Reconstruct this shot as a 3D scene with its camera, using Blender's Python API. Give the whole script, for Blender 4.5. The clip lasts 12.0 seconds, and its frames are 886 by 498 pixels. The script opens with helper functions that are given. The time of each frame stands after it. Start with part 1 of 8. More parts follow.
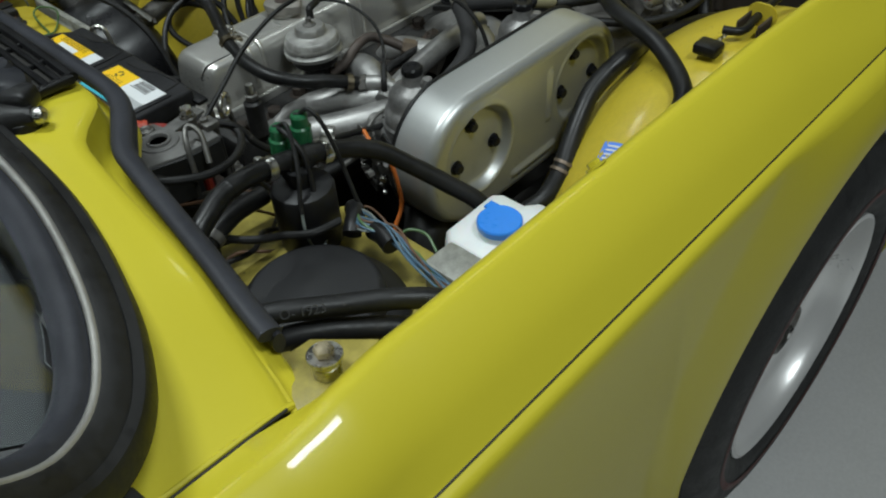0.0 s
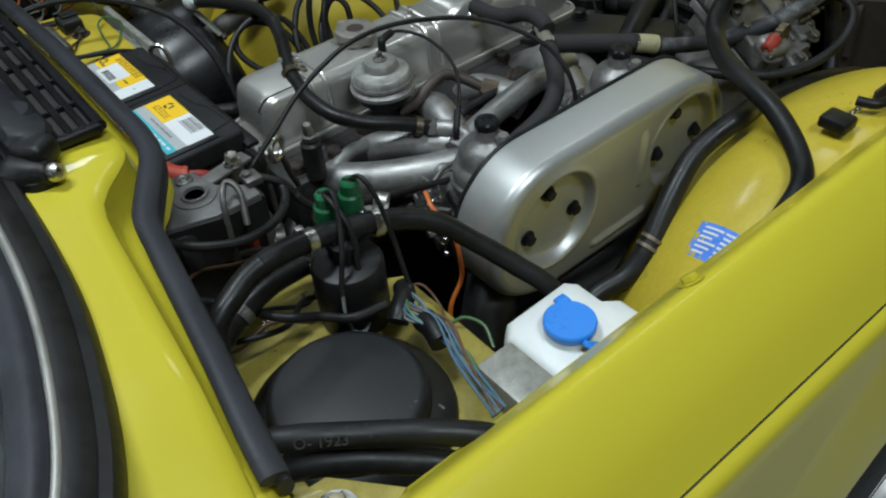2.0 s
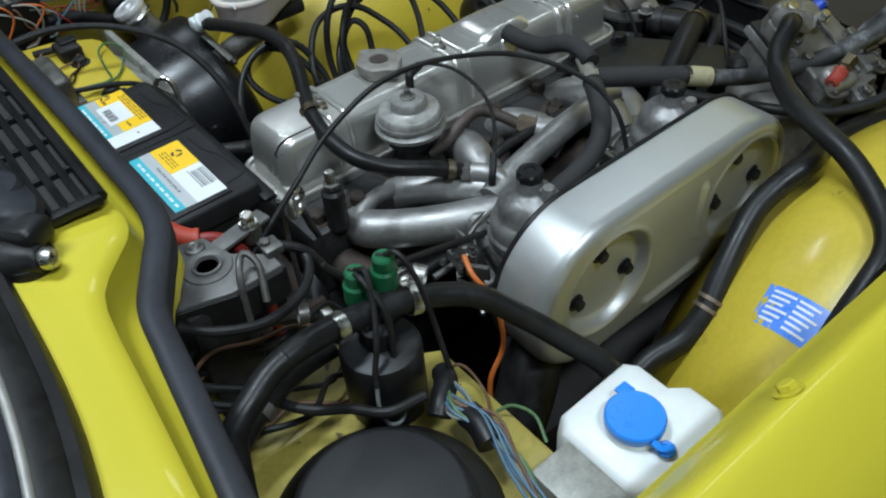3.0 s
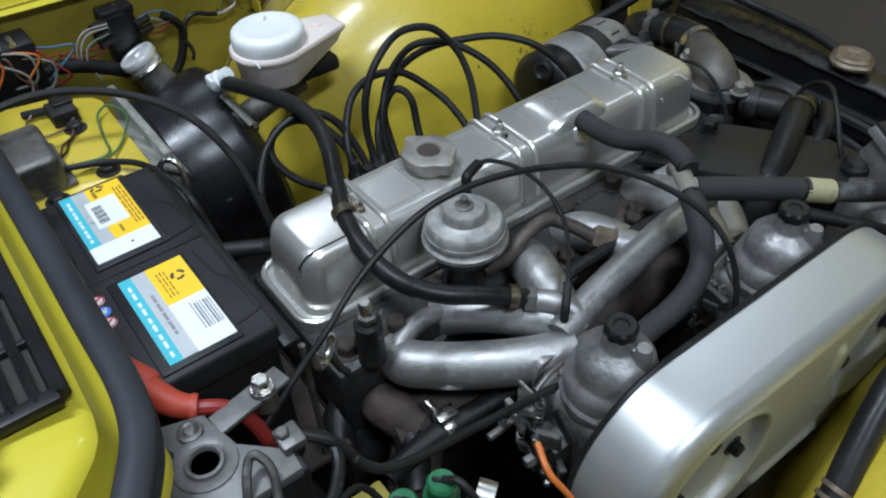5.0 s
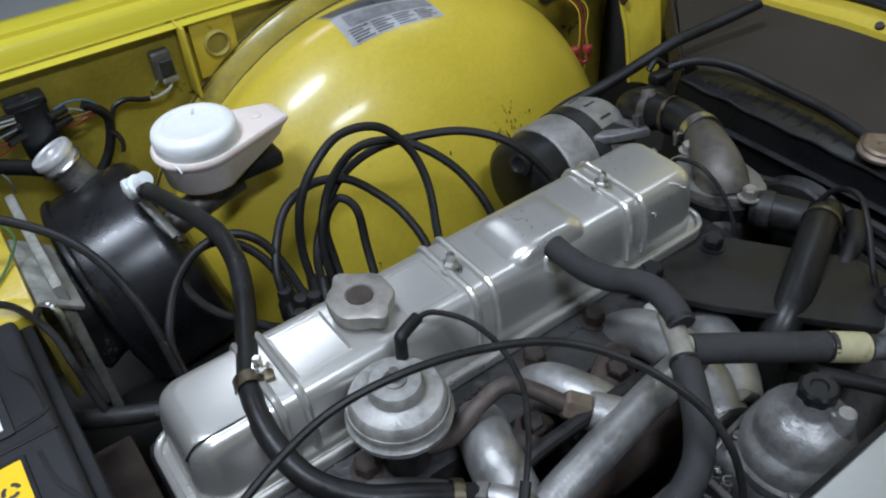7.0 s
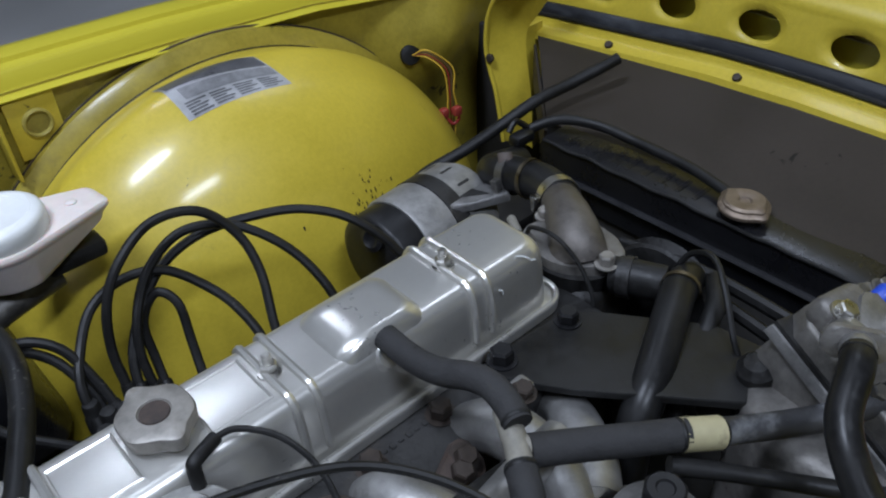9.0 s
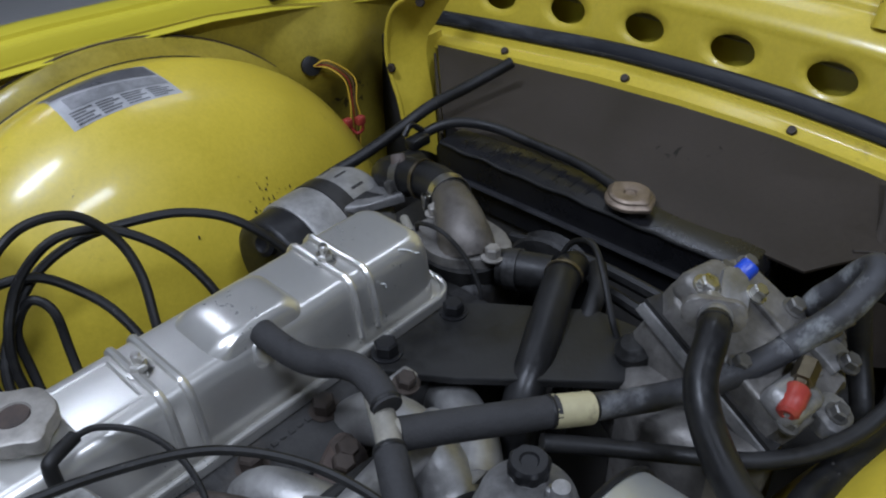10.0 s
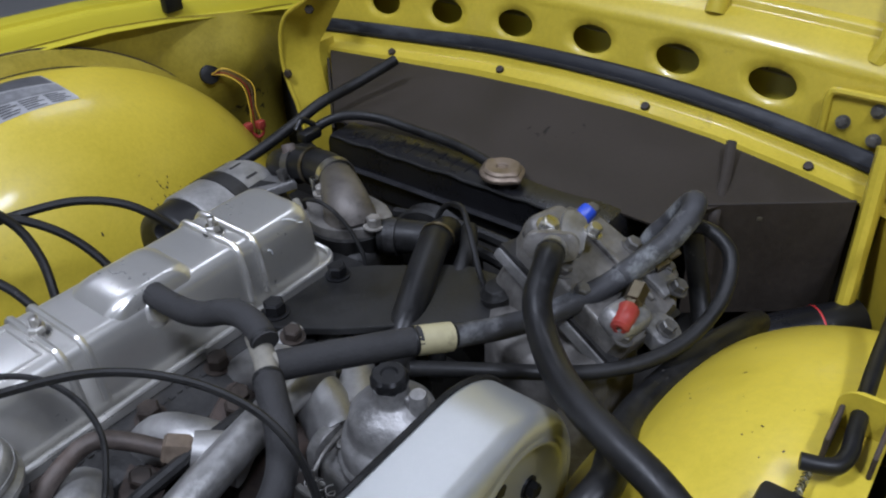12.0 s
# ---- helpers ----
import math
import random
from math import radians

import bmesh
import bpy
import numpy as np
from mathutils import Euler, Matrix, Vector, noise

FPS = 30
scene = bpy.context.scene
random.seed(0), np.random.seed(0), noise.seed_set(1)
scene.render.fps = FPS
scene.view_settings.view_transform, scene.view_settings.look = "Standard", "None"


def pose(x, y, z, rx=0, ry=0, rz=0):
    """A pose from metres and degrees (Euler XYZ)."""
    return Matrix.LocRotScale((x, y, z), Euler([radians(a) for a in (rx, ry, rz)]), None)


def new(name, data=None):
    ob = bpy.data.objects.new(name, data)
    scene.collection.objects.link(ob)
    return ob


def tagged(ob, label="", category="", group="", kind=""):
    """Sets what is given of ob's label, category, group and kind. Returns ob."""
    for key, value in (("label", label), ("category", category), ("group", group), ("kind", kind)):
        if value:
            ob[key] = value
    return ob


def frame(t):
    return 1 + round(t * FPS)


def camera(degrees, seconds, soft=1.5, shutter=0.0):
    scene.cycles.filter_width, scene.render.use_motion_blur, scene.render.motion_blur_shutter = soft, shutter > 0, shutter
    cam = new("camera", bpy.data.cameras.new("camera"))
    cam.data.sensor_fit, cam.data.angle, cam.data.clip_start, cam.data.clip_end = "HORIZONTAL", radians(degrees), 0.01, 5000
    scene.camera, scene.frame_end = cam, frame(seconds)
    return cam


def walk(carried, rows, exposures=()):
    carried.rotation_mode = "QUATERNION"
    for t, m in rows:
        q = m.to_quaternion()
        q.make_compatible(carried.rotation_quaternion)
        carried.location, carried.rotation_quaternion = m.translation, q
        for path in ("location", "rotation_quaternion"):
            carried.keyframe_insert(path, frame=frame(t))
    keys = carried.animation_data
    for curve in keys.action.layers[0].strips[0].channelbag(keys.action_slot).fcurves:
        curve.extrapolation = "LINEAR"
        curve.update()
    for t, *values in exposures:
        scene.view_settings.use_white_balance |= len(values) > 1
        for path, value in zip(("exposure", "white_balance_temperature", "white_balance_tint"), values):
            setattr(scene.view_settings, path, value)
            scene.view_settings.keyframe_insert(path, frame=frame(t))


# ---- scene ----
cam = camera(57.6, 12.0, soft=2.1)
# seconds, eye x, y, z, yaw, pitch, roll
PATH = [
    (0.0, -0.6683, -0.8732, 1.3473, -44.12, -42.51, -4.39),
    (0.5, -0.6383, -0.8654, 1.3529, -42.46, -42.62, -3.97),
    (1.0, -0.6109, -0.8479, 1.3512, -40.46, -42.62, -3.62),
    (1.5, -0.5860, -0.8252, 1.3445, -38.24, -42.52, -4.05),
    (2.0, -0.5599, -0.7848, 1.3394, -36.56, -42.73, -4.66),
    (2.5, -0.5390, -0.7357, 1.3361, -36.13, -42.96, -4.87),
    (3.0, -0.5159, -0.6808, 1.3361, -36.14, -43.41, -4.96),
    (3.5, -0.4964, -0.6257, 1.3390, -36.54, -44.11, -4.42),
    (4.0, -0.4756, -0.5768, 1.3358, -36.44, -44.16, -3.75),
    (4.5, -0.4519, -0.5362, 1.3262, -35.75, -43.58, -3.28),
    (5.0, -0.4258, -0.5028, 1.3163, -34.92, -42.96, -3.05),
    (5.5, -0.3920, -0.4735, 1.3102, -34.08, -42.63, -3.26),
    (6.0, -0.3474, -0.4470, 1.3058, -33.09, -42.27, -3.96),
    (6.5, -0.3054, -0.4237, 1.3001, -32.65, -41.73, -4.51),
    (7.0, -0.2663, -0.3976, 1.2945, -33.16, -41.17, -4.59),
    (7.5, -0.2352, -0.3758, 1.2894, -34.32, -40.56, -4.34),
    (8.0, -0.2075, -0.3694, 1.2805, -35.67, -39.53, -4.09),
    (8.5, -0.1826, -0.3772, 1.2726, -37.52, -38.47, -3.88),
    (9.0, -0.1626, -0.3929, 1.2670, -40.08, -37.69, -3.55),
    (9.5, -0.1473, -0.4139, 1.2542, -42.77, -36.77, -2.92),
    (10.0, -0.1408, -0.4382, 1.2453, -45.47, -36.12, -2.44),
    (10.5, -0.1430, -0.4620, 1.2419, -47.66, -35.72, -2.28),
    (11.0, -0.1491, -0.4883, 1.2401, -49.48, -35.39, -2.34),
    (11.5, -0.1591, -0.5123, 1.2391, -50.57, -35.03, -2.51),
    (12.0, -0.1755, -0.5348, 1.2390, -51.21, -34.51, -2.62),
]
walk(cam, [(t, pose(x, y, z, 90 + pitch, 0, yaw) @ pose(0, 0, 0, 0, 0, roll)) for t, x, y, z, yaw, pitch, roll in PATH],
     exposures=[(0.0, -0.33, 6200, 4.0), (1.8, -0.29, 6000, 5.0), (3.0, 0.0, 5700, 6.0), (5.0, 0.10, 5600, 11.0), (6.5, 0.14, 5650, 13.0), (9.5, -0.02, 5500, 17.0), (11.0, 0.12, 5550, 19.0), (12.0, 0.21, 5600, 20.0)])

# ---- world and lamps ----
world = bpy.data.worlds.new("world")
scene.world = world
world.use_nodes = True
world.node_tree.nodes["Background"].inputs[0].default_value = (0.9, 0.95, 1.0, 1)
world.node_tree.nodes["Background"].inputs[1].default_value = 0.12

GROUND = 0.095
ROOF = 3.0
# ceiling lamps: x, y, length along x, width, watts
LAMPS = [(-0.68, 0.14, 0.72, 0.22, 36.0), (-0.30, -1.45, 0.72, 0.24, 34.0), (0.22, 1.92, 0.50, 0.22, 7.5), (1.40, 0.55, 1.0, 0.35, 7.0), (-2.6, 1.2, 1.4, 0.30, 3.0)]
for lx, ly, ln, lw, watts in LAMPS:
    ld = bpy.data.lights.new("ceiling_lamp", "AREA")
    ld.shape, ld.size, ld.size_y, ld.energy = "RECTANGLE", ln, lw, watts
    ld.color = (0.96, 1.0, 1.0)
    lo = new("ceiling_lamp", ld)
    lo.location = (lx, ly, ROOF - 0.10)


# ---- materials ----
def mat(name, color, rough=0.5, metal=0.0, var=0.15, scale=30.0, bump=0.15, fine=220.0, coat=0.0, dirt=0.0, dirt_color=(0.05, 0.04, 0.03), dirt_scale=9.0, spec=0.5, rvar=0.12, trans=0.0, sss=0.0, stretch=None, coat_rough=0.06, specks=0.0, speck_scale=70.0, speck_color=(0.03, 0.02, 0.012)):
    m = bpy.data.materials.new(name)
    m.use_nodes = True
    nt = m.node_tree
    n, l = nt.nodes, nt.links
    b = n["Principled BSDF"]
    tc = n.new("ShaderNodeTexCoord")
    src = tc.outputs["Object"]
    if stretch:
        mp = n.new("ShaderNodeMapping")
        mp.inputs["Scale"].default_value = stretch
        l.new(src, mp.inputs["Vector"])
        src = mp.outputs["Vector"]
    n1 = n.new("ShaderNodeTexNoise")
    n1.inputs["Scale"].default_value, n1.inputs["Detail"].default_value = scale, 6
    n2 = n.new("ShaderNodeTexNoise")
    n2.inputs["Scale"].default_value, n2.inputs["Detail"].default_value = fine, 3
    l.new(src, n1.inputs["Vector"])
    l.new(src, n2.inputs["Vector"])
    mx = n.new("ShaderNodeMix")
    mx.data_type = "RGBA"
    mx.inputs[6].default_value = (*[c * (1 - var) for c in color], 1)
    mx.inputs[7].default_value = (*[min(1, c * (1 + var)) for c in color], 1)
    # broad blotches and a finer grain together
    n6 = n.new("ShaderNodeTexNoise")
    n6.inputs["Scale"].default_value, n6.inputs["Detail"].default_value, n6.inputs["Roughness"].default_value = 150.0, 5, 0.7
    l.new(src, n6.inputs["Vector"])
    av = n.new("ShaderNodeMath")
    av.operation = "MULTIPLY_ADD"
    av.inputs[1].default_value = 0.8
    l.new(n6.outputs["Fac"], av.inputs[0])
    l.new(n1.outputs["Fac"], av.inputs[2])
    blot = n.new("ShaderNodeMapRange")
    blot.inputs["From Min"].default_value, blot.inputs["From Max"].default_value = 0.68, 1.12
    l.new(av.outputs["Value"], blot.inputs["Value"])
    l.new(blot.outputs["Result"], mx.inputs[0])
    col = mx.outputs[2]
    if dirt > 0:
        n3 = n.new("ShaderNodeTexNoise")
        n3.inputs["Scale"].default_value, n3.inputs["Detail"].default_value, n3.inputs["Roughness"].default_value = dirt_scale, 8, 0.65
        l.new(src, n3.inputs["Vector"])
        rp = n.new("ShaderNodeMapRange")
        rp.inputs["From Min"].default_value, rp.inputs["From Max"].default_value = 0.72 - 0.35 * dirt, 0.80 - 0.1 * dirt
        rp.inputs["To Max"].default_value = 0.9
        l.new(n3.outputs["Fac"], rp.inputs["Value"])
        m2 = n.new("ShaderNodeMix")
        m2.data_type = "RGBA"
        m2.inputs[7].default_value = (*dirt_color, 1)
        l.new(rp.outputs["Result"], m2.inputs[0])
        l.new(col, m2.inputs[6])
        col = m2.outputs[2]
    if specks > 0:
        n4 = n.new("ShaderNodeTexNoise")
        n4.inputs["Scale"].default_value, n4.inputs["Detail"].default_value, n4.inputs["Distortion"].default_value = speck_scale, 3, 0.6
        n5 = n.new("ShaderNodeTexNoise")
        n5.inputs["Scale"].default_value, n5.inputs["Detail"].default_value = speck_scale * 0.09, 4
        l.new(src, n4.inputs["Vector"])
        l.new(src, n5.inputs["Vector"])
        ml = n.new("ShaderNodeMath")
        ml.operation = "MULTIPLY"
        l.new(n4.outputs["Fac"], ml.inputs[0])
        l.new(n5.outputs["Fac"], ml.inputs[1])
        r4 = n.new("ShaderNodeMapRange")
        r4.inputs["From Min"].default_value, r4.inputs["From Max"].default_value = 0.46 - 0.1 * specks, 0.49 - 0.1 * specks
        r4.inputs["To Max"].default_value = 0.9
        l.new(ml.outputs["Value"], r4.inputs["Value"])
        m4 = n.new("ShaderNodeMix")
        m4.data_type = "RGBA"
        m4.inputs[7].default_value = (*speck_color, 1)
        l.new(r4.outputs["Result"], m4.inputs[0])
        l.new(col, m4.inputs[6])
        col = m4.outputs[2]
    l.new(col, b.inputs["Base Color"])
    rr = n.new("ShaderNodeMapRange")
    rr.inputs["To Min"].default_value, rr.inputs["To Max"].default_value = max(0.02, rough - rvar), min(1, rough + rvar)
    l.new(blot.outputs["Result"], rr.inputs["Value"])
    l.new(rr.outputs["Result"], b.inputs["Roughness"])
    b.inputs["Metallic"].default_value = metal
    b.inputs["Specular IOR Level"].default_value = spec
    b.inputs["Coat Weight"].default_value, b.inputs["Coat Roughness"].default_value = coat, coat_rough
    b.inputs["Transmission Weight"].default_value = trans
    b.inputs["Subsurface Weight"].default_value = sss
    if sss:
        b.inputs["Subsurface Scale"].default_value = 0.01
    if bump > 0:
        bp = n.new("ShaderNodeBump")
        bp.inputs["Strength"].default_value, bp.inputs["Distance"].default_value = bump, 0.001
        l.new(n2.outputs["Fac"], bp.inputs["Height"])
        l.new(bp.outputs["Normal"], b.inputs["Normal"])
    return m


YELLOW = mat("yellow_paint", (0.520, 0.452, 0.030), 0.36, var=0.012, scale=3, bump=0, coat=0.35, coat_rough=0.025, rvar=0.03, spec=0.2)
# same paint as YELLOW plus dirt; warm bounced light is put into the hue
YELLOW_BAY = mat("yellow_bay_bounce_paint", (0.52, 0.408, 0.032), 0.40, var=0.11, scale=7, bump=0.06, fine=90, coat=0.35, coat_rough=0.14, dirt=0.18, dirt_color=(0.16, 0.115, 0.02), dirt_scale=14, specks=0.3)
# grime as on the ledge, with the shade of low and recessed faces mixed in
YELLOW_DIRT_SHADE = mat("yellow_grimy_shaded_paint", (0.29, 0.24, 0.045), 0.5, var=0.25, scale=12, bump=0.15, coat=0.1, dirt=0.45, dirt_color=(0.07, 0.055, 0.025), dirt_scale=11, specks=0.9)
# stained rim paint; its darker base also puts the rail's shade on the inner wing
YELLOW_STAIN_SHADE = mat("yellow_stained_shaded_paint", (0.30, 0.24, 0.025), 0.42, var=0.2, scale=16, bump=0.08, coat=0.35, coat_rough=0.15, dirt=0.40, dirt_color=(0.15, 0.12, 0.035), dirt_scale=13, specks=0.8)
WIPER = mat("slate_black_paint", (0.012, 0.013, 0.017), 0.45, var=0.2, scale=30, bump=0.06, spec=0.35)
STRIPRUB = mat("dusty_rubber_strip", (0.012, 0.013, 0.016), 0.5, var=0.3, scale=20, bump=0.2, spec=0.3, dirt=0.42, dirt_color=(0.085, 0.09, 0.10), dirt_scale=12, stretch=(1.0, 0.35, 1.0))
RUBBER = mat("black_rubber", (0.0105, 0.0103, 0.0102), 0.5, var=0.4, scale=25, bump=0.2, spec=0.3, dirt=0.34, dirt_color=(0.026, 0.0245, 0.0225), dirt_scale=40, specks=0.25, speck_scale=160, speck_color=(0.06, 0.056, 0.050))
HOSE = mat("hose_rubber", (0.0105, 0.0104, 0.0106), 0.42, var=0.35, scale=22, bump=0.12, spec=0.3, dirt=0.36, dirt_color=(0.027, 0.0255, 0.0235), dirt_scale=30, specks=0.25, speck_scale=160, speck_color=(0.07, 0.066, 0.060))
HOSE_GREY = mat("worn_hose", (0.022, 0.022, 0.024), 0.6, var=0.35, scale=18, bump=0.5, dirt=0.52, dirt_color=(0.21, 0.215, 0.22), dirt_scale=26, stretch=(0.7, 1.0, 1.0), specks=0.6, speck_scale=60, speck_color=(0.018, 0.016, 0.014))
PRINT = mat("faint_print", (0.035, 0.035, 0.035), 0.6, bump=0)
FOAM = mat("grey_foam_sleeve", (0.030, 0.0295, 0.0298), 0.75, var=0.22, scale=30, bump=0.5, fine=400, spec=0.25, specks=0.3, speck_scale=120, speck_color=(0.012, 0.011, 0.010))
SEALRUB = mat("seal_rubber", (0.027, 0.028, 0.034), 0.48, var=0.25, scale=14, bump=0.1, spec=0.25)
PLASTIC = mat("black_plastic", (0.0085, 0.0085, 0.0092), 0.42, var=0.3, scale=40, bump=0.12, spec=0.3, rvar=0.06, dirt=0.2, dirt_color=(0.022, 0.021, 0.020), dirt_scale=26)
BATTLID = mat("dusty_black_plastic", (0.017, 0.017, 0.0185), 0.5, var=0.3, scale=24, bump=0.2, spec=0.3, dirt=0.2, dirt_color=(0.036, 0.036, 0.036), dirt_scale=30)
PLATE = mat("dusty_black_steel", (0.013, 0.0128, 0.0125), 0.5, var=0.35, scale=20, bump=0.25, spec=0.3, dirt=0.35, dirt_color=(0.026, 0.0245, 0.0225), dirt_scale=18)
DRUM = mat("satin_black_paint", (0.007, 0.007, 0.008), 0.5, var=0.2, scale=20, bump=0.06, spec=0.5, dirt=0.05, dirt_color=(0.10, 0.095, 0.085), dirt_scale=60, specks=0.5, speck_scale=90, speck_color=(0.2, 0.2, 0.19), rvar=0.05)
SERVOBLK = mat("gloss_black_paint", (0.0095, 0.0095, 0.0108), 0.30, var=0.2, scale=20, bump=0.06, spec=0.4, dirt=0.1, dirt_color=(0.034, 0.031, 0.027), dirt_scale=18, specks=0.25, speck_color=(0.12, 0.11, 0.1), rvar=0.05)
GRIME = mat("oily_cast_iron", (0.017, 0.0165, 0.016), 0.5, var=0.5, scale=30, bump=0.8, fine=160, spec=0.35, dirt=0.42, dirt_color=(0.040, 0.034, 0.028), dirt_scale=25, specks=0.3, speck_scale=120, speck_color=(0.11, 0.10, 0.09))
RUST = mat("rusty_iron", (0.042, 0.030, 0.024), 0.75, var=0.5, scale=40, bump=0.7, fine=180, dirt=0.5, dirt_color=(0.066, 0.038, 0.024), dirt_scale=30)
ROCKER = mat("silver_paint", (0.59, 0.58, 0.545), 0.29, metal=0.72, var=0.03, scale=10, bump=0.025, fine=300, dirt=0.14, dirt_color=(0.30, 0.29, 0.26), dirt_scale=26, specks=0.12, speck_scale=60, speck_color=(0.06, 0.055, 0.05), rvar=0.02)
AIRBOX = mat("airbox_silver", (0.47, 0.48, 0.47), 0.41, metal=0.70, var=0.03, scale=6, bump=0.03, fine=260, dirt=0.05, dirt_color=(0.30, 0.28, 0.24), dirt_scale=20, specks=0.35, speck_scale=50, speck_color=(0.12, 0.11, 0.10), rvar=0.03)
ALLOY = mat("cast_alloy", (0.32, 0.315, 0.305), 0.46, metal=0.75, var=0.18, scale=22, bump=0.3, fine=380, dirt=0.3, dirt_color=(0.12, 0.11, 0.098), dirt_scale=22)
ALLOY_DARK = mat("stained_alloy", (0.21, 0.205, 0.195), 0.46, metal=0.55, var=0.4, scale=30, bump=0.4, fine=380, dirt=0.42, dirt_color=(0.075, 0.065, 0.055), dirt_scale=30, specks=0.6, speck_scale=60, speck_color=(0.02, 0.018, 0.015))
BRACKET = mat("grey_primed_steel", (0.145, 0.142, 0.136), 0.5, metal=0.35, var=0.22, scale=30, bump=0.3, dirt=0.4, dirt_color=(0.09, 0.08, 0.07), dirt_scale=28, specks=0.5, speck_color=(0.03, 0.028, 0.025))
ALLOY_VALVE = mat("greyed_alloy", (0.30, 0.295, 0.28), 0.48, metal=0.5, var=0.3, scale=40, bump=0.3, fine=380, dirt=0.4, dirt_color=(0.13, 0.12, 0.105), dirt_scale=45)
ALLOY_DULL = mat("dull_alloy", (0.24, 0.235, 0.228), 0.45, metal=0.6, var=0.3, scale=28, bump=0.35, fine=380, dirt=0.34, dirt_color=(0.11, 0.10, 0.088), dirt_scale=30, specks=0.4, speck_scale=70, speck_color=(0.035, 0.03, 0.025))
ALLOY_PALE = mat("pale_cast_alloy", (0.25, 0.245, 0.235), 0.5, metal=0.45, var=0.25, scale=30, bump=0.4, fine=380, dirt=0.3, dirt_color=(0.17, 0.16, 0.14), dirt_scale=34)
COMPALLOY = mat("weathered_alloy", (0.155, 0.147, 0.135), 0.52, metal=0.45, var=0.3, scale=35, bump=0.4, fine=380, dirt=0.4, dirt_color=(0.075, 0.058, 0.045), dirt_scale=32, specks=0.6, speck_scale=80, speck_color=(0.02, 0.018, 0.015))
WATERALLOY = mat("water_stained_alloy", (0.115, 0.104, 0.093), 0.5, metal=0.45, var=0.3, scale=35, bump=0.35, fine=380, dirt=0.35, dirt_color=(0.06, 0.046, 0.036), dirt_scale=30)
FLAKE = mat("flaking_hose_cover", (0.030, 0.030, 0.032), 0.65, var=0.3, scale=30, bump=0.8, fine=160, dirt=0.62, dirt_color=(0.24, 0.25, 0.25), dirt_scale=48, stretch=(0.6, 1.0, 1.0), specks=0.8, speck_scale=70, speck_color=(0.014, 0.013, 0.012))
STEEL = mat("zinc_steel", (0.52, 0.51, 0.48), 0.32, metal=1.0, var=0.2, scale=60, bump=0.15, dirt=0.15, dirt_color=(0.2, 0.16, 0.1), dirt_scale=60)
DULLSTEEL = mat("dull_steel", (0.16, 0.155, 0.145), 0.5, metal=0.8, var=0.25, scale=40, bump=0.3, dirt=0.35, dirt_color=(0.10, 0.07, 0.05), dirt_scale=40)
GASPIPE = mat("weathered_steel_pipe", (0.085, 0.068, 0.058), 0.6, metal=0.3, var=0.3, scale=30, bump=0.4, dirt=0.4, dirt_color=(0.05, 0.03, 0.02), dirt_scale=25)
BRIGHTCAP = mat("bright_metal_cap", (0.70, 0.70, 0.69), 0.45, metal=0.5, var=0.10, scale=50, bump=0.2, dirt=0.12, dirt_color=(0.3, 0.28, 0.25), dirt_scale=50)
SCUFF = mat("scuffed_pale_steel", (0.30, 0.30, 0.27), 0.5, metal=0.4, var=0.3, scale=25, bump=0.3, dirt=0.45, dirt_color=(0.12, 0.10, 0.05), dirt_scale=22)
GOLDZINC = mat("gold_zinc", (0.50, 0.43, 0.29), 0.35, metal=0.8, var=0.2, scale=60, bump=0.15)
BRASS = mat("brass", (0.17, 0.145, 0.10), 0.45, metal=1.0, var=0.2, scale=60, bump=0.15)
CHROME = mat("chrome", (0.75, 0.75, 0.74), 0.12, metal=1.0, var=0.05, scale=30, bump=0.02, rvar=0.05)
STRIP = mat("dull_bright_strip", (0.36, 0.35, 0.325), 0.45, metal=0.6, var=0.1, scale=20, bump=0.05)
RADCAP = mat("brown_tarnished_cap", (0.185, 0.145, 0.108), 0.48, metal=0.55, var=0.25, scale=45, bump=0.25, dirt=0.35, dirt_color=(0.09, 0.06, 0.04), dirt_scale=40)
RUSTBOLT = mat("rusty_bolt", (0.036, 0.027, 0.021), 0.6, metal=0.3, var=0.4, scale=50, bump=0.4)
OLDCAP = mat("tarnished_cap", (0.26, 0.245, 0.22), 0.52, metal=0.45, var=0.25, scale=45, bump=0.35, dirt=0.38, dirt_color=(0.13, 0.10, 0.075), dirt_scale=40)
WHITEPL = mat("white_plastic", (0.72, 0.74, 0.73), 0.42, var=0.04, scale=14, bump=0.04, sss=0.15, rvar=0.04)
RESERV = mat("aged_white_plastic", (0.72, 0.64, 0.59), 0.40, var=0.06, scale=14, bump=0.06, sss=0.15, rvar=0.05)
RESCAP = mat("white_cap_plastic", (0.74, 0.75, 0.74), 0.38, var=0.04, scale=14, bump=0.05, rvar=0.04)
BLUE = mat("blue_plastic", (0.030, 0.22, 0.75), 0.38, var=0.06, scale=20, bump=0.05)
BLUECAP = mat("dark_blue_plastic", (0.02, 0.06, 0.45), 0.4, var=0.06, scale=20, bump=0.05)
RED = mat("red_plastic", (0.29, 0.042, 0.030), 0.42, var=0.12, scale=30, bump=0.1)
REDRUB = mat("red_rubber", (0.36, 0.045, 0.02), 0.5, var=0.15, scale=30, bump=0.1)
GREEN = mat("green_plastic", (0.018, 0.115, 0.045), 0.38, var=0.15, scale=40, bump=0.05)
ORANGE = mat("orange_wire", (0.50, 0.13, 0.02), 0.45, var=0.1, bump=0)
WBLUE = mat("light_blue_wire", (0.06, 0.12, 0.18), 0.45, var=0.2, bump=0)
WGREEN = mat("green_wire", (0.07, 0.14, 0.05), 0.45, var=0.2, bump=0)
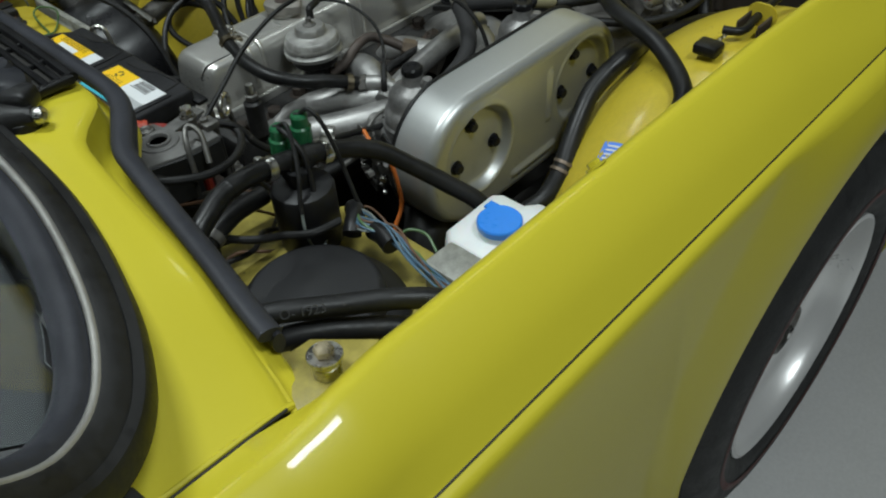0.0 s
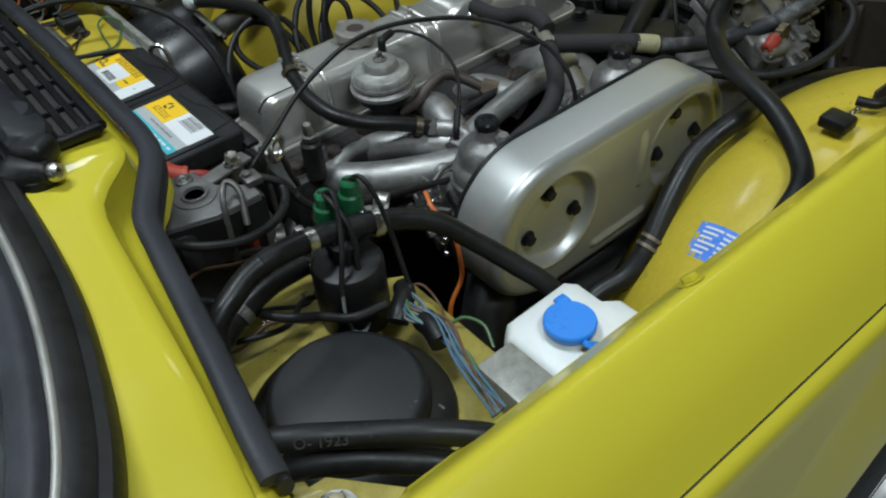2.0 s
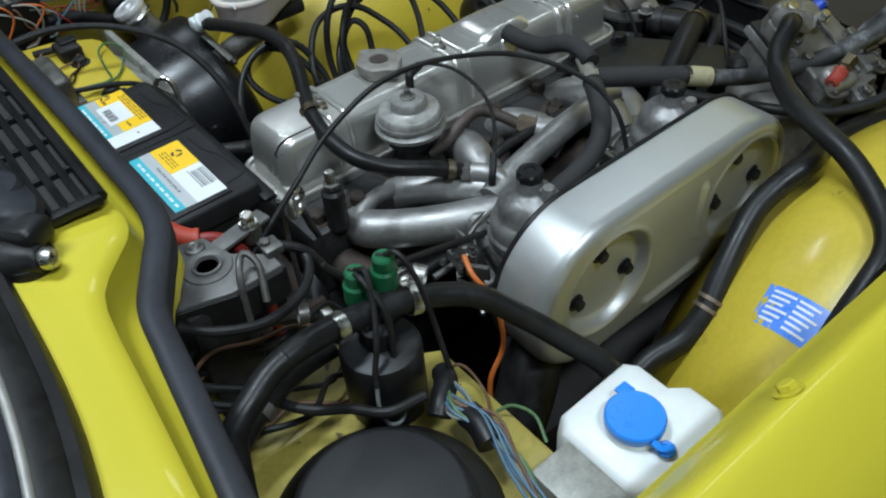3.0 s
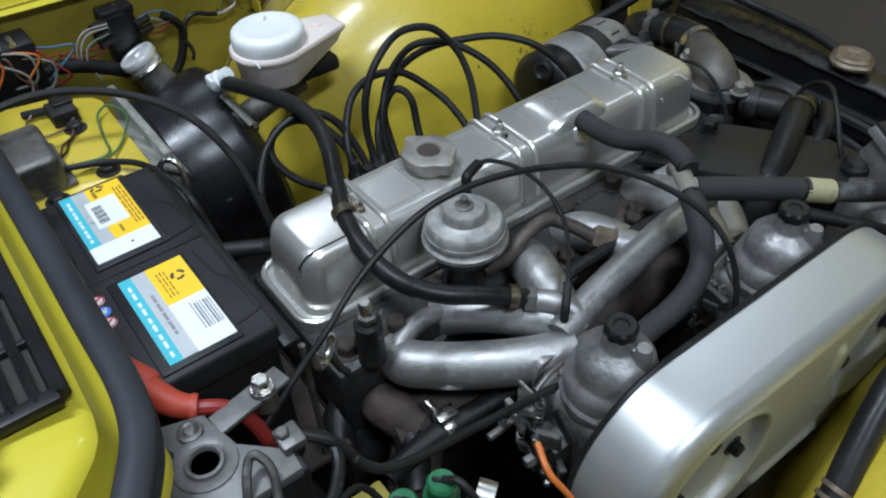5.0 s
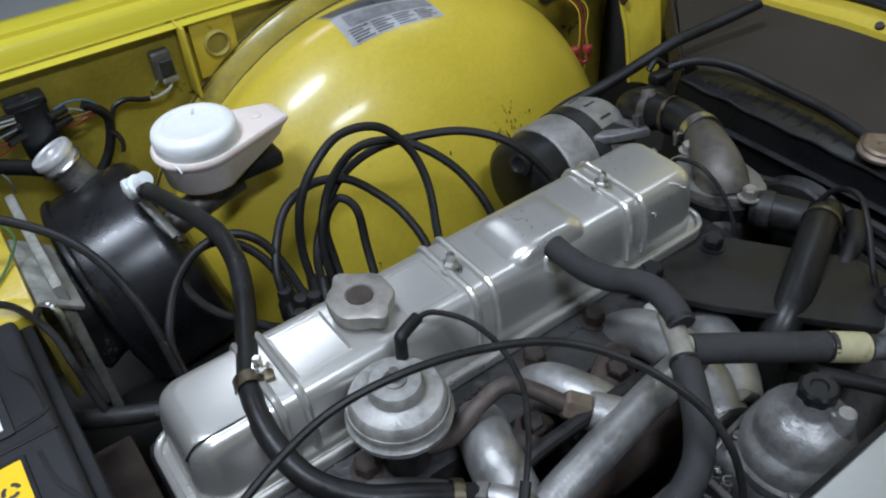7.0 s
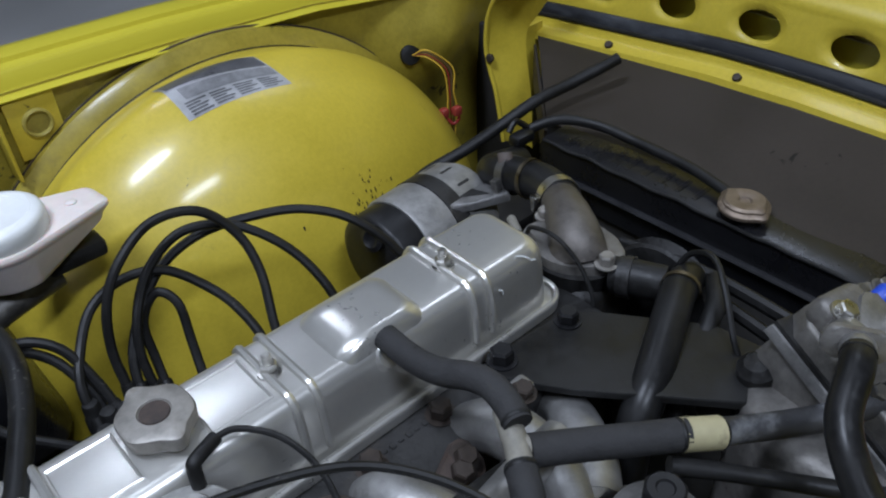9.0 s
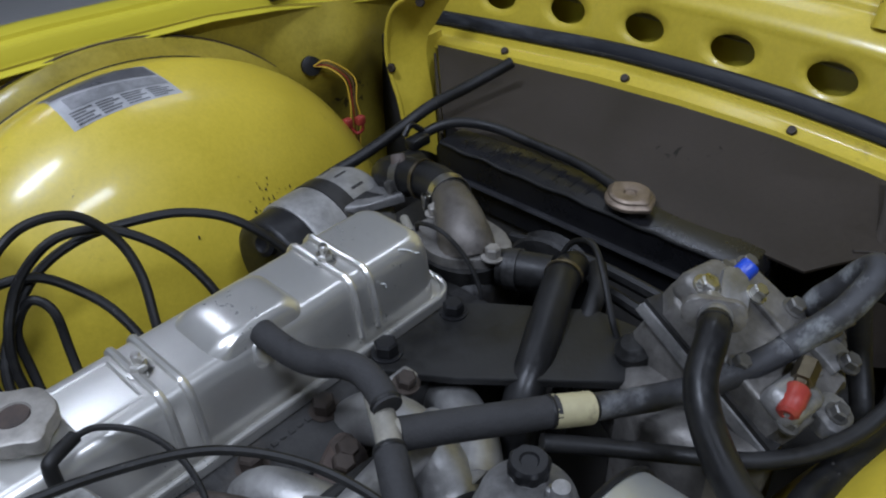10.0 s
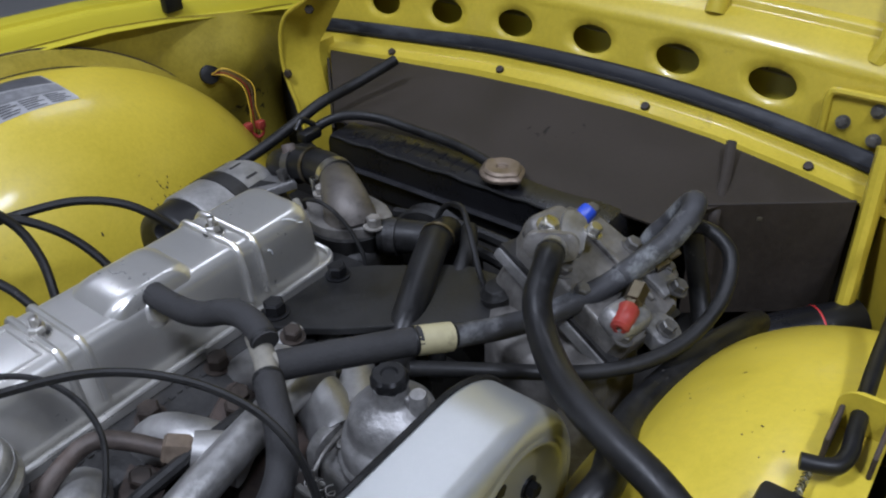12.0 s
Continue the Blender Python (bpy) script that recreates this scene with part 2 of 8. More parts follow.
WGREY = mat("grey_wire", (0.17, 0.19, 0.18), 0.45, var=0.2, bump=0)
WBROWN = mat("brown_wire", (0.10, 0.05, 0.025), 0.5, var=0.2, bump=0)
WWHITE = mat("white_wire", (0.26, 0.25, 0.22), 0.45, var=0.1, bump=0)
WRED = mat("red_wire", (0.22, 0.02, 0.015), 0.45, var=0.1, bump=0)
WYELLOW = mat("yellow_wire", (0.60, 0.38, 0.03), 0.45, var=0.1, bump=0)
BOARD = mat("brown_hardboard", (0.034, 0.028, 0.023), 0.6, var=0.25, scale=9, bump=0.25, fine=350, spec=0.2, dirt=0.3, dirt_color=(0.040, 0.033, 0.027), dirt_scale=8, specks=0.4, speck_scale=50, speck_color=(0.008, 0.007, 0.006))
# near-black: deep shade of the bay and of openings is put into this colour
BAYDARK = mat("dark_shaded_depths", (0.020, 0.0185, 0.0165), 0.8, var=0.4, scale=10, bump=0.4, dirt=0.4, dirt_color=(0.040, 0.035, 0.022), dirt_scale=6)
REDLINE = mat("faded_red_rubber", (0.085, 0.026, 0.022), 0.6, var=0.2, scale=20, bump=0.1)
TYRE = mat("tyre_rubber", (0.018, 0.018, 0.018), 0.65, var=0.2, scale=30, bump=0.3)
RIM = mat("silver_wheel_paint", (0.76, 0.75, 0.74), 0.30, metal=0.4, var=0.02, scale=5, bump=0, rvar=0.03)
FLOOR = mat("grey_floor_paint", (0.60, 0.595, 0.585), 0.5, var=0.08, scale=2.5, bump=0.1, fine=60, dirt=0.08, dirt_color=(0.30, 0.29, 0.28), dirt_scale=1.5)
WALL = mat("grey_wall_paint", (0.11, 0.11, 0.109), 0.8, var=0.06, scale=1.5, bump=0.1, fine=40)
CEIL = mat("white_ceiling", (0.32, 0.32, 0.31), 0.85, var=0.05, scale=1.5, bump=0.1, fine=40)
LBL_Y = mat("label_yellow", (0.85, 0.54, 0.005), 0.40, var=0.03, bump=0)
LBL_W = mat("label_white", (0.72, 0.74, 0.75), 0.40, var=0.03, bump=0)
LBL_S = mat("label_silver", (0.48, 0.50, 0.51), 0.38, metal=0.3, var=0.04, bump=0)
LBL_T = mat("label_turquoise", (0.07, 0.42, 0.50), 0.40, var=0.03, bump=0)
LBL_K = mat("label_black", (0.03, 0.03, 0.03), 0.5, var=0.05, bump=0)
LBL_B = mat("label_blue", (0.10, 0.25, 0.80), 0.35, var=0.05, bump=0)
LBL_R = mat("label_red", (0.50, 0.03, 0.03), 0.4, var=0.05, bump=0)
INK = mat("faded_ink", (0.22, 0.22, 0.22), 0.5, bump=0)
DECAL = mat("foil_decal", (0.36, 0.36, 0.365), 0.4, metal=0.35, var=0.12, scale=30, bump=0.05)
JOINT = mat("grimy_pale_plastic", (0.20, 0.188, 0.155), 0.55, var=0.2, scale=40, bump=0.15, dirt=0.45, dirt_color=(0.09, 0.075, 0.055), dirt_scale=40)
BAND = mat("cream_band", (0.36, 0.325, 0.19), 0.55, var=0.08, scale=40, bump=0.1, dirt=0.4, dirt_scale=40)
DASH = mat("dark_trim", (0.012, 0.012, 0.013), 0.8, var=0.3, scale=20, bump=0.2)
GLASS = bpy.data.materials.new("clear_glass")
GLASS.use_nodes = True
gb = GLASS.node_tree.nodes["Principled BSDF"]
gb.inputs["Base Color"].default_value = (0.85, 0.9, 0.9, 1)
gb.inputs["Roughness"].default_value = 0.03
gb.inputs["Transmission Weight"].default_value = 1.0
gb.inputs["IOR"].default_value = 1.45


# ---- building helpers ----
ORI = {}


def thing(name, label, category, at=(0, 0, 0), group="", kind=""):
    ob = new(name)
    ob.location = at
    ob.empty_display_size = 0.02
    ORI[ob] = Vector(at)
    return tagged(ob, label, category, group, kind)


def part(name, bm, material, parent=None, label="", smooth=35):
    """One mesh object, built in world places, under a thing or part."""
    if parent is not None:
        bmesh.ops.translate(bm, verts=bm.verts, vec=-ORI[parent])
    me = bpy.data.meshes.new(name)
    bmesh.ops.recalc_face_normals(bm, faces=bm.faces)
    bm.to_mesh(me)
    bm.free()
    for p in me.polygons:
        p.use_smooth = smooth > 0
    if smooth:
        me.set_sharp_from_angle(angle=radians(smooth))
    me.materials.append(material)
    ob = new(name, me)
    if parent is not None:
        ob.parent = parent
        ORI[ob] = ORI[parent]
    if label:
        ob["label"] = label
    return ob


def catmull(pts, sub=8):
    P = [Vector(p) for p in pts]
    if len(P) == 2:
        return [P[0].lerp(P[1], i / sub) for i in range(sub + 1)]
    out = []
    for i in range(len(P) - 1):
        p0 = P[i - 1] if i else P[0] * 2 - P[1]
        p1, p2 = P[i], P[i + 1]
        p3 = P[i + 2] if i + 2 < len(P) else P[-1] * 2 - P[-2]
        for k in range(sub):
            t = k / sub
            out.append(0.5 * (2 * p1 + (p2 - p0) * t + (2 * p0 - 5 * p1 + 4 * p2 - p3) * t * t + (3 * p1 - p0 - 3 * p2 + p3) * t ** 3))
    out.append(P[-1])
    return out


def tube(pts, r, seg=12, sub=8, bm=None, flat=1.0, taper=None, up=None):
    """A round bar along a smooth line; taper(u) scales the radius."""
    bm = bm or bmesh.new()
    L = catmull(pts, sub)
    n = len(L)
    t0 = (L[1] - L[0]).normalized()
    nrm = Vector(up) if up else (Vector((0, 0, 1)) if abs(t0.z) < 0.9 else Vector((1, 0, 0)))
    rings = []
    for i, p in enumerate(L):
        t = (L[min(i + 1, n - 1)] - L[max(i - 1, 0)]).normalized()
        nrm = (nrm - t * nrm.dot(t)).normalized()
        if up:
            nrm = (Vector(up) - t * Vector(up).dot(t)).normalized()
        b = t.cross(nrm)
        rr = r * (taper(i / (n - 1)) if taper else 1.0)
        rings.append([bm.verts.new(p + nrm * (rr * flat * math.cos(a)) + b * (rr * math.sin(a))) for a in [2 * math.pi * k / seg for k in range(seg)]])
    for a, c in zip(rings, rings[1:]):
        for k in range(seg):
            bm.faces.new((a[k], a[(k + 1) % seg], c[(k + 1) % seg], c[k]))
    bm.faces.new(rings[0][::-1])
    bm.faces.new(rings[-1])
    return bm


def place(bm, m):
    bmesh.ops.transform(bm, matrix=m, verts=bm.verts)
    return bm


def along(p, q):
    """A pose at p whose z axis points to q."""
    return Matrix.Translation(p) @ (Vector(q) - Vector(p)).to_track_quat("Z", "Y").to_matrix().to_4x4()


def lathe(profile, seg=32, m=None, bm=None, scale=(1, 1), cap=True):
    """A turned body: rows of radius and height about z."""
    bm = bm or bmesh.new()
    fresh = []
    rings = []
    for r, z in profile:
        if r < 1e-6:
            v = bm.verts.new((0, 0, z))
            rings.append([v])
            fresh.append(v)
        else:
            ring = [bm.verts.new((r * scale[0] * math.cos(2 * math.pi * k / seg), r * scale[1] * math.sin(2 * math.pi * k / seg), z)) for k in range(seg)]
            rings.append(ring)
            fresh += ring
    for a, c in zip(rings, rings[1:]):
        for k in range(seg):
            j = (k + 1) % seg
            if len(a) == 1 and len(c) == 1:
                continue
            if len(a) == 1:
                bm.faces.new((a[0], c[j], c[k]))
            elif len(c) == 1:
                bm.faces.new((a[k], a[j], c[0]))
            else:
                bm.faces.new((a[k], a[j], c[j], c[k]))
    for ring, flip in ((rings[0], True), (rings[-1], False)):
        if cap and len(ring) > 1:
            bm.faces.new(ring[::-1] if flip else ring)
    if m is not None:
        bmesh.ops.transform(bm, matrix=m, verts=fresh)
    return bm


def rbox(size, at=(0, 0, 0), bevel=0.003, seg=2, m=None, bm=None):
    """A box with rounded edges, its middle at at."""
    b2 = bmesh.new()
    bmesh.ops.create_cube(b2, size=1.0)
    bmesh.ops.scale(b2, vec=size, verts=b2.verts)
    if bevel > 0:
        bmesh.ops.bevel(b2, geom=list(b2.edges), offset=min(bevel, min(size) * 0.45), segments=seg, profile=0.5, affect="EDGES")
    bmesh.ops.translate(b2, vec=at, verts=b2.verts)
    if m is not None:
        bmesh.ops.transform(b2, matrix=m, verts=b2.verts)
    return join(bm, b2)


def join(bm, b2):
    if bm is None:
        return b2
    me = bpy.data.meshes.new("tmp")
    b2.to_mesh(me)
    b2.free()
    bm.from_mesh(me)
    bpy.data.meshes.remove(me)
    return bm


def slab(outline, z0, z1, bevel=0.002, m=None, seg=2):
    """An upright prism over an outline in x and y, with its top edges rounded."""
    bm = bmesh.new()
    lo = [bm.verts.new((x, y, z0)) for x, y in outline]
    hi = [bm.verts.new((x, y, z1)) for x, y in outline]
    n = len(outline)
    bm.faces.new(lo[::-1])
    top = bm.faces.new(hi)
    for k in range(n):
        bm.faces.new((lo[k], lo[(k + 1) % n], hi[(k + 1) % n], hi[k]))
    if bevel:
        bmesh.ops.bevel(bm, geom=list(top.edges), offset=bevel, segments=seg, profile=0.5, affect="EDGES")
    return place(bm, m) if m is not None else bm


def grid(rows, close=False):
    """A sheet from rows of points of equal length."""
    bm = bmesh.new()
    V = [[bm.verts.new(p) for p in row] for row in rows]
    for a, c in zip(V, V[1:]):
        for k in range(len(a) - 1):
            bm.faces.new((a[k], a[k + 1], c[k + 1], c[k]))
        if close:
            bm.faces.new((a[-1], a[0], c[0], c[-1]))
    return bm


def thick(bm, d):
    """Gives a sheet a thickness d."""
    bmesh.ops.recalc_face_normals(bm, faces=bm.faces)
    bmesh.ops.solidify(bm, geom=list(bm.faces), thickness=d)
    return bm


def lerp_table(table, v):
    xs, ys = zip(*table)
    return float(np.interp(v, xs, ys))


def hexnut(r, h, m, bm=None):
    return lathe([(r * 0.82, 0), (r, h * 0.12), (r, h * 0.85), (r * 0.82, h)], 6, m, bm)


def bolt(name, at, to, r, h, material, parent, washer=0.0, label=""):
    """A hexagon head with its washer, pointing from at to to."""
    m = along(at, to)
    bm = hexnut(r, h, m @ Matrix.Translation((0, 0, 0.0012 if washer else 0)))
    if washer:
        lathe([(washer, 0), (washer, 0.0015)], 20, m, bm)
    return part(name, bm, material, parent, label)


def clip_band(name, p, q, r, w, material, parent, screw=True):
    """A worm-drive clip round a hose from p towards q, of radius r and width w."""
    m = along(p, q)
    bm = lathe([(r, -w / 2), (r + 0.0012, -w / 2), (r + 0.0012, w / 2), (r, w / 2), (r, -w / 2)], 24, m, cap=False)
    if screw:
        rbox((0.008, 0.012, w * 0.9), (r + 0.004, 0, 0), 0.0015, 2, m, bm)
        lathe([(0.0035, 0.004), (0.0035, 0.010)], 8, m @ Matrix.Translation((r + 0.005, 0, 0)) @ Matrix.Rotation(radians(90), 4, "X"), bm)
    return part(name, bm, material, parent)


def wire(name, pts, r, material, label, group="", sub=6, category="wire"):
    ob = part(name, tube(pts, r, 8, sub), material)
    return tagged(ob, label, category, group)


def hose(name, pts, r, material, label, group="", seg=14, sub=8):
    ob = part(name, tube(pts, r, seg, sub), material)
    return tagged(ob, label, "hose", group)


def hose_set(name, pts, r, material, label, cuffs=(), group="", seg=16, sub=8):
    """A hose with cuffs: rows of place along it, length, radius factor, material, part name."""
    t = thing(name, label, "hose", pts[0], group)
    part("hose", tube(pts, r, seg, sub), material, t)
    L = catmull(pts, sub)
    for u, ln, f, mt, nm in cuffs:
        i = min(len(L) - 2, int(u * (len(L) - 1)))
        p, q = L[i], L[i + 1]
        d = (q - p).normalized()
        part(nm, lathe([(r * f * 0.97, -ln / 2), (r * f, -ln / 2 + 0.001), (r * f, ln / 2 - 0.001), (r * f * 0.97, ln / 2)], 24, along(p, p + d)), mt, t)
    return t


def sweep(path, profile, sub=6, up=(0, 0, 1), side=(-1, 0, 0)):
    """A strip along a line: profile rows of inward and upward offsets; inward leans towards side."""
    L = catmull(path, sub)
    rows = []
    for i, p in enumerate(L):
        t = (L[min(i + 1, len(L) - 1)] - L[max(i - 1, 0)]).normalized()
        nrm = Vector(up).cross(t)
        nrm = nrm.normalized() * (1 if nrm.dot(Vector(side)) > 0 else -1)
        u2 = t.cross(nrm)
        u2 = u2.normalized() * (1 if u2.z > 0 else -1)
        rows.append([p + nrm * a + u2 * c for a, c in profile])
    return grid(rows)


# ---- the room ----
bm = bmesh.new()
bmesh.ops.create_grid(bm, x_segments=2, y_segments=2, size=6.0)
tagged(part("floor", place(bm, Matrix.Translation((0, 0, GROUND))), FLOOR, smooth=0), "grey painted concrete workshop floor", "floor", kind="structure")
for nm, ax, s in (("wall_north", 1, 1), ("wall_south", 1, -1), ("wall_east", 0, 1), ("wall_west", 0, -1)):
    size, at = [12.0, 12.0, ROOF - GROUND], [0, 0, (ROOF + GROUND) / 2]
    size[ax], at[ax] = 0.2, s * 6.1
    tagged(part(nm, rbox(size, at, 0), WALL, smooth=0), "plain grey painted workshop wall", "wall", kind="structure")
tagged(part("ceiling", rbox((12.4, 12.4, 0.2), (0, 0, ROOF + 0.1), 0), CEIL, smooth=0), "plain white workshop ceiling", "ceiling", kind="structure")
for lx, ly, ln, lw, watts in LAMPS:
    t = thing("ceiling_light", "long white fluorescent ceiling light fitting", "ceiling light", (lx, ly, ROOF - 0.04), "ceiling lights")
    part("housing", rbox((ln + 0.06, lw + 0.06, 0.07), (lx, ly, ROOF - 0.045), 0.01), CEIL, t)


# ---- near front wing ----
HUB = Vector((0.24, -0.665, 0.41))
LIP = [(-0.9, 0.930), (-0.60, 0.916), (-0.510, 0.908), (-0.45, 0.906), (-0.40, 0.905), (0.1, 0.902), (0.35, 0.888), (0.7, 0.862), (1.1, 0.80)]
LIPY = [(-0.9, -0.572), (-0.60, -0.562), (-0.505, -0.5585), (-0.45, -0.552), (0.35, -0.550), (0.7, -0.53), (1.1, -0.50)]


def wing_section(x):
    """Points of the wing's skin from the inner flange over the crest to the bead line."""
    z, y = lerp_table(LIP, x), lerp_table(LIPY, x)
    bead = (-0.655, lerp_table([(-0.9, 0.862), (0.35, 0.864), (0.7, 0.84), (1.1, 0.78)], x))
    f = min(1.0, max(0.0, (x + 0.55) / 0.05))
    inner = [(0.006, -0.020), (0.003, -0.017), (-0.003, -0.008), (-0.010, 0.003), (-0.017, 0.0125)]
    crest = [(-0.0205, 0.0165), (-0.0245, 0.0195), (-0.0295, 0.0203), (-0.0355, 0.0182), (-0.046, 0.0120), (-0.066, -0.0010)]
    pts = [(x, y - (0.005 if a < 0 else 0.0035) * (1 - f) + a * f, z + (0.0068 if a < 0 else -0.004) * (1 - f) + b * f) for a, b in inner] + [(x, y + a, z + b - 0.0075 * (1 - f)) for a, b in crest]
    last = pts[-1]
    return pts + [(x, (last[1] + bead[0]) / 2, (last[2] + bead[1]) / 2 + 0.0025), (x, bead[0] + 0.004, bead[1] + 0.004), (x, bead[0], bead[1])]


ARCH = 0.395


def arch_edge(x):
    d2 = ARCH ** 2 - (x - HUB.x) ** 2
    return HUB.z + math.sqrt(d2) if d2 > 0 else 0.30


def side_section(x):
    """Points of the wing's flank from the bead line down to its lower edge or the wheel arch."""
    bz = wing_section(x)[-1][2]
    bottom = max(arch_edge(x), 0.30)
    ledge = [(-0.6555, 0.0030), (-0.6605, 0.0045), (-0.6640, 0.0070), (-0.6662, 0.0105), (-0.6672, 0.0150)]
    levels = [(y, bz - d) for y, d in ledge] + [(-0.6674 - 0.012 * math.sin(1.57 * k / 26), bz - 0.015 + (bottom - bz + 0.015) * k / 26) for k in range(1, 27)]
    out = []
    for k, (y, z) in enumerate(levels):
        # flare: a broad cone round the wheel opening with a soft inner crease
        w = 0.045 + 0.055 * min(1.0, max(0.0, (z - 0.45) / 0.30))
        f = min(1.0, max(0.0, 1 - (math.hypot(x - HUB.x, z - HUB.z) - ARCH) / w)) if z > 0.33 else 0.0
        f = 0.7 * f + 0.3 * f * f * (3 - 2 * f)
        out.append((x, y - 0.017 * f * min(1.0, k / 4), z))
    out.append((x, out[-1][1] + 0.003, out[-1][2] - (0.002 if bottom <= 0.301 else -0.004)))
    out.append((x, out[-1][1] + 0.012, out[-1][2] + (0.0 if bottom <= 0.301 else 0.002)))
    return out


XS = [-0.9 + 2.0 * k / 220 for k in range(221)]
wing = thing("front_wing", "yellow painted front wing panel beside the open engine bay", "car wing", (0, -0.65, 0.6))
part("crown", thick(grid([wing_section(x) for x in XS]), -0.0012), YELLOW, wing, "glossy yellow crown of the wing", 50)
part("flank", thick(grid([side_section(x) for x in XS]), -0.0012), YELLOW, wing, "yellow flank with flared wheel arch", 50)
part("bead", tube([(x, -0.6548, wing_section(x)[-1][2] - 0.0018) for x in XS[::20]], 0.0020, 6, 10), LBL_K, wing, "thin black bead in the wing joint")
for x in (-0.170, -0.055):
    p = Vector((x, lerp_table(LIPY, x) - 0.0165, lerp_table(LIP, x) + 0.0120))
    bm = lathe([(0.0050, -0.001), (0.0046, 0.0012), (0.002, 0.0022), (0, 0.0023)], 16, along(p, p + Vector((0, 0.83, 0.55))))
    part("flange_clip", bm, YELLOW, wing, "small plug in the wing flange")
p = Vector((-0.288, lerp_table(LIPY, -0.288) - 0.0155, lerp_table(LIP, -0.288) + 0.0105))
sm = Matrix.Translation(p) @ Matrix.Rotation(radians(-56), 4, "X")
part("flange_slot", rbox((0.024, 0.0022, 0.0016), (0, 0, 0), 0.0006, 1, sm), GRIME, wing, "dark slot in the wing flange")
part("flange_tab", rbox((0.0022, 0.010, 0.0018), (-0.012, 0.003, 0.0004), 0.0006, 1, sm), DULLSTEEL, wing)

# ---- wheel ----
wheel = thing("road_wheel", "silver steel wheel with faded red-line black tyre", "car wheel", (HUB.x, HUB.y, GROUND))
WM = Matrix.Translation(HUB) @ Matrix.Rotation(radians(90), 4, "X")
part("tyre", lathe([(0.198, 0.012), (0.205, 0.022), (0.225, 0.032), (0.262, 0.036), (0.292, 0.028), (0.311, 0.010), (0.316, -0.03), (0.316, -0.10), (0.311, -0.135), (0.28, -0.16), (0.21, -0.155), (0.198, -0.13)], 64, WM, cap=False), TYRE, wheel)
part("red_line", lathe([(0.2410, 0.0352), (0.2450, 0.0366), (0.2500, 0.0366), (0.2530, 0.0360)], 64, WM, cap=False), REDLINE, wheel, "faded red line on the tyre wall")
rim = part("rim", lathe([(0.205, 0.020), (0.2045, 0.026), (0.199, 0.0275), (0.194, 0.022), (0.191, 0.010), (0.186, -0.012), (0.176, -0.024), (0.155, -0.029), (0.12, -0.024), (0.085, -0.014), (0.055, -0.008), (0.040, -0.007), (0.0, -0.008)], 72, WM, cap=False), RIM, wheel, "silver dished rim", 50)
part("centre_boss", lathe([(0.0415, -0.0075), (0.0410, -0.0015), (0.0390, 0.0002), (0.0350, 0.0), (0.0320, -0.0030), (0.0300, -0.0045), (0.0, -0.0048)], 44, WM, cap=False), DULLSTEEL, wheel, "dull grey wheel centre")
part("hub_nut", lathe([(0.0105, -0.0055), (0.0105, 0.004), (0.008, 0.0065), (0, 0.007)], 24, WM), CHROME, wheel, "bright hub nut")
part("valve", tube([tuple(WM @ Vector((-0.150, 0.075, -0.026))), tuple(WM @ Vector((-0.146, 0.073, -0.004)))], 0.004, 8, 2), RUBBER, wheel, "black tyre valve")

# ---- far front wing ----
far = thing("front_wing", "yellow painted front wing with folded gutter rail", "car wing", (0, 0.58, 0.6))
FLIP = [(-0.9, 0.925), (-0.3, 0.906), (0.0, 0.899), (0.2, 0.893), (0.4, 0.880), (0.5, 0.866), (0.6, 0.847), (0.7, 0.828), (1.1, 0.75)]


def far_section(x):
    z = lerp_table(FLIP, x)
    y = lerp_table([(-0.9, 0.54), (-0.3, 0.524), (0.7, 0.520), (1.1, 0.50)], x)
    return [(x, y - 0.022, z - 0.008), (x, y - 0.002, z - 0.006), (x, y, z - 0.002), (x, y + 0.002, z + 0.012), (x, y + 0.006, z + 0.016), (x, y + 0.020, z + 0.017), (x, y + 0.0215, z + 0.022), (x, y + 0.045, z + 0.024), (x, y + 0.065, z + 0.020), (x, y + 0.095, z), (x, y + 0.13, z - 0.05), (x, y + 0.155, z - 0.15), (x, y + 0.16, z - 0.5)]


part("crown", thick(grid([far_section(x) for x in XS]), 0.0012), YELLOW, far, smooth=40)
part("rubber_stop", rbox((0.03, 0.014, 0.028), (0.518, 0.516, 0.880), 0.003), RUBBER, far, "small black rubber bonnet stop")

# ---- inner wings and wheel arches ----
DOME = (0.222, 0.5, 0.5), (0.378, 0.25, 0.38)


def dome_dip(y):
    """The far arch falls a little towards its rim."""
    u = min(1.0, max(0.0, (y - 0.435) / 0.048))
    return 1.0 - 0.042 * u * u * (3 - 2 * u)


def dome_point(side, a, b):
    """A point of the arch: a runs over the arch, b from the wing inwards."""
    (cx, cy, cz), (sx, sy, sz) = DOME
    cb, sb = math.cos(b), math.sin(b)
    y = cy if side > 0 else 0.535
    e = 0.85
    sy = sy if side > 0 else 0.228
    if side > 0:
        f = dome_dip(y - sy * sb ** e)
        sx, sz = sx * f, sz * f
    return (cx - sx * math.cos(a) * cb ** e, side * (y - sy * sb ** e), (cz if side > 0 else cz - 0.018) + sz * math.sin(a) * cb ** e)


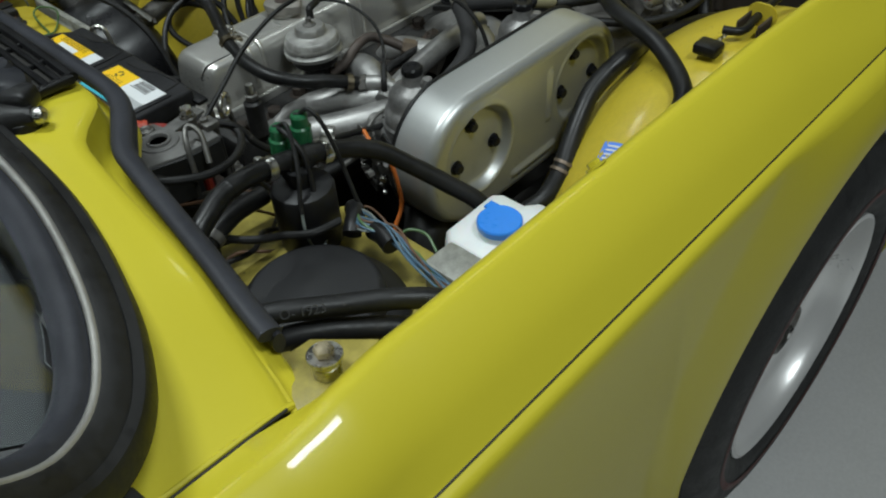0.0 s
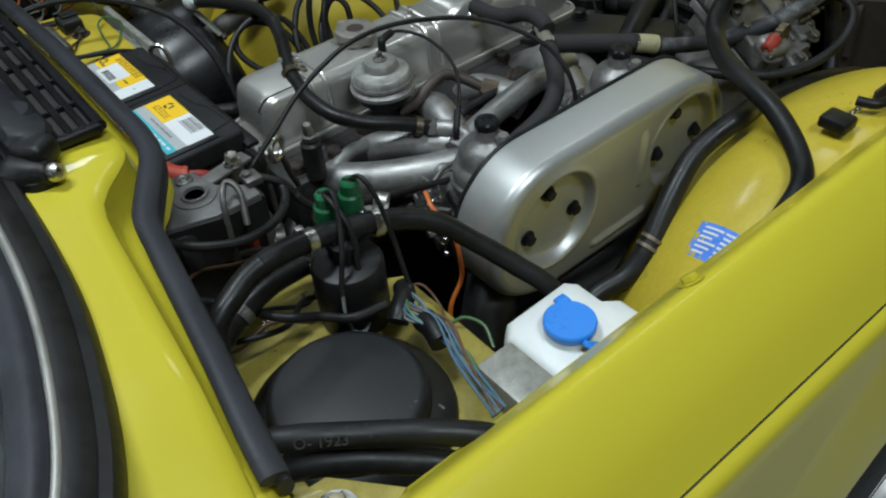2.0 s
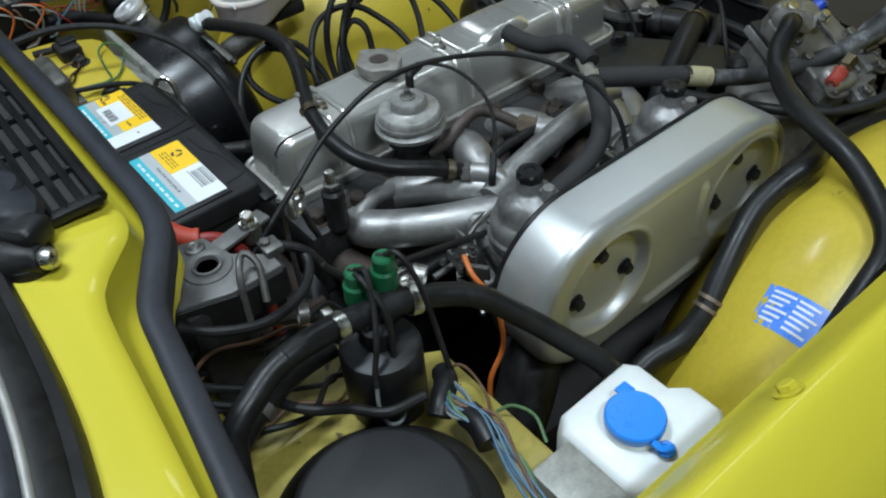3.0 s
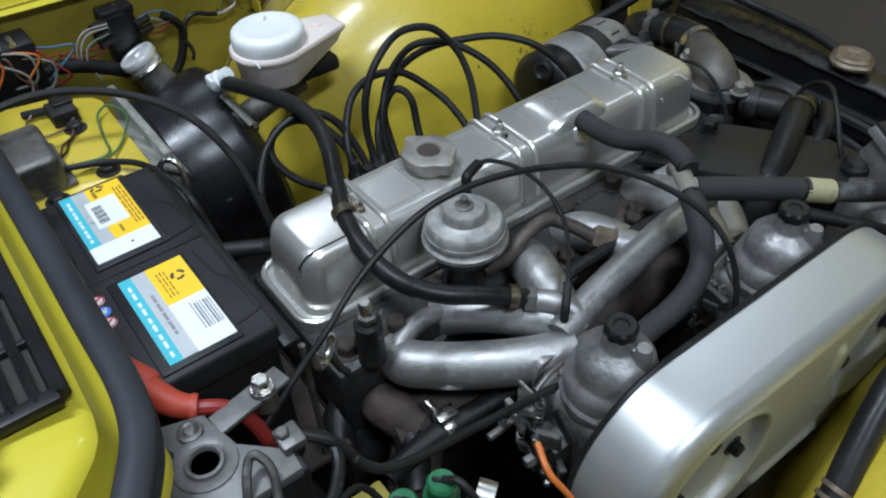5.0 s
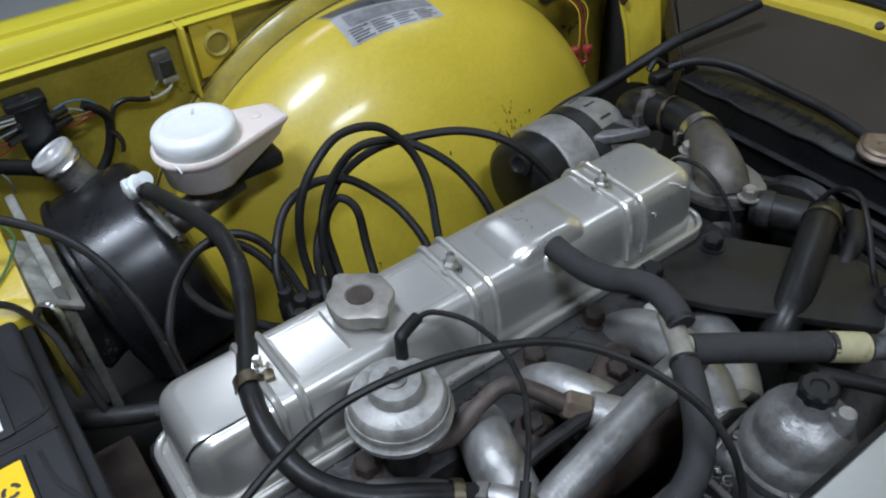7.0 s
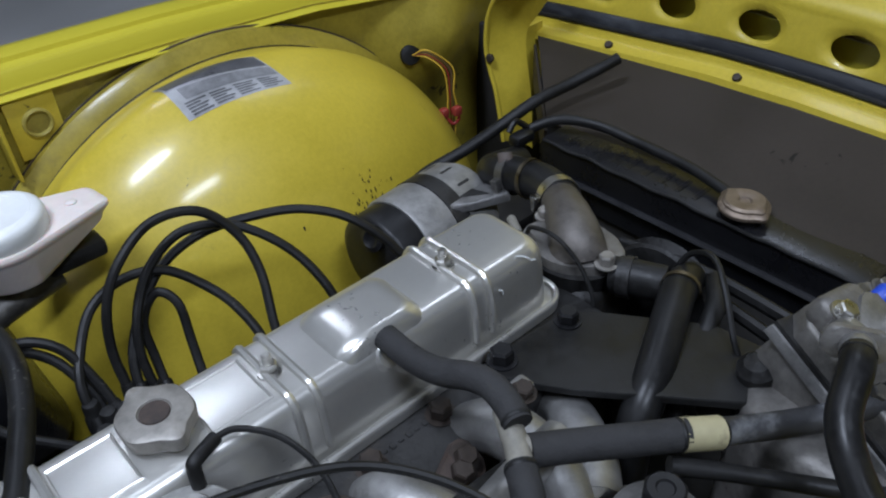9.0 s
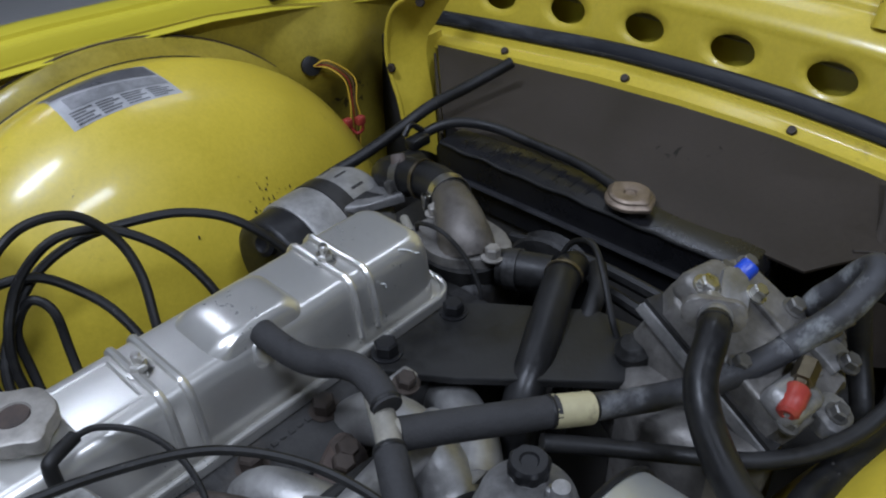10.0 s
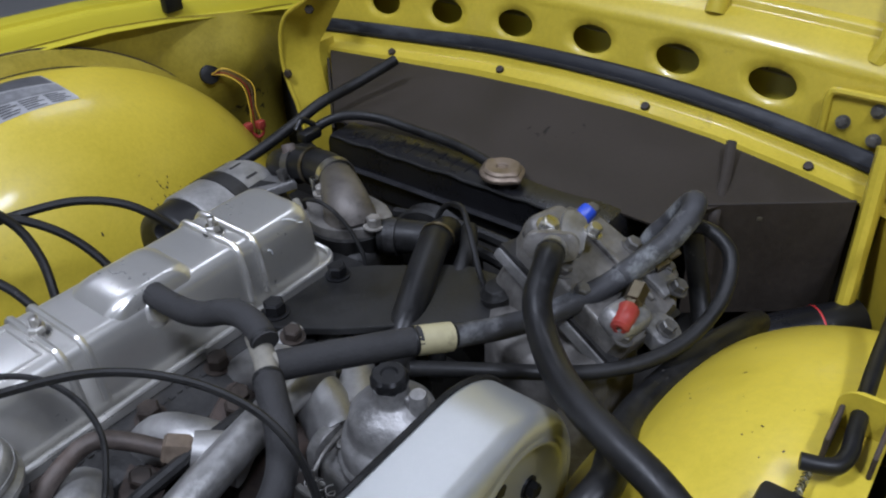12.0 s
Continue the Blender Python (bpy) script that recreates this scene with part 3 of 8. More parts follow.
for side, yw, nm in ((1, 0.512, "far"), (-1, 0.548, "near")):
    t = thing("inner_wheel_arch", "yellow painted domed inner wheel arch", "wheel arch", (0.23, side * 0.45, 0.5), "inner wheel arches")
    rows = [[dome_point(side, math.pi * (0.0 + k / 64), math.pi / 2 * min(j, 39.8) / 40) for k in range(65)] for j in range(41)]
    part("dome", thick(grid(rows), -0.001), YELLOW_BAY, t, smooth=60)
    # rolled seam where the dome meets the inner wing
    if side > 0:
        # flat rim round the dome, with a dark open joint
        rim_rows = []
        for rx, rz, y in ((0.350, 0.358, 0.476), (0.357, 0.366, 0.485), (0.359, 0.368, 0.4855), (0.374, 0.384, 0.496), (0.376, 0.3865, 0.498), (0.377, 0.387, 0.515)):
            rim_rows.append([(0.222 - rx * math.cos(q), y, 0.5 + rz * math.sin(q)) for q in [math.pi * (0.04 + 0.92 * k / 48) for k in range(49)]])
        part("rim", thick(grid(rim_rows), -0.001), YELLOW_STAIN_SHADE, t, "flat welded rim, stained")
        part("open_joint", tube([(0.222 - 0.358 * math.cos(q), 0.4846, 0.5 + 0.367 * math.sin(q)) for q in [math.pi * (0.2 + 0.65 * k / 24) for k in range(25)]], 0.0010, 6, 3), GRIME, t, "dark cracked joint line")
        part("outer_joint", tube([(0.222 - 0.378 * math.cos(q), 0.5060, 0.5 + 0.388 * math.sin(q)) for q in [math.pi * (0.08 + 0.84 * k / 32) for k in range(33)]], 0.0016, 6, 3), RUST, t, "rusty outer joint line")
    else:
        part("seam", tube([(0.222 - 0.345 * math.cos(q), -0.5455, 0.482 + 0.352 * math.sin(q)) for q in [math.pi * (0.15 + 0.7 * k / 32) for k in range(33)]], 0.0022, 6, 3), YELLOW_BAY, t, "sealed seam at the inner wing")
for side, yw in ((1, 0.516), (-1, 0.552)):
    zt = 0.905 if side > 0 else 0.885
    w = thing("inner_wing", "yellow painted inner wing panel with holes", "car panel", (0.1, side * yw, 0.6), "inner wings")
    rows = []
    for k in range(91):
        x = -0.5 + 1.25 * k / 90
        top = lerp_table(FLIP, x) - 0.004 if side > 0 else zt
        row = []
        for u in [n / 28 for n in range(29)]:
            z = 0.45 + (top - 0.45) * u
            swell = 0.050 * math.exp(-((x - 0.590) / 0.085) ** 2 - ((z - 0.765) / 0.075) ** 2) if side > 0 else 0.0
            row.append((x, side * (yw + 0.012 * (0.9 - z) - swell), z))
        rows.append(row)
    bm = grid(rows)
    # the far panel's shade is in its darker colour
    part("panel", thick(bm, 0.0012), YELLOW_STAIN_SHADE if side > 0 else YELLOW_BAY, w)
    if side > 0:
        # stiffening bracket with a round hole, and a clip
        bm = rbox((0.055, 0.004, 0.07), (0.02, 0.507, 0.852), 0.0015)
        part("bracket", bm, YELLOW_BAY, w)
        part("hole", lathe([(0.0165, 0), (0.0165, 0.005), (0.0145, 0.0062), (0.0128, 0.005), (0.0122, 0.0008), (0, 0.0006)], 28, along((0.021, 0.5045, 0.857), (0.021, 0, 0.857))), YELLOW_DIRT_SHADE, w, "round dished drain hole")
        part("web", rbox((0.004, 0.03, 0.09), (-0.02, 0.50, 0.85), 0.001), YELLOW_BAY, w)

# foil decal on the far arch
decal = thing("decal", "silver foil instruction decal on the yellow arch", "decal", (0.22, 0.43, 0.86))


def on_dome(x, y, lift=0.0012):
    (cx, cy, cz), (sx, sy, sz) = DOME
    sb = min(1.0, ((cy - y) / sy)) ** (1 / 0.85)
    cb = math.sqrt(max(0, 1 - sb * sb)) ** 0.85
    f = dome_dip(y)
    return (x, y, cz + sz * f * math.sqrt(max(0.0, cb * cb - ((x - cx) / (sx * f)) ** 2)) + lift)


def decal_at(u, v, lift=0.0012):
    top, low = (0.143 + 0.117 * u, 0.476 - 0.040 * u), (0.145 + 0.130 * u, 0.391 - 0.007 * u)
    return on_dome(low[0] + (top[0] - low[0]) * v, low[1] + (top[1] - low[1]) * v, lift)


part("sheet", grid([[decal_at(u / 24, v / 10, 0.0016) for u in range(25)] for v in range(11)]), DECAL, decal)
FOILGREY = mat("foil_grey", (0.13, 0.13, 0.135), 0.38, metal=0.5, bump=0)
part("heading", grid([[decal_at(0.02 + 0.96 * u / 24, 0.60 + 0.36 * v / 4, 0.0022) for u in range(25)] for v in range(5)]), FOILGREY, decal, "dark grey printed heading band")
part("text_panel", grid([[decal_at(0.10 + 0.88 * u / 24, 0.30 + 0.24 * v / 3, 0.0022) for u in range(25)] for v in range(4)]), mat("printed_grey", (0.20, 0.20, 0.205), 0.4, metal=0.3, var=0.25, scale=60, bump=0), decal, "grey printed panel")
for r in range(5):
    for c in range(4):
        p, q = 0.06 + 0.23 * c, 0.06 + 0.23 * c + (0.20, 0.16, 0.19, 0.13)[(r + c) % 4]
        v = 0.03 + 0.05 * r
        part("text_bar", grid([[decal_at(p + (q - p) * u / 6, v + 0.026 * k, 0.0022) for u in range(7)] for k in range(2)]), FOILGREY, decal)

# ---- scuttle ----
EDGE = [(-0.60, -0.525), (-0.53, -0.510), (-0.44, -0.498), (-0.33, -0.487), (-0.285, -0.483), (-0.262, -0.480), (-0.246, -0.4755), (-0.232, -0.4655), (-0.220, -0.453), (-0.209, -0.4425), (-0.199, -0.4365), (-0.185, -0.434), (-0.15, -0.433), (0.1, -0.433), (0.6, -0.445)]


def scuttle_z(y):
    u = min(1.0, max(0.0, (-0.380 - y) / 0.190))
    v = min(1.0, max(0.0, (y + 0.48) / 0.16))
    return 0.936 + 0.056 * max(0.0, 1 - (y / 0.585) ** 2) - 0.030 * u * u * (3 - 2 * u) - 0.009 * v * v * (3 - 2 * v)


sc = thing("scuttle_panel", "yellow painted scuttle panel below the windscreen", "car panel", (-0.55, 0, 0.95))
YS = [-0.558, -0.556] + [-0.549 + 0.004 * k for k in range(94)] + [-0.17 + 0.03 * k for k in range(25)]
rows, flange = [], []
for y in YS:
    x, z = lerp_table(EDGE, y), scuttle_z(y)
    drop = 0.022 + 0.018 * min(1, max(0, (y + 0.5) / 0.2))
    xs0 = lerp_table([(-0.66, -0.66), (-0.585, -0.665), (-0.553, -0.625), (-0.51, -0.592), (-0.44, -0.563), (-0.33, -0.540), (-0.19, -0.533), (0.6, -0.530)], y) - 0.012
    rows.append([(xs0, y, z + 0.007), (min(x - 0.03, xs0 + 0.02), y, z + 0.006), (x - 0.028, y, z + 0.002), (x - 0.012, y, z), (x - 0.004, y, z - 0.002), (x, y, z - 0.007)])
    wide = lerp_table([(-0.6, 0.016), (-0.30, 0.020), (-0.262, 0.030), (-0.235, 0.036), (-0.205, 0.026), (-0.17, 0.018), (0.6, 0.018)], y)
    flange.append([(x, y, z - 0.0072), (x + 0.002, y, z - 0.016), (x + 0.005, y, z - drop + 0.006), (x + 0.008, y, z - drop + 0.002), (x + 0.012, y, z - drop), (x + wide, y, z - drop - 0.001), (x + wide + 0.003, y, z - drop - 0.004), (x + wide + 0.0035, y, z - drop - 0.012)])
part("top_panel", thick(grid(rows), -0.0012), YELLOW, sc, smooth=50)
part("flange", thick(grid(flange), -0.0012), YELLOW, sc, "stepped yellow flange carrying the seal", 50)
part("end_hem", tube([(x, -0.5565, scuttle_z(-0.556) + d) for x, d in ((-0.513, -0.004), (-0.530, 0.0005), (-0.56, 0.0025), (-0.60, 0.004), (-0.66, 0.006))], 0.0030, 8, 5), YELLOW, sc, "rolled hem along the wing joint")
# added dark tube draws the shaded gap between scuttle and wing
part("joint_gap", tube([(x, lerp_table(LIPY, x) - 0.0012, lerp_table(LIP, x) + 0.0042) for x in (-0.520, -0.545, -0.57, -0.60, -0.64, -0.68)], 0.0014, 8, 4), RUBBER, sc, "dark line for the shaded gap of the wing joint")

# rubber seal along the bay's rear edge
seal = thing("bonnet_seal", "black rubber bonnet seal along the scuttle edge", "rubber seal", (-0.45, -0.1, 0.93))
SEAL = [(-0.4920, -0.511, 0.9275), (-0.488, -0.48, 0.932), (-0.478, -0.42, 0.938), (-0.469, -0.36, 0.943), (-0.461, -0.305, 0.949), (-0.4545, -0.268, 0.954), (-0.438, -0.238, 0.957), (-0.4185, -0.203, 0.960), (-0.4120, -0.165, 0.962), (-0.4120, -0.11, 0.964), (-0.412, -0.03, 0.966), (-0.413, 0.08, 0.965), (-0.415, 0.22, 0.961), (-0.418, 0.40, 0.952), (-0.42, 0.52, 0.93)]
part("bulb", tube(SEAL, 0.0100, 16, 8, flat=0.65, up=(0.35, 0, 1)), SEALRUB, seal)
part("lip", tube([(x + 0.004, y - 0.002, z - 0.011) for x, y, z in SEAL], 0.0052, 12, 8, flat=2.2, up=(0, 0, 1)), SEALRUB, seal)

# air grille on the scuttle
gr = thing("air_grille", "black plastic scuttle air grille with slats", "grille", (-0.49, 0.05, 0.99))
G0, G1, GY0, GY1 = -0.545, -0.441, -0.178, 0.42


def gz(y):
    return scuttle_z(y) + 0.004


for y in (GY0, GY1):
    part("frame", rbox((G1 - G0, 0.010, 0.008), ((G0 + G1) / 2, y, gz(y) + 0.007), 0.002), PLASTIC, gr)
for x in (G0, G1):
    part("frame", tube([(x, GY0 + (GY1 - GY0) * k / 6, gz(GY0 + (GY1 - GY0) * k / 6) + 0.007) for k in range(7)], 0.005, 8, 4), PLASTIC, gr)
# dark sheet in place of the shade below the slats
part("backing", grid([[(G0 + (G1 - G0) * k, y, gz(y) + 0.0045) for k in (0, 1)] for y in [GY0 + (GY1 - GY0) * j / 10 for j in range(11)]]), BAYDARK, gr)
for k in range(1, 9):
    x = G0 + (G1 - G0) * k / 9
    part("slat", tube([(x, GY0 + (GY1 - GY0) * j / 6, gz(GY0 + (GY1 - GY0) * j / 6) + 0.0085) for j in range(7)], 0.0032, 6, 4, flat=1.0), PLASTIC, gr)
for k in range(1, 13):
    y = GY0 + (GY1 - GY0) * k / 13
    part("cross_bar", rbox((G1 - G0, 0.004, 0.005), ((G0 + G1) / 2, y, gz(y) + 0.0065), 0.001), PLASTIC, gr)

# wiper
wp = thing("windscreen_wiper", "black windscreen wiper with steel spindle nut", "wiper", (-0.49, -0.226, 0.985))
part("spindle_base", lathe([(0.019, -0.012), (0.019, 0), (0.018, 0.004), (0.013, 0.008), (0.011, 0.012), (0, 0.012)], 28, along((-0.5030, -0.2000, 0.984), (-0.4970, -0.2040, 1.1))), PLASTIC, wp)
part("boot", lathe([(0.0165, -0.010), (0.0160, -0.004), (0.0115, 0.010), (0.0098, 0.016), (0.0092, 0.020), (0, 0.020)], 10, along((-0.5080, -0.2010, 0.988), (-0.4800, -0.2300, 0.993))), RUBBER, wp, "black rubber spindle boot")
part("spindle_nut", lathe([(0.0072, 0), (0.0076, 0.002), (0.0076, 0.007), (0.0060, 0.010), (0.0030, 0.0115), (0, 0.012)], 14, along((-0.4955, -0.2140, 0.990), (-0.4800, -0.2300, 0.9935))), STEEL, wp, "bright steel spindle nut")
part("clamp_block", rbox((0.026, 0.030, 0.020), (0, 0, 0), 0.006, 3, Matrix.Translation((-0.4955, -0.1930, 1.000)) @ Matrix.Rotation(radians(35), 4, "Z")), PLASTIC, wp, "moulded arm clamp")
part("arm", tube([(-0.4990, -0.1900, 1.003), (-0.495, -0.178, 1.010), (-0.497, -0.15, 1.014), (-0.503, -0.08, 1.017), (-0.514, 0.02, 1.018), (-0.53, 0.16, 1.02)], 0.0170, 8, 8, flat=0.42, up=(0.3, 0, 1), taper=lambda u: 0.75 + 0.5 * min(1, u * 5) - 0.55 * max(0, u - 0.2)), WIPER, wp)
part("arm_cover", lathe([(0.0180, 0), (0.0178, 0.004), (0.0150, 0.0075), (0, 0.0085)], 28, along((-0.4970, -0.1580, 1.012), (-0.4950, -0.1600, 1.10))), WIPER, wp, "rounded arm cover")

# ---- windscreen ----
ws = thing("windscreen", "curved windscreen glass in black rubber with bright strip", "windscreen", (-0.6, -0.3, 1.0))
OUT = [(-0.530, 0.50, 1.005), (-0.530, 0.2, 1.010), (-0.530, -0.05, 1.008), (-0.533, -0.19, 1.000), (-0.540, -0.33, 0.993), (-0.563, -0.440, 0.985), (-0.592, -0.510, 0.982), (-0.625, -0.553, 0.99), (-0.665, -0.585, 1.02), (-0.72, -0.61, 1.09), (-0.80, -0.63, 1.20)]
OUT2 = [(x, y, z - 0.010) for x, y, z in OUT]
part("outer_rubber", thick(sweep(OUT2, [(-0.0145, -0.014), (-0.0145, -0.003), (-0.0125, 0.0015), (-0.0085, 0.0030), (-0.0072, 0.0012), (-0.005, 0.0040), (0.000, 0.0085), (0.005, 0.0115), (0.008, 0.0115), (0.010, 0.007)]), -0.002), RUBBER, ws, "flat black rubber surround", 40)
part("bright_strip", sweep(OUT2, [(0.0078, 0.0110), (0.0082, 0.0135), (0.0098, 0.0150), (0.0118, 0.0153), (0.0134, 0.0143), (0.0142, 0.0120)]), STRIP, ws, "bright trim strip", 60)
part("inner_rubber", sweep(OUT2, [(0.0145, 0.0120), (0.0170, 0.0165), (0.0215, 0.0180), (0.0270, 0.0178), (0.0320, 0.0160), (0.0360, 0.0130), (0.0380, 0.0080)]), SEALRUB, ws, "blue-black inner glazing rubber", 60)
rows = []
for x, y, z in catmull(OUT[:8], 4):
    dy = 0.024 * (1 if y < -0.45 else 0.5 if y < -0.3 else 0.1)
    rows.append([(x - 0.033 * (0.75 if y < -0.5 else 1) - 0.45 * k / 6 * (0.35 if y < -0.5 else 1), y + dy, z + 0.002 + 0.45 * k / 6 * (0.25 if y < -0.5 else 1)) for k in range(7)])
gl = part("glass", thick(grid(rows), 0.003), GLASS, ws, "clear glass")
gl.visible_shadow = False
dash = thing("dashboard", "dark trimmed dashboard top behind the windscreen", "dashboard", (-0.8, 0, 0.9))
part("top", slab([(-1.10, -0.64), (-0.74, -0.60), (-0.65, -0.52), (-0.60, -0.42), (-0.575, -0.2), (-0.570, 0.0), (-0.575, 0.2), (-0.60, 0.42), (-0.65, 0.52), (-0.74, 0.60), (-1.10, 0.64)], 0.915, 0.960, 0.012), DASH, dash)
part("cabin_tray", rbox((0.62, 1.36, 0.02), (-0.93, 0.0, 0.915), 0.004), DASH, dash, "dark trimmed dashboard shelf")
for yy in (-0.665, 0.665):
    part("door_trim", rbox((0.75, 0.02, 0.5), (-1.05, yy, 0.78), 0.006), DASH, dash, "dark door trim")
part("cabin_back", rbox((0.05, 1.35, 0.9), (-1.25, 0.0, 0.7), 0.02), DASH, dash, "dark cabin trim")

# ---- bulkhead, shelf and ledge ----
bk = thing("bulkhead", "yellow painted engine bay bulkhead with battery shelf", "bulkhead", (-0.47, 0, 0.7), kind="structure")
part("wall", rbox((0.012, 1.08, 0.42), (-0.475, -0.01, 0.665), 0.003), YELLOW_DIRT_SHADE, bk)
part("shelf", slab([(-0.470, 0.190), (-0.284, 0.190), (-0.281, 0.352), (-0.287, 0.366), (-0.330, 0.396), (-0.470, 0.425)], 0.829, 0.841, 0.003), YELLOW_BAY, bk, "stained yellow shelf")
# shelf sides: darker than the top, shade included in the colour
part("shelf_front", rbox((0.008, 0.168, 0.10), (-0.2865, 0.275, 0.779), 0.003), YELLOW_DIRT_SHADE, bk)
part("shelf_side", rbox((0.186, 0.008, 0.10), (0, 0, 0), 0.003, 2, Matrix.Translation((-0.384, 0.398, 0.779)) @ Matrix.Rotation(radians(-15), 4, "Z")), YELLOW_DIRT_SHADE, bk)
part("battery_tray", rbox((0.21, 0.26, 0.008), (-0.37, 0.012, 0.705), 0.003), RUST, bk)
ledge = thing("side_ledge", "grimy yellow painted ledge in the bay corner", "car panel", (-0.36, -0.44, 0.75), kind="structure")
part("top", slab([(-0.475, -0.565), (-0.262, -0.565), (-0.262, -0.318), (-0.275, -0.310), (-0.475, -0.310)], 0.790, 0.800, 0.003), YELLOW_DIRT_SHADE, ledge)
part("front", rbox((0.006, 0.245, 0.16), (-0.2655, -0.443, 0.712), 0.002), YELLOW_DIRT_SHADE, ledge)
part("inner_side", rbox((0.205, 0.006, 0.2), (-0.372, -0.3135, 0.692), 0.002), YELLOW_DIRT_SHADE, ledge)
part("lower_floor", rbox((0.19, 0.12, 0.008), (-0.375, -0.250, 0.755), 0.002), YELLOW_DIRT_SHADE, ledge)
bf = thing("bay_floor", "dark floor closing the engine bay", "car panel", (0, 0, 0.45), kind="structure")
# added near-black floor and rails close off the bay below the engine
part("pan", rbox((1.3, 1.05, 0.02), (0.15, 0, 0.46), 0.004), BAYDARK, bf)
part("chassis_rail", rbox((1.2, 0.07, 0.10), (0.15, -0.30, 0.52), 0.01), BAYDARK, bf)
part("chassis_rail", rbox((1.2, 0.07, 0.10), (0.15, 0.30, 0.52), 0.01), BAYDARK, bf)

# ---- front panel, bonnet ----
FP = [(0.45, 0.776), (0.387, 0.786), (0.232, 0.799), (0.087, 0.811), (-0.03, 0.814), (-0.145, 0.812), (-0.26, 0.803), (-0.366, 0.787), (-0.43, 0.774), (-0.50, 0.758)]
FP2 = sorted(FP)
fp = thing("nose_panel", "yellow painted front lip of the engine bay", "car panel", (0.7, 0, 0.78))
rows = []
for k in range(61):
    y = -0.50 + 0.95 * k / 60
    z = lerp_table(FP2, y)
    rows.append([(0.687, y, z - 0.012), (0.689, y, z - 0.003), (0.703, y, z + 0.001), (0.707, y, z + 0.004), (0.708, y, z + 0.012), (0.716, y, z + 0.014), (0.74, y, z + 0.008), (0.80, y, z - 0.01), (0.95, y, z - 0.05), (1.0, y, z - 0.3)])
part("lip", thick(grid(rows), -0.0012), YELLOW_BAY, fp, smooth=50)
part("seal_strip", tube([(0.722, y, z + 0.017) for y, z in FP], 0.0150, 12, 8, flat=0.45, up=(-0.93, 0, 0.36)), STRIPRUB, fp, "worn black rubber seal strip")
part("seal_lip", tube([(0.7105, y, z + 0.0175) for y, z in FP], 0.0032, 8, 8), RUBBER, fp, "thin black bead below the seal strip")
for y in (0.245, 0.05, -0.165, -0.365):
    z = lerp_table(FP2, y)
    part("stud", lathe([(0.0045, 0), (0.006, 0.003), (0.005, 0.007), (0, 0.008)], 12, along((0.696, y, z - 0.001), (0.66, y, z + 0.05))), RUSTBOLT, fp)
POST = [(0.63, 0.30, 0.915), (0.63, 0.349, 0.879), (0.63, 0.395, 0.850), (0.63, 0.415, 0.816), (0.63, 0.421, 0.769), (0.63, 0.413, 0.733), (0.63, 0.400, 0.697), (0.63, 0.385, 0.62)]
BACK = [(0.67, 0.30, 0.90), (0.67, 0.321, 0.869), (0.67, 0.352, 0.826), (0.67, 0.374, 0.793), (0.67, 0.376, 0.756), (0.67, 0.369, 0.719), (0.67, 0.363, 0.675), (0.67, 0.36, 0.60)]
part("side_post", tube(POST, 0.0035, 8, 6), YELLOW_BAY, fp)
part("side_plate", grid([[a.lerp(b, u) + Vector((0.008 * math.sin(math.pi * u), 0.004 * math.sin(math.pi * u), 0)) for u in (0, 0.2, 0.4, 0.6, 0.8, 1.0)] for a, b in zip(catmull(POST, 5), catmull(BACK, 5))]), YELLOW_BAY, fp)
part("corner_plate", grid([[a.lerp(Vector((0.70, 0.372, a.z)), u) for u in (0, 0.5, 1.0)] for a in catmull(BACK, 5) if a.z < 0.80]), YELLOW_BAY, fp)
for p, q in (((0.632, 0.412, 0.752), (0.50, 0.38, 0.76)), ((0.640, 0.352, 0.862), (0.50, 0.30, 0.90))):
    part("post_bolt", hexnut(0.007, 0.007, along(p, q)), RUSTBOLT, fp)
part("side_post", tube([(0.60, -0.455, 0.55), (0.63, -0.448, 0.66), (0.675, -0.44, 0.76), (0.70, -0.435, 0.83)], 0.010, 10, 8, flat=1.5), YELLOW_BAY, fp)
part("corner_plate", grid([[(0.56 + 0.14 * u, -0.45 - 0.09 * (1 - u), 0.50 + 0.30 * w) for u in (0, 0.3, 0.7, 1.0)] for w in (0, 0.25, 0.5, 0.75, 1.0)]), YELLOW_BAY, fp)

bon = thing("bonnet", "open yellow bonnet underside with pierced stiffener", "car bonnet", (0.76, 0, 0.83))


def bonnet_base(y):
    return 0.805 + 0.020 * (1 - (y / 0.45) ** 2)


def bpt(y, h, d):
    """A point of the bonnet's inner frame: h up its slope, d proud towards the bay."""
    return (0.742 + 0.36 * h - 0.93 * d, y, bonnet_base(y) + 0.93 * h + 0.36 * d)


HOLES = [0.301, 0.183, 0.064, -0.056, -0.175, -0.293]
NY, HH = 400, [(-0.004, -0.012), (0.0, 0.0)] + [(0.006 + 0.058 * k / 22, 0.2 * (0.006 + 0.058 * k / 22)) for k in range(23)] + [(0.067, 0.0138), (0.071, 0.0152), (0.076, 0.0148), (0.084, 0.0118), (0.096, 0.0040), (0.104, -0.0020), (0.109, -0.0080), (0.113, -0.0090), (0.118, -0.0070), (0.122, -0.0085), (0.127, -0.0150), (0.16, -0.0180), (0.30, -0.018), (0.60, -0.018), (1.05, -0.018)]
ys = [0.47 - 0.94 * k / NY for k in range(NY + 1)]
bmv = bmesh.new()
V = []
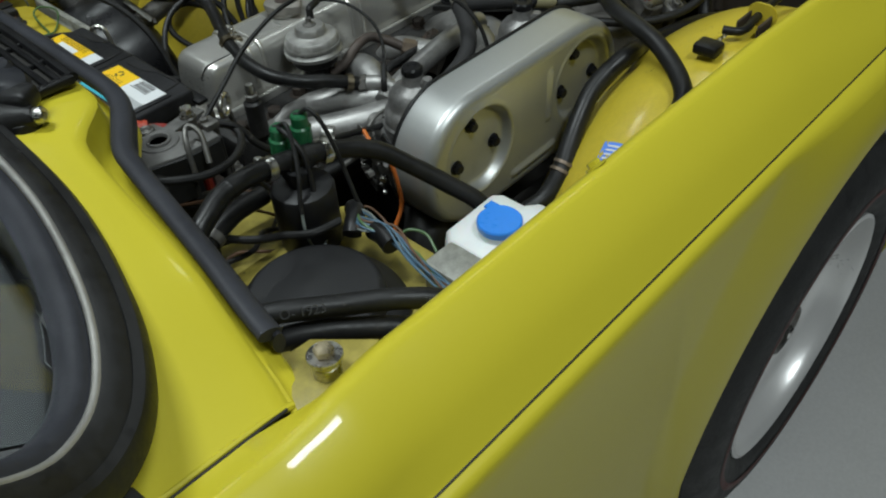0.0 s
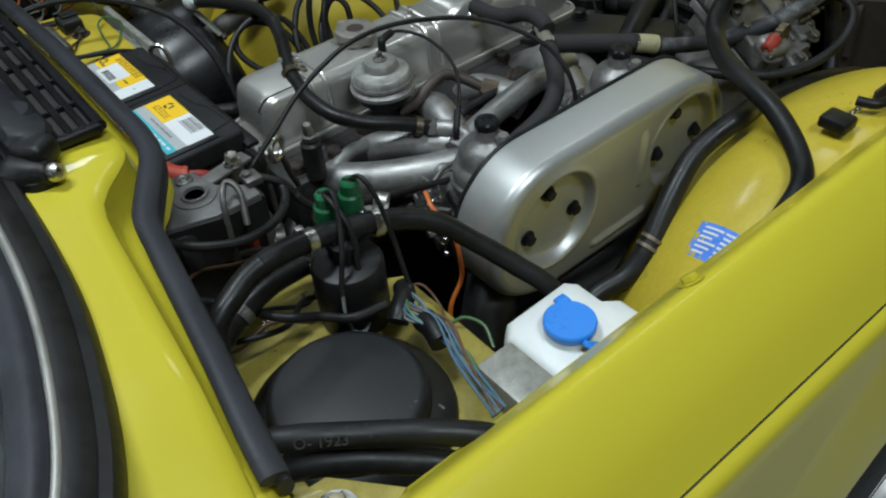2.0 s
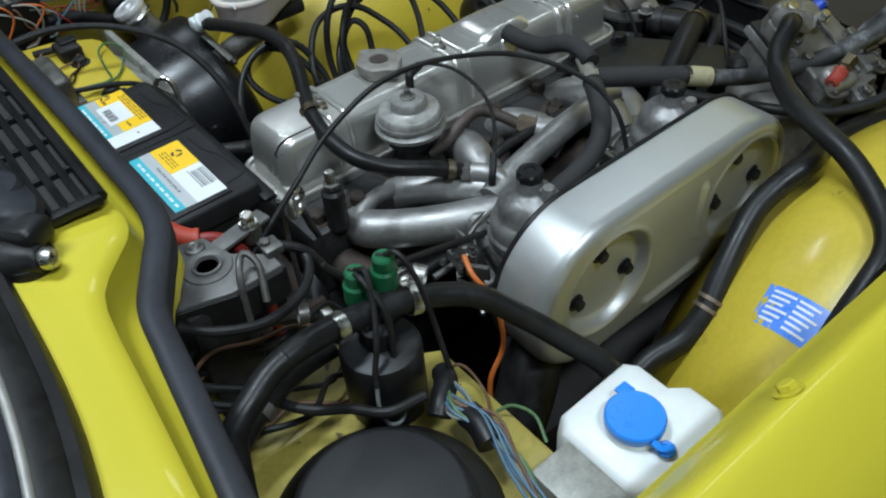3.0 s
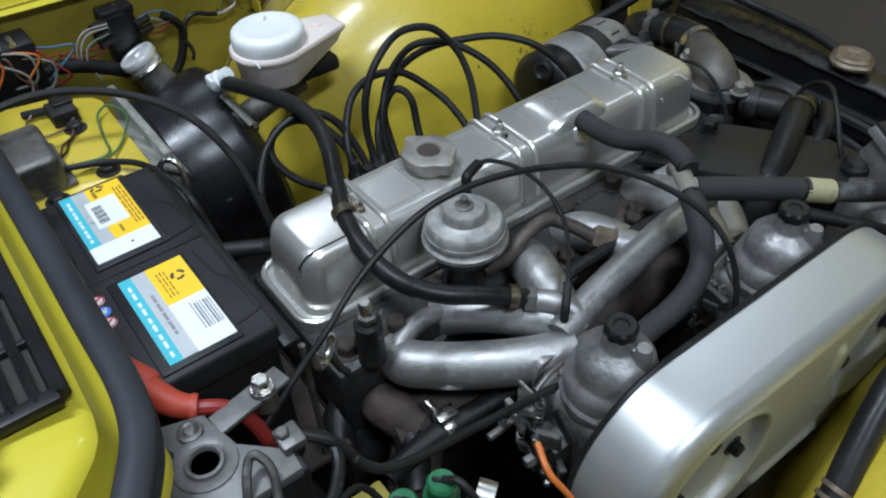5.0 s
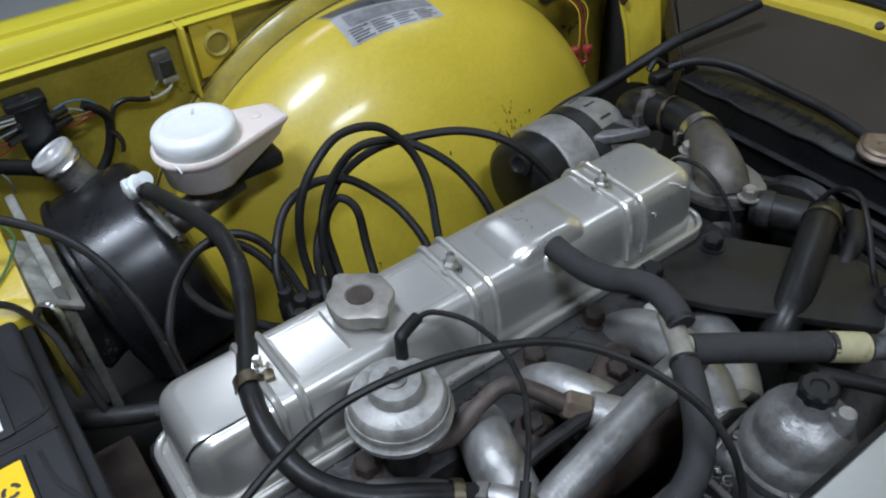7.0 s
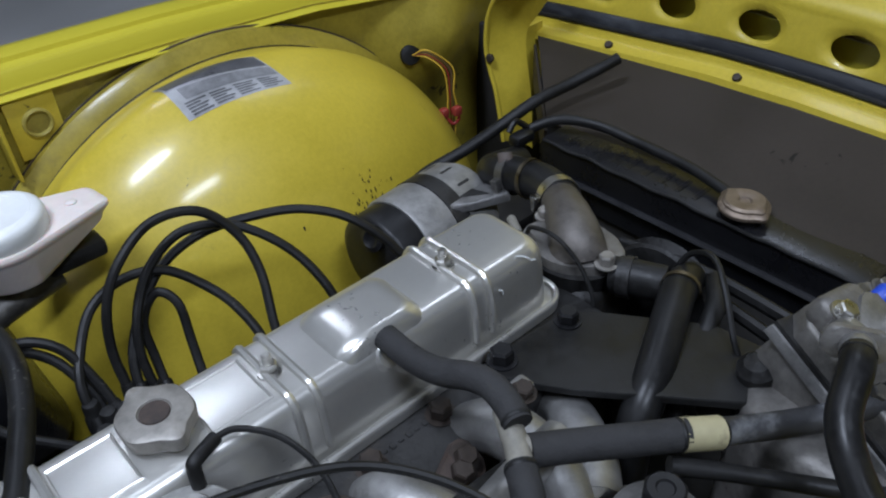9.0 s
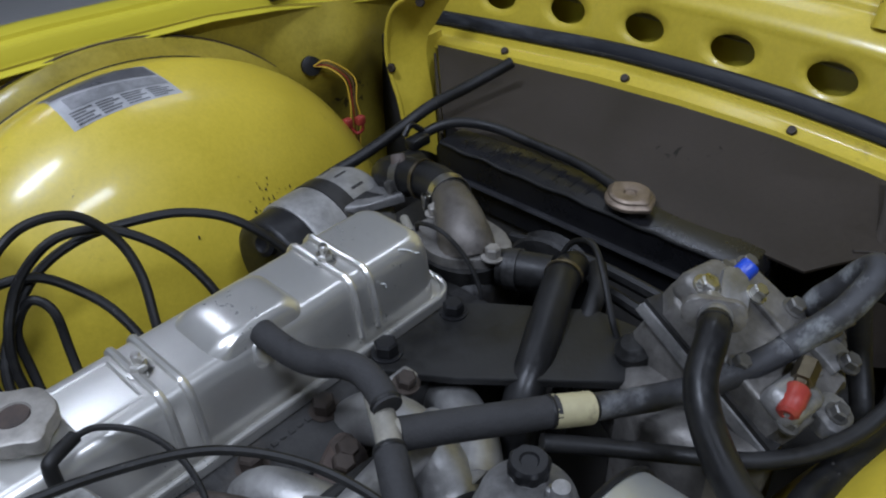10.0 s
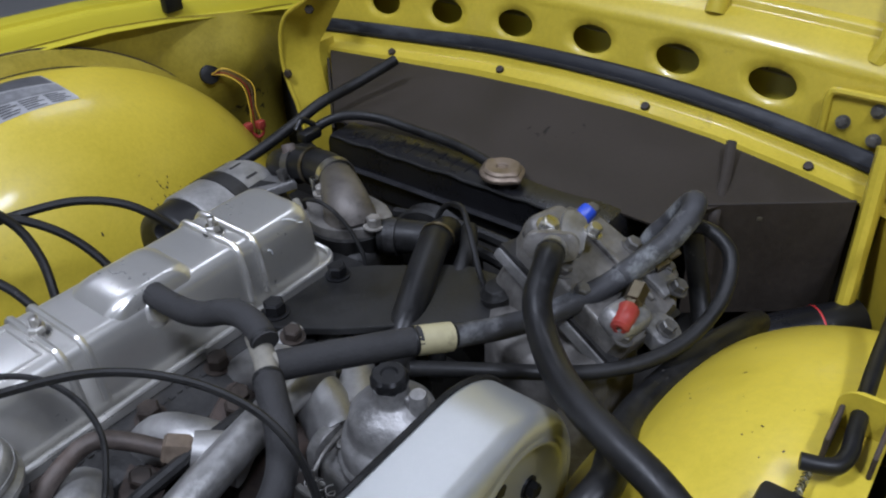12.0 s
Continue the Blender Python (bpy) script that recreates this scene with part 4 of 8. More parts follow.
for y in ys:
    near_y = min(HOLES, key=lambda c: abs(c - y))
    row = []
    for h, d in HH:
        q = math.hypot((y - near_y) / 0.030, (h - 0.036) / 0.0195)
        if q < 1.5 and 0.005 < h < 0.066:
            d -= 0.004 * min(1.0, (1.5 - q) / 0.5) ** 2
        row.append(bmv.verts.new(bpt(y, h, d)))
    V.append(row)
for j in range(NY):
    for k in range(len(HH) - 1):
        y, h = (ys[j] + ys[j + 1]) / 2, (HH[k][0] + HH[k + 1][0]) / 2
        near_y = min(HOLES, key=lambda c: abs(c - y))
        if math.hypot((y - near_y) / 0.030, (h - 0.036) / 0.0195) < 1.0:
            continue
        bmv.faces.new((V[j][k], V[j + 1][k], V[j + 1][k + 1], V[j][k + 1]))
part("inner_frame", thick(bmv, 0.0015), YELLOW_BAY, bon, "yellow pressed inner frame with oval holes", 45)
for c in HOLES:
    ring = [bpt(c + 0.0300 * math.cos(a), 0.036 + 0.0195 * math.sin(a), 0.2 * (0.036 + 0.0195 * math.sin(a)) - 0.0045) for a in [2 * math.pi * k / 36 for k in range(37)]]
    part("hole_rim", tube(ring, 0.0018, 8, 2), YELLOW_BAY, bon)
part("outer_skin", thick(grid([[bpt(y, h, -0.045) for h in (-0.02, 0.1, 0.3, 0.6, 1.06)] for y in (0.5, 0.25, 0, -0.25, -0.5)]), 0.0012), YELLOW, bon)
# brace darkened by colour for the shade behind the holes
part("inner_brace", thick(grid([[bpt(0.46 - 0.92 * k / 20, 0.0465, -0.012), bpt(0.46 - 0.92 * k / 20, 0.0475, -0.020), bpt(0.46 - 0.92 * k / 20, 0.060, -0.024), bpt(0.46 - 0.92 * k / 20, 0.085, -0.026)] for k in range(21)]), 0.0015), YELLOW_DIRT_SHADE, bon, "inner stiffener behind the holes")
part("lower_edge", grid([[bpt(y, -0.004, -0.010), bpt(y, -0.02, -0.044)] for y in (0.5, 0.25, 0, -0.25, -0.5)]), YELLOW, bon)
part("post", tube([bpt(-0.205, 0.098, 0.000), bpt(-0.205, 0.16, 0.0), bpt(-0.205, 0.30, 0.0)], 0.013, 12, 4), YELLOW_BAY, bon, "upright stiffening post")
part("recess_bead", tube([bpt(0.40, 0.137, -0.014), bpt(0.0, 0.137, -0.014), bpt(-0.26, 0.139, -0.014), bpt(-0.330, 0.150, -0.014), bpt(-0.362, 0.19, -0.014), bpt(-0.370, 0.28, -0.014), bpt(-0.372, 0.6, -0.014)], 0.0045, 8, 8), YELLOW_BAY, bon)
part("side_rib", tube([bpt(-0.392, 0.085, 0.004), bpt(-0.400, 0.12, 0.006), bpt(-0.402, 0.2, 0.004), bpt(-0.402, 0.5, 0.0)], 0.012, 10, 6), YELLOW_BAY, bon)
part("hinge_pad", rbox((0.008, 0.078, 0.060), (0.739, -0.402, 0.833), 0.003, 3, None), YELLOW_BAY, bon, "recessed hinge plate")
part("hinge_border", tube([(0.733, -0.440, 0.866), (0.733, -0.372, 0.866), (0.733, -0.3625, 0.862), (0.733, -0.3605, 0.852), (0.733, -0.3605, 0.802)], 0.0045, 8, 3), YELLOW_BAY, bon, "raised border round the hinge plate")
for y, z in ((-0.381, 0.832), (-0.413, 0.852), (-0.416, 0.818)):
    bolt("hinge_bolt", (0.734, y, z), (0.60, y, z + 0.03), 0.005, 0.006, DULLSTEEL, bon, 0.008)
part("hinge_arm", tube([(0.735, -0.435, 0.86), (0.71, -0.44, 0.80), (0.66, -0.445, 0.70), (0.62, -0.45, 0.60)], 0.007, 8, 6, flat=1.6), YELLOW_BAY, bon)

# hardboard duct cover
bd = thing("duct_cover", "brown hardboard duct cover ahead of the radiator", "cover", (0.6, 0, 0.77))


def board_z(x, y):
    z1 = lerp_table(FP2, y) - 0.008
    return 0.768 + (z1 - 0.768) * (x - 0.5) / 0.190


LEFT, RIGHT = [(0.49, 0.172), (0.690, 0.372)], [(0.49, -0.245), (0.59, -0.315), (0.66, -0.408), (0.690, -0.43)]
rows = []
for j in range(25):
    x = 0.518 + 0.172 * j / 24
    ya, yb = lerp_table(LEFT, x), lerp_table(RIGHT, x)
    rows.append([(x, ya + (yb - ya) * k / 32, board_z(x, ya + (yb - ya) * k / 32) + 0.0015 * math.sin(9 * k / 32 + 2 * x)) for k in range(33)])
part("top_sheet", thick(grid(rows), 0.003), BOARD, bd, smooth=40)
bm = rbox((0.004, 0.170, 0.15), (0, 0, 0), 0.001, 1, Matrix.Translation((0.619, -0.357, 0.703)) @ Matrix.Rotation(radians(36), 4, "Z"))
part("side_flap", bm, BOARD, bd, "folded-down brown flap")
part("left_edge", rbox((0.255, 0.004, 0.06), (0, 0, 0), 0.001, 1, Matrix.Translation((0.583, 0.270, 0.745)) @ Matrix.Rotation(radians(45.5), 4, "Z")), BOARD, bd)
for x, y in ((0.610, -0.345), (0.632, -0.370)):
    part("rivet", lathe([(0.004, 0), (0.003, 0.002), (0, 0.0025)], 12, along((x, y, 0.758), (x - 0.05, y - 0.03, 0.758))), DULLSTEEL, bd)

part("strap", tube([(0.672, -0.283, 0.806), (0.662, -0.286, 0.8015), (0.633, -0.295, 0.7885), (0.600, -0.303, 0.775), (0.578, -0.307, 0.764), (0.577, -0.309, 0.735), (0.577, -0.310, 0.690)], 0.0062, 10, 4, flat=0.6), BOARD, bd, "brown painted strap over the flap")

va2 = thing("front_valance", "dark panel closing the front of the bay", "car panel", (0.71, 0, 0.6), kind="structure")
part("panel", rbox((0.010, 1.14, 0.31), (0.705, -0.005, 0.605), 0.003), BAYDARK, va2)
hd = thing("headlamp_bucket", "yellow painted back of a headlamp bucket", "headlamp bucket", (0.60, -0.53, 0.72))
part("shell", lathe([(0.11, -0.004), (0.10, 0.012), (0.085, 0.030), (0.06, 0.046), (0.03, 0.054), (0, 0.056)], 48, along((0.605, -0.545, 0.70), (0.56, -0.2, 0.72))), YELLOW_BAY, hd)
hn = thing("horn", "dark horn trumpet with a red stripe", "horn", (0.58, -0.41, 0.66))
part("body", tube([(0.545, -0.375, 0.640), (0.585, -0.415, 0.648), (0.635, -0.465, 0.652)], 0.026, 20, 6), SERVOBLK, hn)
part("stripe", lathe([(0.0262, -0.0012), (0.0266, 0.0), (0.0262, 0.0012)], 28, along((0.600, -0.430, 0.6495), (0.635, -0.465, 0.652)), cap=False), LBL_R, hn)

# ---- engine ----
eng = thing("engine", "grimy six-cylinder engine with silver rocker cover", "engine", (0, 0, 0.5))
part("block", rbox((0.56, 0.20, 0.24), (0.015, 0.0, 0.58), 0.015), GRIME, eng)
part("cylinder_head", rbox((0.545, 0.165, 0.085), (0.012, -0.022, 0.738), 0.008), GRIME, eng, "oily cast-iron cylinder head")


def rounded(x0, x1, y0, y1, r, n=6):
    out = []
    for cx, cy, a0 in ((x1 - r, y1 - r, 0), (x0 + r, y1 - r, 90), (x0 + r, y0 + r, 180), (x1 - r, y0 + r, 270)):
        out += [(cx + r * math.cos(radians(a0 + 90 * k / n)), cy + r * math.sin(radians(a0 + 90 * k / n))) for k in range(n + 1)]
    return out


def rings(levels, cap_bottom=False):
    """A body from outlines of equal length, each with its height."""
    bm = bmesh.new()
    V = [[bm.verts.new((x, y, z)) for x, y in out] for out, z in levels]
    for p, q in zip(V, V[1:]):
        for k in range(len(p)):
            bm.faces.new((p[k], p[(k + 1) % len(p)], q[(k + 1) % len(p)], q[k]))
    bm.faces.new(V[-1])
    if cap_bottom:
        bm.faces.new(V[0][::-1])
    return bm


CW, CT, CY = 0.0445, 0.8535, 0.002
levels = []
for inset, z in ((0.0, 0.787), (0.0008, 0.800), (0.0025, 0.828), (0.0042, 0.840), (0.0056, 0.8455), (0.0080, 0.8495), (0.0115, 0.8525), (0.0155, CT)):
    rear, front = inset * 1.25, inset * 1.0
    levels.append((rounded(-0.247 + rear, 0.257 - front, CY - CW + inset, CY + CW - inset, 0.019 - inset * 0.4, 8), z))
rc = part("rocker_cover", rings(levels), ROCKER, eng, "silver painted pressed rocker cover", 50)


def over_cover(x, lift):
    """A line across the cover from side to side."""
    half = [(CW - 0.0008, 0.800), (CW - 0.0025, 0.828), (CW - 0.0042, 0.840), (CW - 0.0056, 0.8455), (CW - 0.0080, 0.8495), (CW - 0.0115, 0.8525), (CW - 0.0155, CT), (0.012, CT)]
    return [(x, CY - y - (lift if z < 0.848 else 0), z + (lift if z > 0.846 else 0)) for y, z in half] + [(x, CY + y + (lift if z < 0.848 else 0), z + (lift if z > 0.846 else 0)) for y, z in half[::-1]]


part("flange", slab(rounded(-0.2575, 0.270, CY - 0.052, CY + 0.052, 0.024, 8), 0.780, 0.7885, 0.002), ROCKER, rc)
part("gasket_rim", tube([(x, y, 0.790) for x, y in rounded(-0.2555, 0.268, CY - 0.050, CY + 0.050, 0.022, 8) + [(0.268, CY + 0.028)]], 0.003, 8, 1), ROCKER, rc)
part("gasket", slab(rounded(-0.2565, 0.269, CY - 0.051, CY + 0.051, 0.024, 8), 0.775, 0.780, 0), RUST, rc, "brown cork gasket edge")
for nx in (-0.171, 0.0, 0.167):
    for dx in (-0.004, 0.014):
        part("hoop", tube(over_cover(nx + dx, 0.0012), 0.0034, 8, 2), ROCKER, rc)
    bm = lathe([(0.0095, 0), (0.0095, 0.0018), (0.0065, 0.0022)], 24, Matrix.Translation((nx, 0, CT)))
    hexnut(0.0068, 0.007, Matrix.Translation((nx, 0, CT + 0.002)), bm)
    lathe([(0.0036, 0.008), (0.0036, 0.016), (0.0028, 0.017)], 12, Matrix.Translation((nx, 0, CT)), bm)
    part("stud_nut", bm, STEEL, rc, "zinc nut on a threaded stud")
# breather hump: a raised pressing that spills over the near side
hump = []
for inset, z in ((0.0, 0.846), (0.0015, 0.8515), (0.0040, 0.8570), (0.0075, 0.8610), (0.0115, 0.8635), (0.0160, 0.8648), (0.0200, 0.8650)):
    hump.append((rounded(0.036 + inset * 1.9, 0.124 - inset * 1.2, CY - CW + 0.0075 + inset * 0.5, CY + 0.032 - inset * 1.2, 0.014 - inset * 0.25, 8), z))
part("breather_hump", rings(hump), ROCKER, rc, "raised breather pressing", 35)
part("outlet_boss", lathe([(0.017, 0), (0.0155, 0.008), (0.013, 0.013), (0.0110, 0.016)], 28, along((0.076, -0.024, 0.836), (0.084, -0.060, 0.854))), ROCKER, rc, "rounded breather outlet boss")
zt = CT
for x0, x1 in ((-0.152, -0.108), (-0.058, -0.012)):
    part("badge_border", tube([(x0, CY - 0.024, zt), (x1, CY - 0.024, zt), (x1, CY + 0.024, zt), (x0, CY + 0.024, zt), (x0, CY - 0.024, zt)], 0.0016, 6, 1), ROCKER, rc)
part("crease", tube([(-0.243, CY - 0.026, 0.838), (-0.236, CY - 0.029, 0.8495), (-0.225, CY - 0.030, 0.8530), (-0.190, CY - 0.030, 0.8530)], 0.0010, 6, 3), GRIME, rc)
# scratches through the silver paint on the front end
for pts in ([(0.218, -0.033, 0.8525), (0.224, -0.036, 0.8508), (0.229, -0.0385, 0.847)], [(0.190, -0.0418, 0.838), (0.193, -0.0420, 0.836), (0.1935, -0.0423, 0.832)], [(0.232, -0.0385, 0.844), (0.236, -0.0385, 0.842)]):
    part("scratch", tube(pts, 0.0007, 5, 3), LBL_W, rc, "pale paint scratch")
# oil filler cap
oc = thing("oil_filler_cap", "tarnished steel oil filler cap with two lugs", "cap", (-0.081, 0.006, 0.853))
C = Matrix.Translation((-0.081, 0.006, 0.848))
part("neck", lathe([(0.021, 0), (0.020, 0.008), (0.0225, 0.012)], 32, C), ROCKER, oc)
bm = bmesh.new()
rg_ = []
for r, z in ((0.88, 0.010), (0.96, 0.0115), (1.0, 0.0205), (0.97, 0.0228), (0.90, 0.0238), (0.42, 0.0240), (0.39, 0.0225), (0.10, 0.0225)):
    ring = []
    for k in range(64):
        q = 2 * math.pi * k / 64
        lob = 0.0258 + 0.0062 * max(0, math.cos(2 * (q - 1.66))) ** 7 - 0.0006 * math.cos(6 * q)
        f = r if r > 0.5 else r * 0.0275 / lob
        ring.append(bm.verts.new((lob * f * math.cos(q), lob * f * math.sin(q), z)))
    rg_.append(ring)
for p, q in zip(rg_, rg_[1:]):
    for k in range(64):
        bm.faces.new((p[k], p[(k + 1) % 64], q[(k + 1) % 64], q[k]))
bm.faces.new(rg_[0][::-1])
bm.faces.new(rg_[-1])
part("cap", place(bm, C), OLDCAP, oc)
part("rivet", lathe([(0.0105, 0.0225), (0.010, 0.0236), (0.004, 0.0240), (0, 0.0234)], 24, C), RUST, oc, "rusty centre disc")

# head bolts and studs on the manifold side
for x, y in ((-0.238, -0.082), (-0.19, -0.088), (-0.135, -0.07), (-0.06, -0.07), (0.03, -0.068), (0.10, -0.066), (0.164, -0.066)):
    bolt("head_bolt", (x, y, 0.780), (x, y, 0.9), 0.0095, 0.012, RUSTBOLT, eng, 0.013)
for x0, n in ((0.045, 6), (-0.045, 5)):
    for k in range(n):
        part("cast_mark", rbox((0.005, 0.003 + 0.002 * (k % 2), 0.0016), (x0 + 0.008 * k, -0.064, 0.7812), 0.0006, 1), GRIME, eng)
for x, y, z in ((0.073, -0.117, 0.780), (-0.012, -0.112, 0.776)):
    part("port_flange", slab(rounded(-0.026, 0.026, -0.015, 0.015, 0.014), 0, 0.008, 0.002, Matrix.Translation((x, y, z - 0.008)) @ Matrix.Rotation(radians(38), 4, "Z") @ Matrix.Rotation(radians(22), 4, "X")), RUST, eng, "rusty manifold clamp plate")
    bolt("clamp_nut", (x, y, z), (x, y - 0.02, z + 0.05), 0.0088, 0.011, RUSTBOLT, eng, 0.0125)
part("drain_pipe", tube([(0.005, -0.150, 0.776), (0.032, -0.146, 0.784), (0.056, -0.146, 0.787), (0.086, -0.147, 0.788), (0.136, -0.156, 0.787), (0.18, -0.168, 0.76)], 0.0072, 12, 6), RUBBER, eng, "thin black drain pipe")
part("lug", rbox((0.034, 0.016, 0.012), (0.148, -0.098, 0.792), 0.003, 2), ALLOY, eng)
bolt("lug_bolt", (0.150, -0.106, 0.797), (0.150, -0.115, 0.85), 0.0080, 0.009, RUSTBOLT, eng, 0.011)
# front of the engine
part("front_cover", rbox((0.06, 0.20, 0.20), (0.30, -0.01, 0.62), 0.012), GRIME, eng)
part("water_pump", rbox((0.075, 0.10, 0.09), (0.318, -0.01, 0.735), 0.012, 3), GRIME, eng)
part("pump_pulley", lathe([(0.055, 0), (0.058, 0.003), (0.050, 0.010), (0.058, 0.017), (0.055, 0.020), (0.02, 0.016), (0, 0.016)], 40, along((0.375, -0.075, 0.735), (0.45, -0.075, 0.735))), GRIME, eng)
part("fan_belt", tube([(0.385, -0.02, 0.768), (0.385, -0.10, 0.782), (0.38, -0.18, 0.785), (0.378, -0.245, 0.778)], 0.006, 8, 6, flat=1.2), RUBBER, eng, "black fan belt")
part("fan_belt", tube([(0.385, -0.03, 0.748), (0.383, -0.12, 0.762), (0.378, -0.22, 0.752)], 0.006, 8, 6, flat=1.2), RUBBER, eng)
# dark support plate for the compressor
part("support_plate", slab([(0.135, -0.062), (0.24, -0.066), (0.262, -0.085), (0.318, -0.165), (0.325, -0.225), (0.262, -0.232), (0.18, -0.13)], 0.790, 0.797, 0.002), PLATE, eng, "flat dusty black steel compressor bracket")
bolt("plate_bolt", (0.164, -0.070, 0.797), (0.164, -0.070, 0.9), 0.010, 0.012, PLASTIC, eng, 0.013)
bolt("plate_bolt", (0.236, -0.077, 0.797), (0.236, -0.077, 0.9), 0.009, 0.011, PLASTIC, eng, 0.012)

# ---- thermostat housing ----
th = thing("thermostat_housing", "cast alloy thermostat housing with water elbow", "thermostat housing", (0.315, -0.012, 0.77))
part("lower_body", lathe([(0.034, 0), (0.038, 0.01), (0.040, 0.036), (0.041, 0.039)], 32, Matrix.Translation((0.316, -0.016, 0.755)), None, (1.0, 1.12)), GRIME, th)
out = []
for k in range(36):
    q = 2 * math.pi * k / 36
    r = 0.037 + 0.014 * abs(math.cos(q - radians(105))) ** 5
    out.append((0.316 + r * math.cos(q), -0.014 + r * math.sin(q)))
part("flange", slab(out, 0.794, 0.804, 0.003), COMPALLOY, th)
part("elbow", tube([(0.312, -0.024, 0.796), (0.315, -0.019, 0.806), (0.328, -0.001, 0.811), (0.349, 0.026, 0.807), (0.366, 0.048, 0.801)], 0.0198, 20, 8, taper=lambda u: 1.45 - 0.5 * u), WATERALLOY, th, "dull brown-stained alloy water elbow")
bolt("housing_bolt", (0.310, -0.058, 0.805), (0.310, -0.058, 0.9), 0.0075, 0.010, OLDCAP, th, 0.011)
bolt("housing_bolt", (0.328, 0.032, 0.804), (0.328, 0.032, 0.9), 0.0070, 0.009, OLDCAP, th, 0.010)
part("side_outlet", tube([(0.318, -0.060, 0.790), (0.326, -0.080, 0.792), (0.336, -0.105, 0.793)], 0.0175, 16, 6), RUBBER, th)
clip_band("hose_clip", (0.322, -0.072, 0.791), (0.332, -0.095, 0.793), 0.0182, 0.012, GRIME, th)
part("sensor_lead_boot", tube([(0.318, 0.058, 0.775), (0.330, 0.080, 0.777)], 0.005, 10, 4), JOINT, th, "yellowed plastic connector")
th2 = thing("top_hose", "black ribbed top radiator hose with steel clips", "hose", (0.35, 0.09, 0.81))
part("hose", tube([(0.359, 0.039, 0.803), (0.371, 0.055, 0.800), (0.380, 0.085, 0.796), (0.381, 0.118, 0.789), (0.379, 0.148, 0.780), (0.396, 0.168, 0.768), (0.44, 0.172, 0.756)], 0.0205, 20, 8), HOSE, th2)
clip_band("hose_clip", (0.366, 0.048, 0.8015), (0.375, 0.066, 0.799), 0.0212, 0.012, STEEL, th2)
clip_band("hose_clip", (0.380, 0.128, 0.786), (0.379, 0.145, 0.781), 0.0212, 0.011, DULLSTEEL, th2)
clip_band("hose_clip", (0.381, 0.100, 0.793), (0.381, 0.115, 0.790), 0.0212, 0.005, BRASS, th2, False)

# ---- alternator ----
al = thing("alternator", "alternator with silver end casting and black rear cover", "alternator", (0.24, 0.185, 0.73))
AX = along((0.220, 0.172, 0.731), (0.400, 0.187, 0.731)) @ Matrix.Diagonal((0.94, 0.94, 1, 1))
part("rear_cover", lathe([(0.045, -0.006), (0.056, 0.0), (0.058, 0.004), (0.058, 0.032), (0.0, 0.032)], 40, AX), PLASTIC, al, "black plastic rear cover")
part("rear_casting", lathe([(0.060, 0.032), (0.062, 0.036), (0.062, 0.075), (0.061, 0.076)], 40, AX), ALLOY_PALE, al)
part("stator", lathe([(0.063, 0.076), (0.063, 0.096)], 40, AX), GRIME, al, "dark laminated stator ring")
part("front_casting", lathe([(0.062, 0.096), (0.062, 0.128), (0.055, 0.142), (0.02, 0.150), (0, 0.150)], 40, AX), ALLOY_PALE, al)
part("terminal", lathe([(0.014, 0), (0.014, 0.012), (0.009, 0.014), (0, 0.008)], 20, along((0.220, 0.165, 0.768), (0.180, 0.155, 0.783))), PLASTIC, al)
for k in range(7):
    part("vent_slot", rbox((0.0022, 0.0045, 0.018), (0, 0, 0), 0.0008, 1, AX @ Matrix.Rotation(radians(10 + 26 * k), 4, "Z") @ Matrix.Translation((0.0613, 0, 0.114))), GRIME, al)
part("top_lug", slab([(0.300, 0.140), (0.322, 0.128), (0.362, 0.112), (0.368, 0.128), (0.345, 0.168), (0.318, 0.184)], 0.768, 0.778, 0.003), ALLOY_DULL, al, "cast adjuster lug")
part("lug_pocket", slab([(0.318, 0.146), (0.346, 0.128), (0.336, 0.158)], 0.7775, 0.7786, 0), GRIME, al)
part("strap", tube([(0.366, 0.122, 0.786), (0.372, 0.128, 0.800), (0.378, 0.136, 0.812)], 0.008, 8, 4, flat=0.4), GASPIPE, al, "rusty adjuster strap")

# ---- spark plug leads and distributor ----
di = thing("distributor", "black distributor cap with lead towers", "distributor", (-0.075, 0.115, 0.70))
part("cap", lathe([(0.036, 0), (0.038, 0.02), (0.034, 0.045), (0.02, 0.055), (0, 0.056)], 32, Matrix.Translation((-0.075, 0.115, 0.705))), PLASTIC, di)
part("body", lathe([(0.022, 0), (0.03, 0.09), (0.034, 0.11)], 24, Matrix.Translation((-0.075, 0.115, 0.595))), ALLOY_DULL, di)
for px, py in ((-0.099, 0.118), (-0.092, 0.100), (-0.080, 0.096), (-0.086, 0.080), (-0.101, 0.084)):
    part("lead_boot", lathe([(0.0085, 0.765), (0.0085, 0.783), (0.0070, 0.786), (0.0070, 0.796), (0.0058, 0.799), (0, 0.800)], 14, Matrix.Translation((px, py + 0.006, 0))), RUBBER, di)
